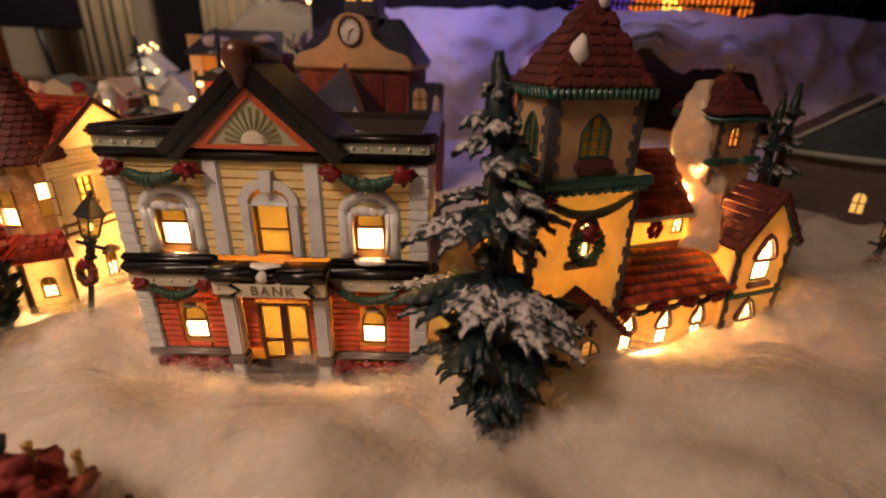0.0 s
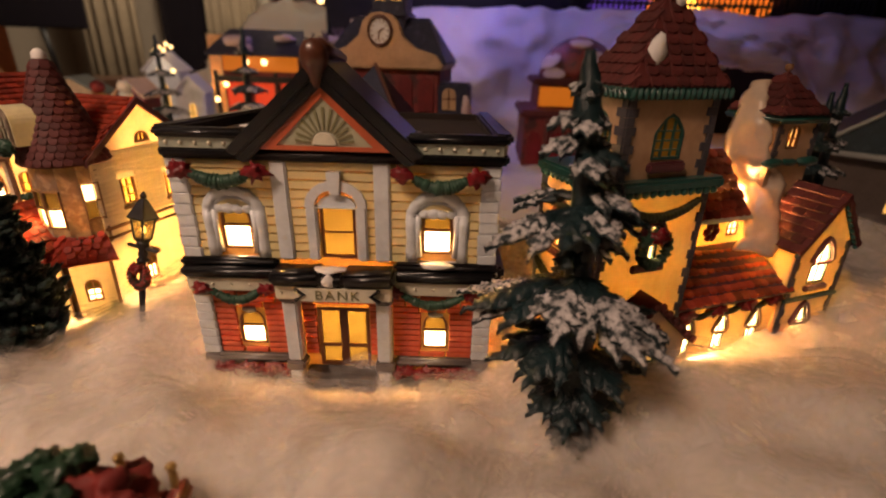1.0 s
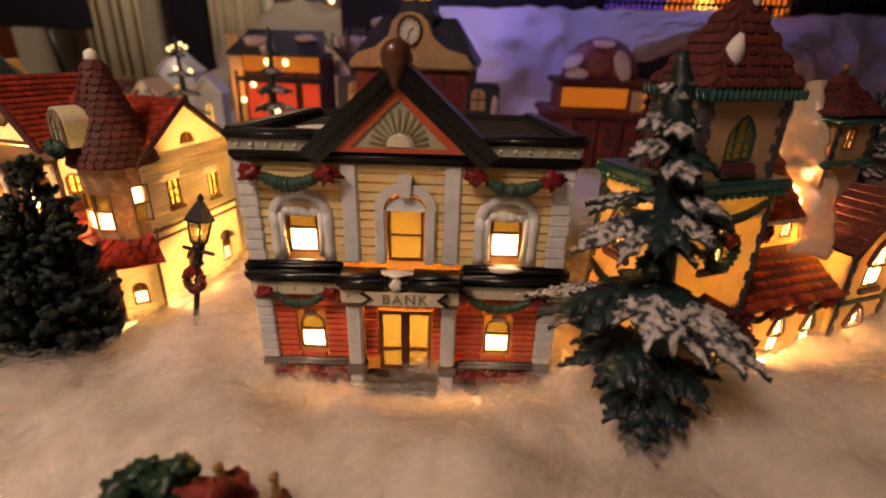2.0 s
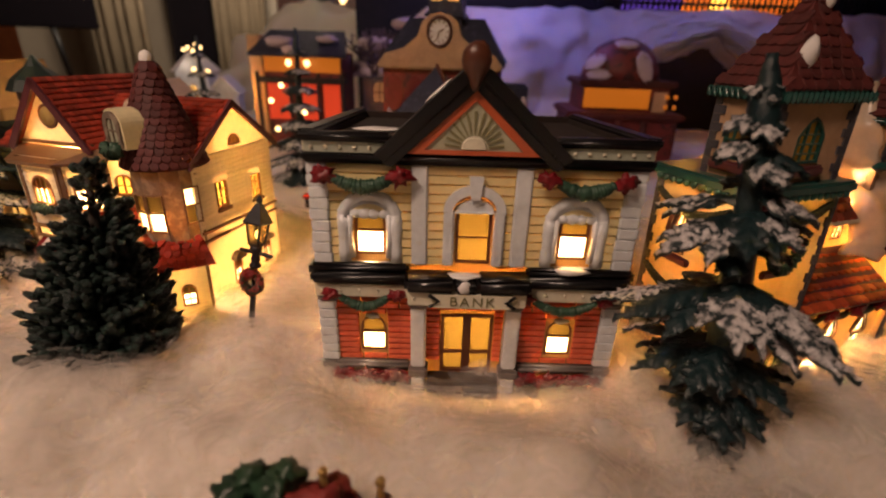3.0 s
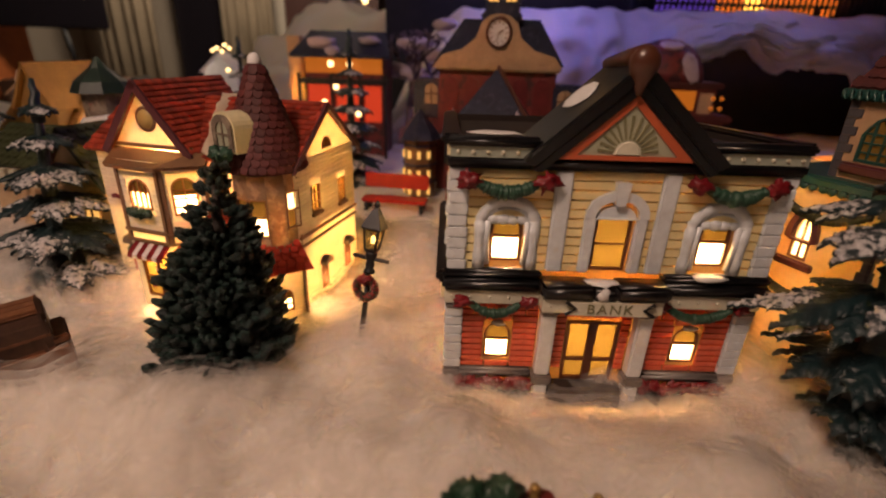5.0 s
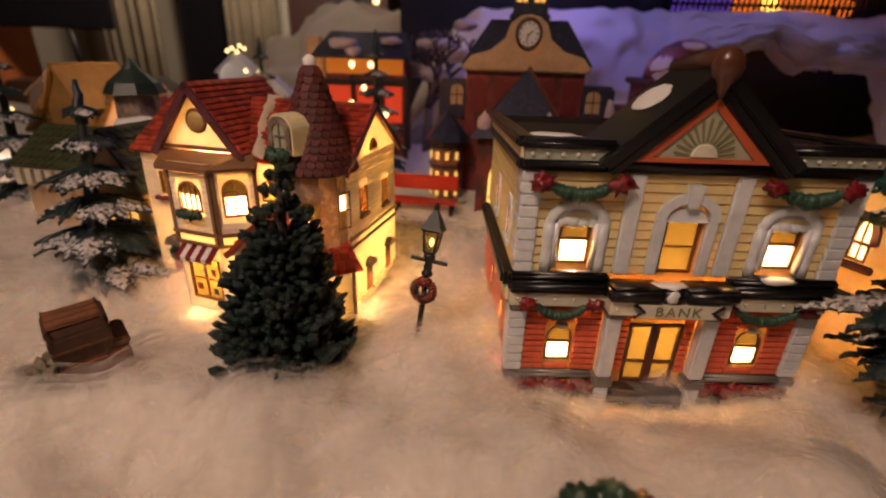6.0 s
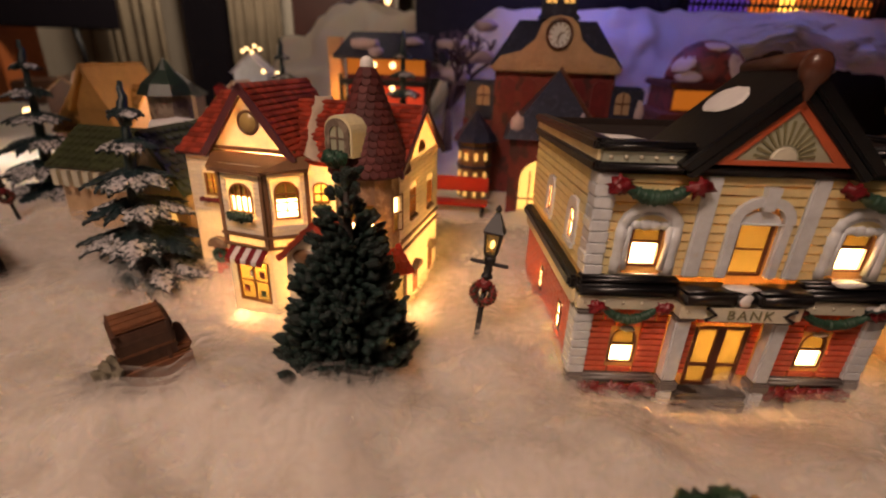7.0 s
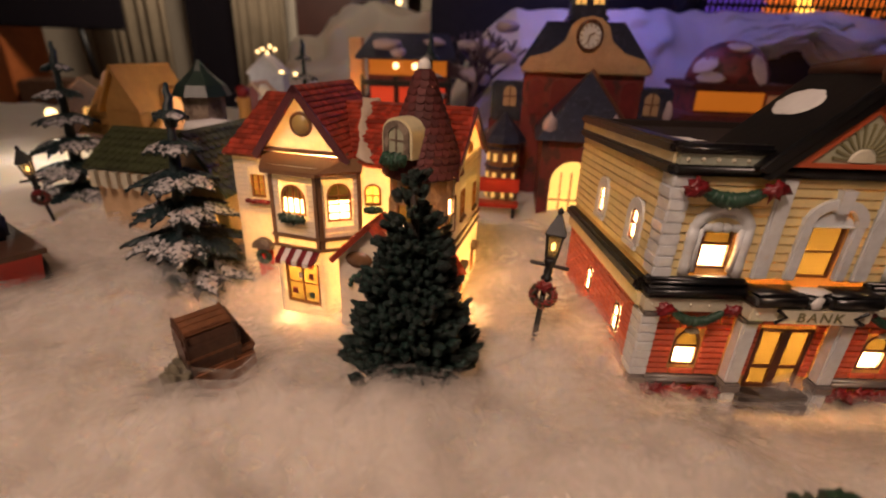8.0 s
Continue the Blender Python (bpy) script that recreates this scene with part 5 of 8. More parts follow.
# ---- the shop house with a round turret ----
def shop_house():
    h = thing("porcelain_shop_house", pose(-0.320, 0.330, 0, 0, 0, -15), "lit ivory porcelain shop house with red roofs and stone turret", "model house")
    H_SH = tile_mesh("roof_tile", 0.0041, 0.0043, 0.0008, M_TILE, False)
    S_SH = tile_mesh("roof_tile", 0.0046, 0.0046, 0.0008, M_SCARLET)
    C_SH = tile_mesh("roof_tile", 0.0050, 0.0054, 0.0008, M_MAROON)

    def clad(wall, n, z0, z1, holes, rows):
        courses("board", wall, M_IVORY, 0.0008, n - 0.0008, z0, z1, -0.0001, rows, [(x - w / 2 - 0.0014, x + w / 2 + 0.0014, a - 0.0016, b + r + 0.0012) for x, w, a, b, r in holes], depth=0.0006, gap=0.0003)

    def wins(wall, m, specs, lit, bars, frame=M_GOLD):
        for s in specs:
            window(h, *s, 0.0010, bars=bars, lit="honey" if lit == "amber" else lit, m=m, frame_mat=frame, frame_w=0.0012, deep=0.0018)

    BASE = 0.000
    # left of the bay
    w, m, n = walled(h, (-0.0935, 0.0), (-0.0435, 0.0), BASE, 0.1030, [(0.0190, 0.0110, 0.0700, 0.0860, 0.0003), (0.0185, 0.0130, 0.004, 0.0300, 0.0003)], M_IVORY, name="front_wall", label="ivory clapboard wall")
    clad(w, n, 0.058, 0.1030, [(0.0190, 0.0110, 0.0700, 0.0860, 0.0003)], 14)
    wins(w, m, [(0.0190, 0.0110, 0.0700, 0.0860, 0.0003)], "amber", (1, 2))
    bm = bmesh.new()
    slab(bm, [rect(0.0120, 0.0250, 0.004, 0.0300)], -0.0006, 0.0012)
    box(bm, 0.0132, 0.0180, -0.0014, 0.0, 0.006, 0.0165)
    box(bm, 0.0190, 0.0238, -0.0014, 0.0, 0.006, 0.0165)
    part("shop_door", bm, M_DOOR, w, "red panelled door")
    bm = bmesh.new()
    wreath_ring(bm, (0.0185, -0.0030, 0.0245), 0.0042, 0.0019)
    part("wreath", bm, M_GREEN, w, "dark green door wreath", True)
    bm = bmesh.new()
    slab(bm, [arched(0.0185, 0.0160, 0.0310, 0.0320, 0.0070)], -0.0050, 0.0)
    part("door_hood", bm, M_STONE, w, "grey fan-shaped hood")
    for k in range(7):
        bm = bmesh.new()
        lump(bm, (0.0115 + 0.0026 * k, -0.0032, 0.0672), 0.0025, 0.5, k, (1, 0.8, 0.8), 1)
        part("flower", bm, M_BOW, w, "red window flower", True)
    walled(h, (-0.0935, 0.075), (-0.0935, 0.0022), BASE, 0.1030, [], M_IVORY, name="end_wall")
    # the bay: left cheek, front, canted right face, each in two storeys
    pl = [(-0.0445, 0.0), (-0.0435, -0.0305), (-0.0094, -0.0325), (0.0122, -0.0165), (0.0300, -0.0095)]
    walled(h, pl[0], pl[1], BASE, 0.1030, [], M_IVORY, name="bay_cheek")
    big = (0.0165, 0.0175, 0.0720, 0.0830, 0.0085)
    shop = (0.0185, 0.0250, 0.0090, 0.0385, 0.0003)
    f, mf, nf = walled(h, pl[1], pl[2], BASE, 0.1030, [big, shop], M_IVORY, name="bay_front", label="ivory bay front with shop window")
    clad(f, nf, 0.058, 0.1000, [big], 12)
    wins(f, mf, [big], "half", (3, 0))
    wins(f, mf, [shop], "amber", (1, 1))
    for k, (x, z, mm) in enumerate(((0.0110, 0.0170, M_BOW), (0.0170, 0.0290, M_WHITE), (0.0240, 0.0150, M_GREEN), (0.0245, 0.0290, M_BOW))):
        bm = bmesh.new()
        box(bm, x - 0.0018, x + 0.0018, 0.0004, 0.0009, z - 0.0022, z + 0.0022)
        part("shop_card", bm, mm, f, "small coloured window card")
    side = (0.0130, 0.0150, 0.0690, 0.0860, 0.0075)
    g, mg, ng = walled(h, pl[2], pl[3], BASE, 0.1030, [side], M_IVORY, name="bay_cant", label="ivory canted bay face")
    clad(g, ng, 0.058, 0.1030, [side], 13)
    wins(g, mg, [side], "half", (1, 3))
    third = (0.0075, 0.0105, 0.0780, 0.0880, 0.0040)
    k3, mk, nk = walled(h, pl[3], pl[4], BASE, 0.1030, [third], M_IVORY, name="link_wall")
    wins(k3, mk, [third], "amber", (1, 1))
    bm = bmesh.new()
    swag(bm, (0.002, -0.0025, 0.0755), (0.0135, -0.0025, 0.0755), 0.0, 0.0020, 7, 2.4)
    part("window_box", bm, M_GREEN, k3, "green window box", True)
    bm = bmesh.new()
    swag(bm, (0.0070, -0.0035, 0.0700), (0.0260, -0.0035, 0.0700), 0.0, 0.0024, 9, 2.4)
    part("window_box", bm, M_GREEN, f, "green window box", True)
    # corner posts and bands of the bay
    for wall, nn in ((f, nf), (g, ng)):
        for x in (0.0, nn - 0.0024):
            bm = bmesh.new()
            box(bm, x, x + 0.0024, -0.0014, 0.0002, 0.050, 0.1030)
            part("corner_post", bm, M_TRIM, wall, "brown corner post")
        for za, zb in ((0.0560, 0.0582), (0.0490, 0.0508)):
            bm = bmesh.new()
            box(bm, -0.001, nn + 0.001, -0.0022, 0.0002, za, zb, 0.0004)
            part("band", bm, M_TRIM, wall, "brown band")
    # awning over the shop window, in stripes
    for k in range(7):
        bm = bmesh.new()
        x0, x1 = 0.0040 + 0.0041 * k, 0.0040 + 0.0041 * (k + 1)
        quad_slab(bm, (x0, -0.0085, 0.0425), (x1, -0.0085, 0.0425), (x1, -0.0005, 0.0488), (x0, -0.0005, 0.0488), 0.0008)
        box(bm, x0 + 0.0002, x1 - 0.0002, -0.0087, -0.0079, 0.0398, 0.0422)
        part("awning_stripe", bm, M_BOW if k % 2 == 0 else M_STRIPE, f, "red awning stripe" if k % 2 == 0 else "white awning stripe")
    # bay roof and fascia
    bm = bmesh.new()
    quad_slab(bm, (-0.0465, -0.0360, 0.1010), (-0.0075, -0.0380, 0.1010), (0.0050, -0.0185, 0.1075), (-0.0560, -0.0165, 0.1075), 0.0030)
    part("bay_roof", bm, M_TRIM, h, "olive-brown bay roof")
    bm = bmesh.new()
    quad_slab(bm, (-0.0075, -0.0380, 0.1010), (0.0150, -0.0200, 0.1010), (0.0130, -0.0120, 0.1075), (0.0050, -0.0185, 0.1075), 0.0030)
    part("bay_roof", bm, M_TRIM, h, "olive-brown bay roof")
    # big front gable
    ga, gl, gr, gy = Vector((-0.0270, 0, 0.1475)), -0.0590, 0.0060, -0.0165
    bm = bmesh.new()
    slab(bm, [[(gl + 0.003, 0.1075), (gr - 0.003, 0.1075), (ga.x, ga.z - 0.003)]], gy, gy + 0.003)
    gf = part("gable_front", bm, M_IVORY, h, "ivory gable with a round window")
    bm = bmesh.new()
    box(bm, gl + 0.001, gr - 0.001, gy - 0.0020, gy + 0.001, 0.1085, 0.1105, 0.0005)
    box(bm, gl + 0.001, gr - 0.001, gy - 0.0012, gy + 0.001, 0.1040, 0.1062, 0.0005)
    part("gable_band", bm, M_TRIM, gf, "brown band")
    bm = bmesh.new()
    lathe(bm, [(0.0078, -0.0014), (0.0078, 0.0004), (0.0060, 0.0010), (0.0058, -0.0014)], 20, Matrix.Translation((ga.x + 0.0005, gy, 0.1260)) @ pose(0, 0, 0, 90), ring=True)
    part("round_frame", bm, M_TRIM, gf, "brown round frame", True)
    bm = bmesh.new()
    lathe(bm, [(0.0060, 0.0002), (0.0058, 0.0008), (0.0001, 0.0009)], 20, Matrix.Translation((ga.x + 0.0005, gy, 0.1260)) @ pose(0, 0, 0, 90))
    part("round_pane", bm, M_DULLPANE, gf, "dull yellow round pane", True)
    for sx, e in ((-1, gl), (1, gr)):
        p, r = Vector((e, gy - 0.004, 0.1070)), Vector((ga.x, gy - 0.004, 0.1490))
        back = Vector((0, 0.078, 0))
        q = (p + back, p, r, r + back) if sx < 0 else (p, p + back, r + back, r)
        bm = bmesh.new()
        quad_slab(bm, *q, 0.0026)
        gro = part("gable_roof", bm, M_TILE, h, "red tiled gable roof")
        tiled(gro, H_SH, *q, 13, 19, "roof_tile")
        bm = bmesh.new()
        d = (r - p).normalized()
        nv = Vector((-d.z, 0, d.x)) if sx < 0 else Vector((d.z, 0, -d.x))
        slab(bm, [[(v.x, v.z) for v in (p - d * 0.002 + nv * 0.0008, r + nv * 0.0008, r - nv * 0.0038, p - d * 0.002 - nv * 0.0038)]], gy - 0.0055, gy - 0.0036)
        part("barge_board", bm, M_PURPLE, gro, "plum barge board")
    # roof left of the gable
    q = ((-0.0970, -0.0060, 0.1010), (-0.0500, -0.0060, 0.1010), (-0.0400, 0.0300, 0.1400), (-0.0800, 0.0300, 0.1400))
    bm = bmesh.new()
    quad_slab(bm, *q, 0.0026)
    lr = part("left_roof", bm, M_TILE, h, "red tiled roof")
    tiled(lr, H_SH, *q, 13, 12, "roof_tile")
    bm = bmesh.new()
    q = ((-0.0970, 0.0700, 0.1010), (-0.0970, -0.0060, 0.1010), (-0.0800, 0.0300, 0.1400), (-0.0800, 0.0350, 0.1400))
    quad_slab(bm, *q, 0.0026)
    part("left_hip", bm, M_TILE, h, "red tiled hip")
    # east wing: gable end, front and back slopes
    ew = [(0.0235, 0.0110, 0.0690, 0.0865, 0.0003), (0.0600, 0.0105, 0.0660, 0.0830, 0.0003)]
    el = [(0.0290, 0.0085, 0.0100, 0.0250, 0.0040), (0.0645, 0.0085, 0.0120, 0.0270, 0.0040)]
    fan = (0.0420, 0.0120, 0.1080, 0.1085, 0.0070)
    e, me, ne = walled(h, (0.0715, -0.0120), (0.0715, 0.0690), BASE, 0.1060, ew + el + [fan], M_IVORY, gable=(0.0410, 0.1345), name="east_wall", label="ivory clapboard gable wall")
    clad(e, ne, 0.0590, 0.1060, ew, 15)
    wins(e, me, ew, "amber", (1, 2))
    wins(e, me, el, "half", (1, 2))
    wins(e, me, [fan], "amber", (3, 0))
    for za, zb in ((0.0560, 0.0580), (0.0500, 0.0516), (0.0000, 0.0030)):
        bm = bmesh.new()
        box(bm, 0, ne, -0.0020, 0.0002, za, zb, 0.0004)
        part("band", bm, M_TRIM, e, "brown band")
    for x, w, a0, b0, r in el:
        bm = bmesh.new()
        slab(bm, [arched(x, w + 0.003, b0 + r, b0 + r + 0.0005, 0.0050)], -0.0045, 0.0)
        part("window_hood", bm, M_STONE, e, "small grey-green hood")
    for x, w, a0, b0, r in ew:
        bm = bmesh.new()
        box(bm, x - w / 2 - 0.0012, x + w / 2 + 0.0012, -0.0024, 0.0002, a0 - 0.0028, a0 - 0.0003, 0.0005)
        part("window_sill", bm, M_TRIM, e)
    ridge = 0.1375
    for q, nm in ((((0.0050, -0.0165, 0.1045), (0.0745, -0.0165, 0.1045), (0.0745, 0.0290, ridge), (-0.0200, 0.0290, ridge)), "front"), (((0.0745, 0.0740, 0.1045), (-0.0200, 0.0740, 0.1045), (-0.0200, 0.0290, ridge), (0.0745, 0.0290, ridge)), "back")):
        bm = bmesh.new()
        quad_slab(bm, *q, 0.0026)
        er = part("east_roof", bm, M_TILE, h, "red tiled roof")
        tiled(er, H_SH, *q, 13, 20, "roof_tile")
    for ly in (-0.0165, 0.0740):
        bm = bmesh.new()
        p, r = Vector((0.0735, ly, 0.1035)), Vector((0.0735, 0.0290, ridge + 0.0002))
        up = Vector((0, 0, 0.0042))
        vs = [bm.verts.new(v) for v in (p, r, r - up, p - up)]
        vt = [bm.verts.new(v + Vector((0.0022, 0, 0))) for v in (p, r, r - up, p - up)]
        bm.faces.new(vs)
        bm.faces.new(vt[::-1])
        for k in range(4):
            bm.faces.new((vs[k], vt[k], vt[(k + 1) % 4], vs[(k + 1) % 4]))
        part("barge_board", bm, M_PURPLE, h, "plum barge board")
    walled(h, (0.0693, 0.0690), (-0.0913, 0.0690), BASE, 0.1060, [], M_IVORY, name="back_wall")
    walled(h, (0.0560, -0.0120), (0.0693, -0.0120), BASE, 0.1060, [], M_IVORY, name="corner_wall")
    # snow in the valley
    part("snow_drift", drape([(-0.0055, 0.032, 0.1395), (-0.003, 0.02, 0.1305), (0.001, 0.008, 0.1215), (0.006, -0.003, 0.113), (0.0085, -0.011, 0.108), (0.016, -0.0155, 0.105)],
                              [(0.0045, 0.032, 0.1395), (0.006, 0.02, 0.1305), (0.009, 0.008, 0.1215), (0.012, -0.003, 0.113), (0.0195, -0.011, 0.108), (0.022, -0.0155, 0.105)], 20), M_DRIFT, h, "cream snow in the roof valley", True)
    part("snow_drift", drape([(0.054, 0.008, 0.1215), (0.055, 0.0, 0.116), (0.059, -0.008, 0.11), (0.063, -0.014, 0.1065)],
                              [(0.066, 0.008, 0.1215), (0.071, 0.0, 0.116), (0.071, -0.008, 0.11), (0.067, -0.014, 0.1065)], 20), M_IVORY, h, "cream snow on the roof", True)
    # turret
    tc = Matrix.Translation((0.0511, -0.0091, 0))
    sides = 12
    half = 0.0200 * math.tan(math.pi / sides)
    lit = {8: 0.0, 9: 0.0, 11: 0.0035, 6: 0.0}
    for k in range(sides):
        ang = 360 * k / sides + 15
        mm = tc @ pose(0, 0, 0, 0, 0, ang + 90) @ Matrix.Translation((0, -0.0200, 0))
        hole = [rect(-0.0046, 0.0046, 0.0630 + lit[k], 0.0850 + lit[k])[::-1]] if k in lit else []
        bm = bmesh.new()
        slab(bm, [rect(-half, half, 0.0480, 0.1040)] + hole, 0, 0.0022)
        part("turret_wall", bm, M_STONE, h, "grey-brown rough stone turret wall", m=mm)
        if k not in lit:
            continue
        zz = lit[k]
        bm = bmesh.new()
        slab(bm, [rect(-0.0053, 0.0053, 0.0622 + zz, 0.0858 + zz), rect(-0.0045, 0.0045, 0.0631 + zz, 0.0849 + zz)[::-1]], -0.0010, 0.0008)
        box(bm, -0.0046, 0.0046, -0.0008, 0.0008, 0.0737 + zz, 0.0747 + zz)
        fr = part("turret_window", bm, M_TRIM, h, m=mm)
        for a0, b0, mat_ in ((0.0631, 0.0738, M_CLEAR if k != 11 else M_PANE), (0.0746, 0.0849, M_PANE if k != 11 else M_CLEAR)):
            bm = bmesh.new()
            slab(bm, [rect(-0.0046, 0.0046, a0 + zz, b0 + zz)], 0.0009, 0.0013)
            part("pane", bm, mat_, fr)
    # its bell-shaped roof
    prof = [(0.0245, 0.1010), (0.0238, 0.1050), (0.0215, 0.1130), (0.0175, 0.1240), (0.0128, 0.1370), (0.0080, 0.1500), (0.0052, 0.1590), (0.0040, 0.1610)]
    bm = bmesh.new()
    lathe(bm, prof, 24, tc)
    tr = part("turret_roof", bm, M_MAROON, h, "dark red tiled bell roof", True)
    for i in range(14):
        z = 0.1015 + 0.0041 * i
        r = float(np.interp(z, [p[1] for p in prof], [p[0] for p in prof]))
        rn = float(np.interp(z + 0.005, [p[1] for p in prof], [p[0] for p in prof]))
        k = max(6, round(2 * math.pi * r / 0.0051))
        slope = math.degrees(math.atan2(0.005, r - rn + 1e-5))
        for j in range(k):
            a = 360 * (j + (0.5 if i % 2 else 0)) / k
            share("roof_tile", C_SH, tr, tc @ pose(0, 0, 0, 0, 0, a + 90) @ pose(0, -r - 0.0002, z, slope + random.uniform(-3, 1)))
    bm = bmesh.new()
    lathe(bm, [(0.0036, 0.1590), (0.0040, 0.1615), (0.0036, 0.1645), (0.0020, 0.1662), (0.0003, 0.1668)], 12, tc)
    part("snow_finial", bm, M_SNOW, h, "snow-white knob", True)
    # dormer on the turret roof, facing the bay side
    dm = tc @ pose(0, 0, 0, 0, 0, -18) @ Matrix.Translation((0, -0.0255, 0.1140))
    bm = bmesh.new()
    slab(bm, [arched(0, 0.0210, 0, 0.0130, 0.0095, 12)], 0.0, 0.018)
    do = part("dormer", bm, M_CREAM, h, "ochre arched dormer", m=dm)
    bm = bmesh.new()
    slab(bm, [arched(0, 0.0180, 0.001, 0.0130, 0.0078, 12), arched(0, 0.0110, 0.003, 0.0120, 0.0050, 12)[::-1]], -0.0012, 0.0004)
    box(bm, -0.0005, 0.0005, -0.001, 0.0, 0.003, 0.0175)
    box(bm, -0.0055, 0.0055, -0.001, 0.0, 0.0095, 0.0105)
    part("dormer_frame", bm, M_STONE, do, "grey stone frame")
    bm = bmesh.new()
    slab(bm, [arched(0, 0.0112, 0.003, 0.0120, 0.0050, 12)], -0.0003, -0.0001)
    part("pane", bm, M_SAGE, do)
    bm = bmesh.new()
    swag(bm, (-0.0080, -0.0035, -0.0005), (0.0080, -0.0035, -0.0005), 0.0, 0.0034, 7, 2.4)
    part("greenery", bm, M_GREEN, do, "dark green window greenery", True)
    # ground floor of the turret under a skirt roof
    tw = [(0.0225, -0.0120), (0.0310, -0.0330), (0.0590, -0.0350), (0.0770, -0.0165)]
    for p, q, spec in ((tw[0], tw[1], None), (tw[1], tw[2], None), (tw[2], tw[3], (0.0120, 0.0090, 0.0120, 0.0230, 0.0042))):
        wl, ml, nl = walled(h, p, q, BASE, 0.0440, [spec] if spec else [], M_IVORY, name="turret_base_wall")
        if spec:
            wins(wl, ml, [spec], "half", (1, 2))
        for x in (0.0, nl - 0.002):
            bm = bmesh.new()
            box(bm, x, x + 0.002, -0.0014, 0.0002, 0, 0.0440)
            part("corner_post", bm, M_TRIM, wl, "brown corner post")
    outer = [(0.0190, -0.0140), (0.0290, -0.0385), (0.0605, -0.0410), (0.0835, -0.0170)]
    inner = [(0.0320, -0.0100), (0.0415, -0.0270), (0.0590, -0.0270), (0.0700, -0.0110)]
    for k in range(3):
        bm = bmesh.new()
        q = ((*outer[k], 0.0405), (*outer[k + 1], 0.0405), (*inner[k + 1], 0.0570), (*inner[k], 0.0570))
        quad_slab(bm, *q, 0.0025)
        sk = part("skirt_roof", bm, M_SCARLET, h, "scarlet tiled skirt roof")
        tiled(sk, S_SH, *q, 5, 6, "roof_tile")
    # porch with a gable and an oval sign
    bm = bmesh.new()
    slab(bm, [[(0.0060, 0.0), (0.0480, 0.0), (0.0480, 0.052), (0.0290, 0.0720), (0.0060, 0.052)]], -0.0390, -0.0335)
    po = part("porch_front", bm, M_IVORY, h, "ivory porch gable")
    bm = bmesh.new()
    lathe(bm, [(0.0088, -0.0010), (0.0088, 0.0006), (0.0001, 0.0008)], 18, Matrix.Translation((0.0200, -0.0392, 0.0505)) @ pose(0, 0, 0, 90), 1.0, 0.62)
    part("oval_sign", bm, M_TRIM, po, "brown oval sign", True)
    for k in range(9):
        a = math.pi * k / 8
        bm = bmesh.new()
        lump(bm, (0.0240 + 0.0100 * math.cos(a), -0.0400, 0.0330 + 0.0080 * math.sin(a)), 0.0022, 0.5, k, sub=1)
        part("garland_tuft", bm, M_GREEN, po, "dark tuft of the door garland", True)
    for sx, ex in ((-1, 0.0020), (1, 0.0540)):
        p, r = Vector((ex, -0.0440, 0.0500)), Vector((0.0290, -0.0440, 0.0765))
        back = Vector((0, 0.026, 0))
        q = (p + back, p, r, r + back) if sx < 0 else (p, p + back, r + back, r)
        bm = bmesh.new()
        quad_slab(bm, *q, 0.0030)
        pr = part("porch_roof", bm, M_TILE, h, "red tiled porch roof")
        tiled(pr, H_SH, *q, 6, 5, "roof_tile")
    bm = bmesh.new()
    lump(bm, (0.0, 0.02, 0.05), 0.006, 0)
    part("bulb", bm, M_BULB, h, "small frosted bulb", True)
    return h


shop_house()
HO = pose(-0.320, 0.330, 0, 0, 0, -15)
point_lamp("house_bulb", HO @ Vector((0.006, 0.024, 0.056)), 15.0, WARM, 0.011)
point_lamp("house_wing_bulb", HO @ Vector((0.048, 0.032, 0.078)), 2.2, WARM, 0.006)
point_lamp("turret_bulb", HO @ Vector((0.0511, -0.0145, 0.070)), 1.3, WARM, 0.004)

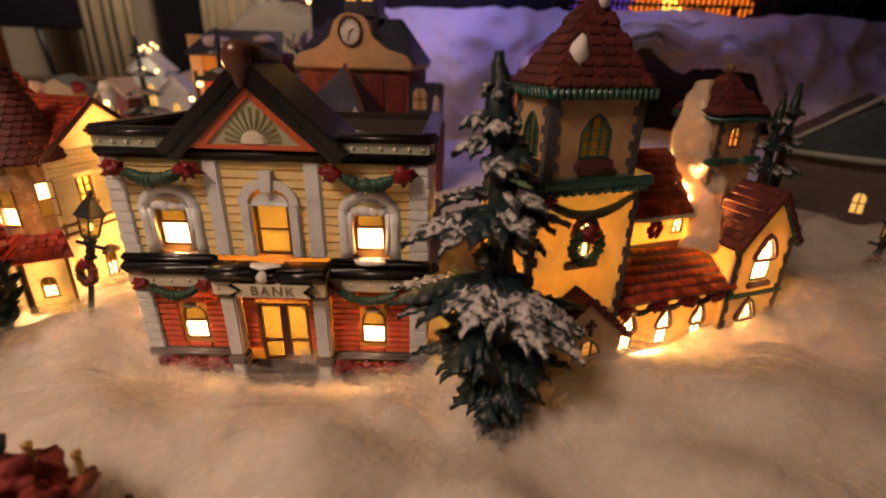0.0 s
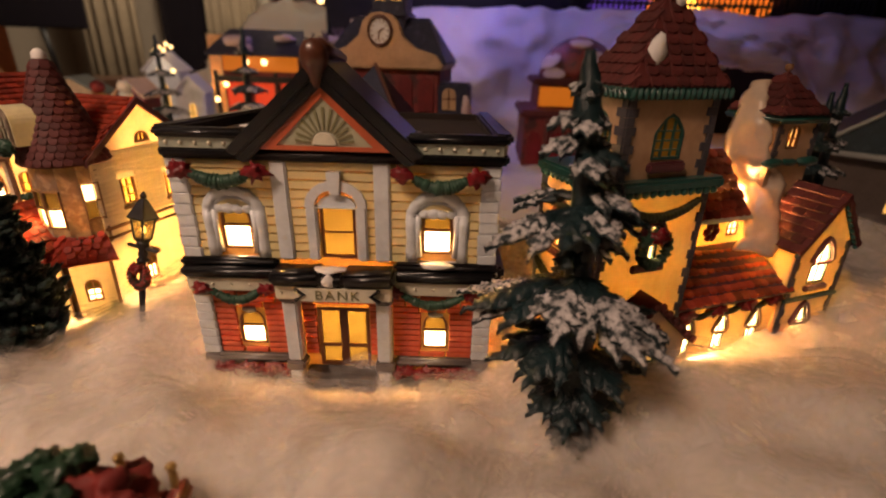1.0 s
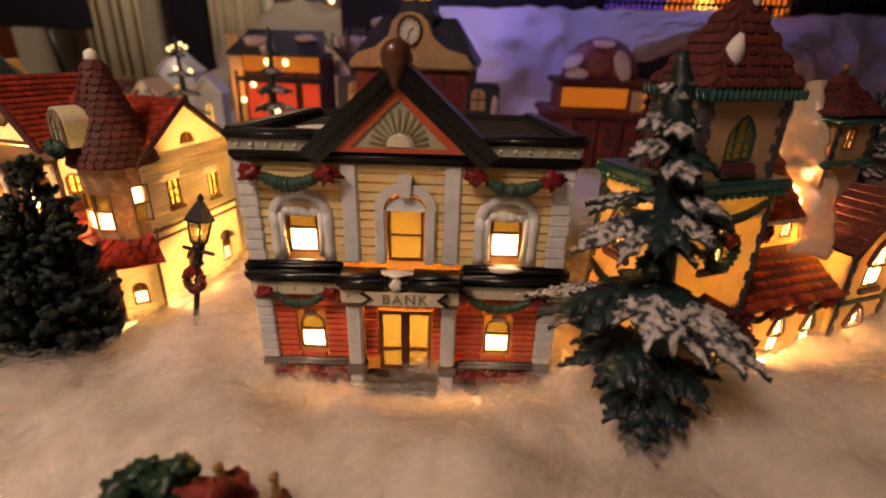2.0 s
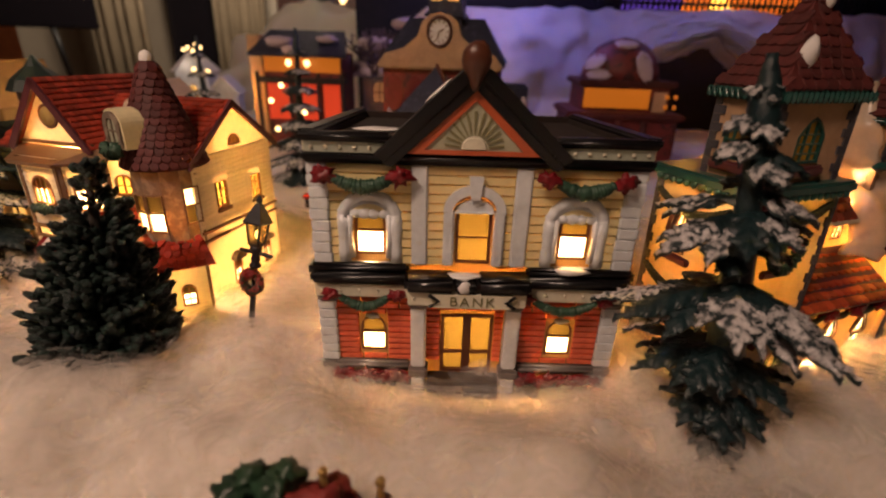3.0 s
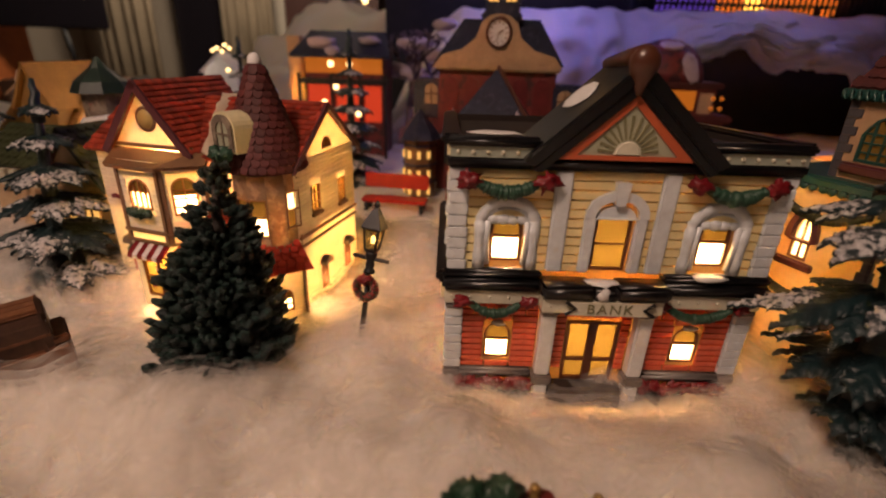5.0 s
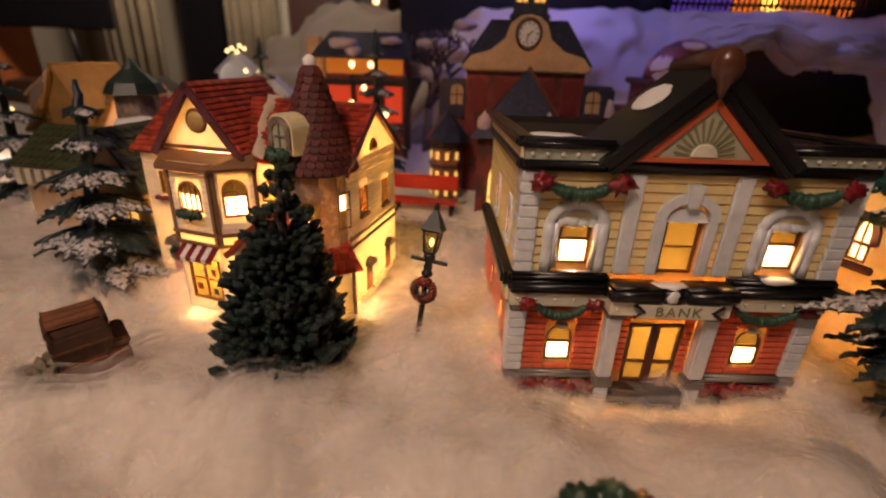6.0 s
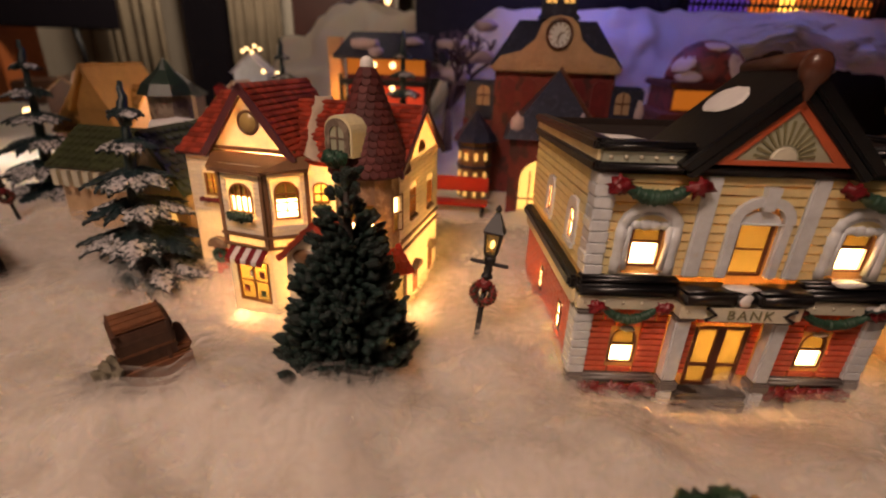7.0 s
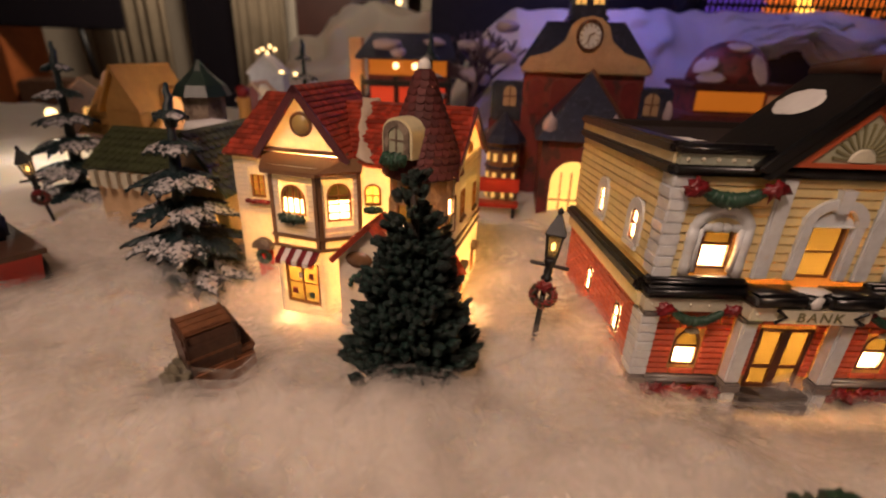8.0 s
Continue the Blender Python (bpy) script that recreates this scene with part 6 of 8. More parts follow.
# ---- trees ----
def blade(bm, snow_bm, a, b, width, seed, lift):
    """One cast spray: a narrow drooping blade with forward-pointing needle fingers and combed strands; snow lies on it as a second skin."""
    flat = Vector((b.x - a.x, b.y - a.y, 0))
    ln = max(flat.length, 1e-4)
    fx = flat / ln
    fy = Vector((-fx.y, fx.x, 0))
    nu, nv = max(9, min(30, round(ln / 0.0016))), 5
    grid = []
    for i in range(nu + 1):
        u = i / nu
        w = width * (0.35 + 0.65 * math.sin(math.pi * min(1.0, u * 0.80 + 0.12)) ** 1.1) * (1.0 - 0.80 * max(0, u - 0.70) / 0.30)
        w *= 1 + 0.22 * noise.noise(Vector((i * 0.55, seed * 3.3, 0)))
        row = []
        for j in range(-nv, nv + 1):
            v = j / nv
            comb = math.sin((ln * u - 0.55 * w * abs(v)) / 0.0011 + seed)
            finger = 0.38 * comb * abs(v) ** 3
            p = a + fx * (ln * u + w * abs(v) * (0.35 + finger)) + fy * (w * v * (1 + finger))
            p.z = a.z + (b.z - a.z) * u ** 1.35 + lift * ln * u * (1 - u) - abs(v) ** 1.5 * w * 0.55
            p.z += 0.0009 * comb * (0.35 + 0.65 * abs(v)) + 0.0008 * noise.noise(Vector((i * 0.9, j * 2.0, seed)))
            p += 0.0006 * Vector((noise.noise(Vector((i, j * 1.7, seed))), noise.noise(Vector((j, i * 1.3, seed + 9))), 0))
            row.append(p)
        grid.append(row)
    m = 2 * nv + 1

    def skin(target, i0, i1, j0, j1, up, thick):
        top = {(i, j): target.verts.new(grid[i][j] + Vector((0, 0, up))) for i in range(i0, i1 + 1) for j in range(j0, j1 + 1)}
        bot = {(i, j): target.verts.new(grid[i][j] + Vector((0, 0, up - thick * (1 - 0.7 * abs(j - nv) / nv)))) for i in range(i0, i1 + 1) for j in range(j0, j1 + 1)}
        for i in range(i0, i1):
            for j in range(j0, j1):
                target.faces.new((top[i, j], top[i + 1, j], top[i + 1, j + 1], top[i, j + 1]))
                target.faces.new((bot[i, j + 1], bot[i + 1, j + 1], bot[i + 1, j], bot[i, j]))
        for i in range(i0, i1):
            for j in (j0, j1):
                target.faces.new((top[i, j], bot[i, j], bot[i + 1, j], top[i + 1, j]))
        for j in range(j0, j1):
            for i in (i0, i1):
                target.faces.new((top[i, j], top[i, j + 1], bot[i, j + 1], bot[i, j]))

    skin(bm, 0, nu, 0, m - 1, 0.0, 0.0024)
    if snow_bm is not None:
        skin(snow_bm, max(2, round(0.40 * nu)), nu, 0, m - 1, 0.0006, 0.0005)


def bough(bm, snow_bm, start, tip, width, seed=0, snow=True, lift=0.15):
    """A cast bough: a main spray with shorter sprays fanned out of its sides."""
    a, b = Vector(start), Vector(tip)
    ln = (b - a).to_2d().length
    blade(bm, snow_bm if snow else None, a, b, width * 0.58, seed, lift)
    for k, (turn, reach, root) in enumerate(((-30, 0.72, 0.12), (28, 0.76, 0.12))):
        if ln < 0.014 and k > 1:
            continue
        d = Matrix.Rotation(radians(turn + 9 * noise.noise(Vector((seed, k, 0.5)))), 3, "Z") @ (b - a)
        p = a.lerp(b, root)
        blade(bm, snow_bm if snow else None, p, p + d * (reach - root * 0.6) + Vector((0, 0, -0.05 * ln - 0.0008)), width * 0.40, seed + 5 * k + 3, lift)


def spruce(name, base, top, tips, label, trunk_r=0.0045, width=0.009, snow_share=1.0, leader=0.030, group="", snow_from=-1.0):
    """A cast spruce from its trunk's foot and head and the tips of its boughs."""
    base, top = Vector(base), Vector(top)
    t = thing(name, Matrix.Translation(base), label, "model tree", group)
    top = top - base
    bm = bmesh.new()
    n = 9
    tube(bm, [top * (k / n) for k in range(n + 1)], [trunk_r * (1.15 - k / n) + 0.0008 for k in range(n + 1)], 8)
    part("trunk", bm, M_SPRUCE, t, "dark green resin trunk", True)
    bm = bmesh.new()
    lead = [top * (1 - leader / top.z * (1 - k / 6)) for k in range(7)]
    tube(bm, [p + Vector((0.0008 * math.sin(k * 2.0), 0.0008 * math.cos(k * 1.7), 0)) for k, p in enumerate(lead)], [v * trunk_r / 0.0085 for v in (0.0060, 0.0066, 0.0056, 0.0052, 0.0042, 0.0030, 0.0010)], 7)
    part("leader", bm, M_SPRUCE, t, "", True)
    for k, tip in enumerate(tips):
        tip = Vector(tip) - base
        reach = (tip - top * (tip.z / top.z)).to_2d().length
        zs = min(tip.z + reach * 0.24 + 0.003, top.z - 0.004)
        start = top * (zs / top.z)
        start.z = zs
        bm, sn = bmesh.new(), bmesh.new()
        snowy = (k * 0.618) % 1.0 < snow_share and tip.z > snow_from
        bough(bm, sn, start, tip, width * (0.55 + reach / 0.07), k + base.x * 10, snowy)
        bo = part("bough", bm, M_SPRUCE, t, "drooping blue-green bough", True)
        if snowy:
            part("snow", sn, M_TIPSNOW, bo, "brushed-on snow", True)
        else:
            sn.free()
    return t


spruce("snowy_spruce", (0.031, 0.187, 0.0), (0.0197, 0.2007, 0.1740), (
    (0.0140, 0.199, 0.1590), (0.0262, 0.199, 0.1600), (0.0200, 0.193, 0.1570), (0.0200, 0.208, 0.1590),
    (0.0055, 0.195, 0.1465), (0.0295, 0.195, 0.1470), (0.019, 0.186, 0.1450),
    (0.0030, 0.190, 0.1365), (0.0360, 0.186, 0.1330), (0.032, 0.217, 0.136), (0.022, 0.178, 0.1300),
    (0.0554, 0.200, 0.1051), (0.042, 0.225, 0.118), (0.041, 0.180, 0.1160),
    (-0.0164, 0.181, 0.1012), (0.0324, 0.172, 0.1080), (0.010, 0.168, 0.1060), (0.000, 0.226, 0.108),
    (0.044, 0.190, 0.0960), (0.014, 0.184, 0.0920),
    (-0.0253, 0.2186, 0.0623), (-0.0245, 0.190, 0.0680), (0.0387, 0.146, 0.0720), (0.0080, 0.156, 0.0740), (0.032, 0.245, 0.065), (0.062, 0.178, 0.0640), (0.0560, 0.156, 0.0640),
    (-0.0125, 0.190, 0.0430), (0.0010, 0.167, 0.0460), (0.0410, 0.162, 0.0430), (0.062, 0.190, 0.0380), (0.002, 0.228, 0.042), (0.0720, 0.215, 0.0564),
    (0.0060, 0.176, 0.0240), (0.0360, 0.164, 0.0270), (0.0200, 0.163, 0.0220), (0.050, 0.182, 0.0230), (0.010, 0.204, 0.022),
    (0.0285, 0.1660, 0.0100), (0.019, 0.174, 0.0080), (0.040, 0.176, 0.0090)),
    "tall dark spruce with brushed snow standing in the cotton", 0.0085, 0.0088, 0.72, snow_from=0.055)


def ring_tips(base, top, radius, tiers, seed, low=0.12):
    rng = random.Random(seed)
    out = []
    b, t = Vector(base), Vector(top)
    for i in range(tiers):
        f = low + (0.86 - low) * i / (tiers - 1)
        n = max(4, round(8 - 4 * f))
        for k in range(n):
            a = 2 * math.pi * (k + 0.5 * (i % 2) + rng.uniform(-0.22, 0.22)) / n
            r = radius * (1 - f) ** 0.9 * rng.uniform(0.82, 1.12) + 0.004
            c = b.lerp(t, f)
            out.append((c.x + r * math.cos(a), c.y + r * math.sin(a), c.z - r * 0.28))
    return out


for nm, base, top, radius, tiers, seed, lab in (
        ("snowy_spruce", (-0.452, 0.345, 0.004), (-0.4605, 0.3765, 0.1440), 0.058, 6, 3, "frosted spruce standing beside the green-roofed house"),
        ("snowy_spruce", (-0.672, 0.545, 0.000), (-0.672, 0.555, 0.1680), 0.062, 6, 5, "dark frosted spruce at the back of the table"),
        ("snowy_spruce", (-0.282, 0.626, 0.000), (-0.281, 0.636, 0.1900), 0.048, 8, 8, "dark spruce with frosted tips and small warm bulbs"),
        ("snowy_spruce", (-0.480, 0.800, 0.000), (-0.480, 0.800, 0.1800), 0.050, 6, 11, "small frosted spruce among far houses"),
        ("snowy_spruce", (0.268, 0.400, 0.000), (0.268, 0.405, 0.1500), 0.034, 7, 13, "small dark spruce behind the church wing"),
        ("snowy_spruce", (0.292, 0.420, 0.000), (0.292, 0.425, 0.1560), 0.028, 6, 17, "small dark spruce behind the church wing")):
    spruce(nm, base, top, ring_tips(base, top, radius, tiers, seed), lab, 0.0060, 0.0105, 0.60, group="frosted spruces")


def fir():
    t = thing("dark_fir", Matrix.Translation((-0.2735, 0.2265, 0.0)), "bushy deep green fir tree in the cotton", "model tree")
    bm = bmesh.new()
    tube(bm, [(0, 0, -0.004), (0, 0.010, 0.08), (-0.001, 0.016, 0.115)], [0.006, 0.003, 0.001], 8)
    part("trunk", bm, M_BARK, t, "dark trunk", True)
    rng = random.Random(4)
    clumps = []
    # tiers of upturned sprigs, each built of a few knobbly clumps
    for i in range(15):
        f = i / 14
        z = 0.024 + 0.090 * f
        rad = 0.0245 * (1 - f) ** 0.74 * (1.0 + 0.16 * math.sin(i * 2.4)) + 0.0012
        n = max(3, round(2 * math.pi * rad / 0.0125))
        for k in range(n):
            a = 2 * math.pi * (k + 0.5 * (i % 2) + rng.uniform(-0.3, 0.3)) / n
            clumps.append((f, z + rng.uniform(-0.003, 0.003), rad * rng.uniform(0.86, 1.10), a))
            if rad > 0.013:
                clumps.append((f, z + rng.uniform(-0.003, 0.003), rad * rng.uniform(0.45, 0.70), a + 0.4))
    co, tri = ico(2)
    verts, faces = [], []
    for q, (f, z, rad, a) in enumerate(clumps):
        cx, cy = -0.001 * f + rad * math.cos(a), 0.016 * f + rad * math.sin(a)
        out = Vector((math.cos(a), math.sin(a), 0.70)).normalized()
        size = 0.0054 * (0.62 + 0.50 * (1 - f)) * rng.uniform(0.85, 1.2)
        for j in range(8):
            off = Vector((rng.uniform(-1, 1), rng.uniform(-1, 1), rng.uniform(-0.9, 0.9))) * size * 0.85
            p = Vector((cx, cy, z)) + off + out * size * 0.25 * j / 2
            b = len(verts)
            for d in co:
                k = 0.85 + 0.55 * noise.noise(d * 2.6 + Vector((q * 1.7, j * 2.3, 0))) + (0.30 if noise.noise(d * 6.5 + Vector((q, 0, j))) > 0.12 else 0)
                along = d.dot(out)
                verts.append(tuple(p + (d * (1 - 0.35 * max(0.0, along)) + out * (1.1 * along)) * (size * 0.40 * k)))
            faces += [(i + b, j2 + b, k2 + b) for i, j2, k2 in tri]
    me = bpy.data.meshes.new("crown")
    me.from_pydata(verts, [], faces)
    me.polygons.foreach_set("use_smooth", [True] * len(faces))
    me.materials.append(M_NEEDLE)
    tagged(share("crown", me, t, IDENT), "deep green clumped needles")
    return t


fir()


# ---- lamp posts ----
def lamp_post():
    p = thing("street_lamp", IDENT, "black iron lamp post with berry wreath and red bow", "street lamp", "lamp posts")
    bm = bmesh.new()
    tube(bm, [(0, 0, -0.022), (0, 0, 0.040)], [0.0017, 0.0015], 10)
    part("pole", bm, M_IRON, p, "", True)
    bm = bmesh.new()
    lathe(bm, [(0.0015, 0.0365), (0.0032, 0.0375), (0.0032, 0.0388), (0.0020, 0.0400), (0.0026, 0.0420), (0.0020, 0.0440), (0.0028, 0.0458), (0.0034, 0.0480), (0.0030, 0.0495)], 12)
    part("turned_neck", bm, M_IRON, p, "", True)
    bm = bmesh.new()
    tube(bm, [(-0.0105, 0, 0.0455), (-0.0098, 0, 0.0455), (0.0098, 0, 0.0455), (0.0105, 0, 0.0455)], [0.0008, 0.0011, 0.0011, 0.0008], 8)
    part("ladder_bar", bm, M_IRON, p, "", True)
    lan = bmesh.new()
    lathe(lan, [(0.0030, 0.0490), (0.0042, 0.0500), (0.0042, 0.0510), (0.0030, 0.0512)], 4, turn=math.pi / 4)
    lantern = part("lantern", lan, M_IRON, p, "black lantern cage")
    for k in range(4):
        a = math.pi / 4 + k * math.pi / 2
        bm = bmesh.new()
        tube(bm, [(0.0040 * math.cos(a), 0.0040 * math.sin(a), 0.0505), (0.0060 * math.cos(a), 0.0060 * math.sin(a), 0.0630)], 0.00065, 5)
        part("lantern_bar", bm, M_IRON, lantern)
        a2 = a + math.pi / 2
        bm = bmesh.new()
        q = [(0.0038 * math.cos(a), 0.0038 * math.sin(a), 0.0508), (0.0038 * math.cos(a2), 0.0038 * math.sin(a2), 0.0508), (0.0057 * math.cos(a2), 0.0057 * math.sin(a2), 0.0628), (0.0057 * math.cos(a), 0.0057 * math.sin(a), 0.0628)]
        quad_slab(bm, *q, 0.0002)
        gl = part("glass", bm, M_LAMPGLASS, lantern)
    bm = bmesh.new()
    lathe(bm, [(0.0074, 0.0622), (0.0079, 0.0632), (0.0071, 0.0645), (0.0045, 0.0690), (0.0022, 0.0728), (0.0012, 0.0738)], 4, turn=math.pi / 4)
    part("lantern_roof", bm, M_IRON, lantern, "black pyramid lid")
    bm = bmesh.new()
    lathe(bm, [(0.0010, 0.0735), (0.0018, 0.0748), (0.0014, 0.0762), (0.0006, 0.0772), (0.0001, 0.0778)], 10)
    part("knob", bm, M_IRON, lantern, "", True)
    bm = bmesh.new()
    lump(bm, (0, 0, 0.0560), 0.0016, 0.1, 0, (0.8, 0.8, 1.5))
    part("bulb", bm, M_BULB, lantern, "small glowing bulb", True)
    bm = bmesh.new()
    rng = random.Random(2)
    ring, radii = [], []
    for k in range(97):
        ring.append((0.0054 * math.cos(2 * math.pi * k / 96), -0.0024, 0.0290 + 0.0054 * math.sin(2 * math.pi * k / 96)))
        radii.append(0.0022 * (1 + (0.18 if k % 4 < 2 else -0.18) + 0.3 * noise.noise(Vector((k % 96 * 0.6, 2, 0)))))
    tube(bm, ring, radii, 10)
    for v in bm.verts:
        v.co += 0.0009 * Vector((noise.noise(v.co * 800), noise.noise(v.co * 800 + Vector((7, 0, 0))), noise.noise(v.co * 800 + Vector((0, 7, 0)))))
    part("wreath", bm, M_WREATH, p, "dark berry wreath", True)
    bm = bmesh.new()
    bow(bm, (0, -0.0050, 0.0345), 0.0024, 3)
    part("bow", bm, M_BOW, p, "red bow", True)
    return p


M_LAMPGLASS = mat("smoky_glass", (0.2, 0.16, 0.1), rough=0.1, trans=0.5, trans_colour=(1, 0.8, 0.45), bump=0.02, vary=0.05, clear=0.82, clear_colour=(0.85, 0.8, 0.7))
_lamp = lamp_post()
_axis = (Vector((-0.1974, 0.2602, 0.0974)) - Vector((-0.2072, 0.2482, 0.0202))).normalized()
_side = Vector((0.96, -0.28, 0))
_side = (_side - _axis * _side.dot(_axis)).normalized()
_lamp.matrix_basis = Matrix.Translation((-0.2072, 0.2482, 0.0202)) @ Matrix((_side, _axis.cross(_side), _axis)).transposed().to_4x4()
copy_thing(_lamp, pose(-0.6300, 0.4480, 0.006, 4, -8, 20) @ Matrix.Scale(1.0, 4))
copy_thing(_lamp, pose(0.3520, 0.3720, -0.010, -4, 10, -20))
point_lamp("lamp_post_bulb", (-0.2000, 0.2570, 0.0765), 0.0012, WARM, 0.0015)


# ---- the old trunk, the sleigh, the wagon ----
def old_trunk():
    t = thing("wooden_trunk", pose(-0.3770, 0.2230, 0.0150, 4, -3, 42) @ Matrix.Diagonal((0.84, 0.95, 1.12, 1)), "brown carved wooden trunk sunk in the cotton", "trunk")
    bm = bmesh.new()
    slab(bm, [[(-0.0105, 0.006), (0.0105, 0.006), (0.0122, 0.0160), (0.0117, 0.0225), (0.0095, 0.0268), (-0.0095, 0.0268), (-0.0117, 0.0225), (-0.0122, 0.0160)]], -0.0160, 0.0150, pose(0, 0, 0, 0, 0, 90))
    bmesh.ops.bevel(bm, geom=bm.edges[:], offset=0.0010, segments=2, affect="EDGES")
    part("chest", bm, M_LEATHER, t, "dark worn chest")
    bm = bmesh.new()
    box(bm, -0.0135, 0.0138, -0.0095, 0.0095, 0.0262, 0.0280, 0.0008)
    part("lid_panel", bm, M_WOOD, t, "lighter raised lid panel")
    bm = bmesh.new()
    box(bm, -0.0150, 0.0225, -0.0125, 0.0130, -0.010, 0.0085, 0.0014)
    part("base_crate", bm, M_WOOD, t, "brown wooden base crate")
    bm = bmesh.new()
    box(bm, 0.0090, 0.0235, -0.0110, 0.0115, 0.0085, 0.0130, 0.0012)
    part("base_step", bm, M_WOOD, t)
    for x in (-0.0125, 0.0105):
        bm = bmesh.new()
        box(bm, x - 0.0011, x + 0.0011, -0.0118, 0.0118, 0.0060, 0.0150, 0.0004)
        part("strap", bm, M_LEATHER, t, "dark strap")
    for k, (x0, x1) in enumerate(((-0.0140, -0.0123), (0.0126, 0.0143))):
        bm = bmesh.new()
        box(bm, x0, x1, -0.0123, 0.0123, 0.0140, 0.0276, 0.0005)
        part("lid_end", bm, M_LEATHER, t, "dark lid end board")
    for y in (-0.0123, 0.0116):
        bm = bmesh.new()
        box(bm, -0.0150, 0.0152, y, y + 0.0008, 0.0150, 0.0166, 0.0002)
        part("lid_rim", bm, M_WOOD, t, "worn lid rim")
    for k in range(3):
        bm = bmesh.new()
        box(bm, -0.0128, 0.0131, -0.0082 + 0.0056 * k, -0.0030 + 0.0056 * k, 0.0279, 0.0284, 0.0002)
        part("lid_plank", bm, M_WOOD, t)
    bm = bmesh.new()
    lump(bm, (-0.0205, -0.0060, 0.0030), 0.0092, 0.7, 2, (0.8, 1.15, 0.85), 4)
    for v in bm.verts:
        v.co += 0.0005 * v.co.normalized() * math.sin(v.co.z * 1500 + v.co.x * 600)
    part("sack", bm, M_SACK, t, "grey-green folded sack", True)
    return t


M_SACK = mat("sack_cloth", (0.15, 0.13, 0.085), rough=0.8, vary=0.5, bump=0.8, grain=200)
old_trunk()


def sleigh():
    s = thing("toy_sleigh", pose(-0.1340, 0.1060, 0.0, 0, 0, 8), "small sleigh loaded with red cloth and green boughs", "sleigh")
    bm = bmesh.new()
    slab(bm, [[(-0.034, 0.022), (0.019, 0.020), (0.025, 0.042), (0.021, 0.045), (0.015, 0.036), (-0.026, 0.038), (-0.036, 0.044)]], -0.012, 0.012)
    bmesh.ops.bevel(bm, geom=bm.edges[:], offset=0.0015, segments=2, affect="EDGES")
    part("body", bm, M_SLEIGH, s, "dark red painted body", True)
    for y in (-0.013, 0.013):
        bm = bmesh.new()
        tube(bm, [(-0.040, y, 0.020), (-0.036, y, 0.015), (-0.02, y, 0.0135), (0.012, y, 0.0135), (0.024, y, 0.018), (0.029, y, 0.026)], 0.0014, 6)
        part("runner", bm, M_IRON, s, "black runner", True)
    bm = bmesh.new()
    lump(bm, (0.0035, 0, 0.0415), 0.0150, 0.9, 40, (1.0, 0.85, 0.72), 5)
    for v in bm.verts:
        v.co += 0.0022 * Vector((0.5, 0.5, 1.0)) * noise.noise(v.co * 260)
    part("red_cloth", bm, M_CLOTH, s, "crumpled red cloth", True)
    for k in range(22):
        bm = bmesh.new()
        lump(bm, (-0.0150 + 0.0085 * math.cos(k * 1.1), 0.004 + 0.0075 * math.sin(k * 1.9), 0.0430 + 0.0125 * ((k * 5) % 7) / 7), 0.0048, 0.9, k, (1, 1, 0.8), 3)
        part("holly_sprig", bm, M_HOLLY, s, "dark green holly", True)
    for x, y in ((0.0030, 0.0135), (0.0205, 0.0080)):
        bm = bmesh.new()
        tube(bm, [(x, y, 0.036), (x, y, 0.050)], 0.0012, 7)
        lump(bm, (x, y, 0.0515), 0.0019, 0.2, 1, sub=1)
        part("knob", bm, M_BRASS, s, "brass knob", True)
    return s


M_SLEIGH = mat("sleigh_paint", (0.16, 0.02, 0.018), rough=0.35, coat=0.3, vary=0.3)
M_CLOTH = mat("red_cloth", (0.17, 0.012, 0.008), rough=0.7, vary=0.45, bump=0.8, grain=180)
M_HOLLY = mat("holly_green", (0.012, 0.036, 0.018), rough=0.4, vary=0.6, bump=0.8)
M_BRASS = mat("old_brass", (0.42, 0.27, 0.09), rough=0.35, metal=0.8)
sleigh()


def wagon():
    w = thing("toy_wagon", pose(-0.6050, 0.3350, 0.008, 0, 0, -35), "red toy wagon with a dark rim and black load", "wagon")
    bm = bmesh.new()
    slab(bm, [[(-0.055, 0.002), (0.050, 0.002), (0.060, 0.024), (-0.060, 0.024)]], -0.028, 0.028)
    part("body", bm, M_DOOR, w, "bright red body")
    bm = bmesh.new()
    slab(bm, [[(-0.062, 0.024), (0.062, 0.024), (0.062, 0.028), (-0.062, 0.028)]], -0.031, 0.031)
    part("rim", bm, M_LEATHER, w, "dark brown rim")
    bm = bmesh.new()
    box(bm, -0.045, 0.028, -0.022, 0.022, 0.028, 0.048, 0.003)
    part("load", bm, M_IRON, w, "black load", True)
    for x in (-0.038, 0.038):
        for y in (-0.031, 0.031):
            bm = bmesh.new()
            lathe(bm, [(0.010, -0.002), (0.011, 0.0), (0.010, 0.002)], 16, pose(x, y, 0.004, 90))
            part("wheel", bm, M_IRON, w, "black wheel", True)
    return w


wagon()

# ---- the far side of the village ----
M_REDWALL = mat("red_brick_far", (0.16, 0.022, 0.020), rough=0.6, vary=0.4, blotch=25, second=(0.06, 0.016, 0.016), edge=(0.5, 0.6))
M_REDPANEL = mat("dull_red_panel", (0.13, 0.010, 0.012), rough=0.5, vary=0.3)
M_NAVY = mat("navy_roof", (0.020, 0.024, 0.05), rough=0.4, vary=0.35, second=(0.05, 0.05, 0.09), edge=(0.55, 0.7))
M_TAN = mat("tan_stone", (0.44, 0.29, 0.17), rough=0.5, vary=0.2)
M_FARTEAL = mat("far_teal_roof", (0.012, 0.026, 0.022), rough=0.4, vary=0.3)
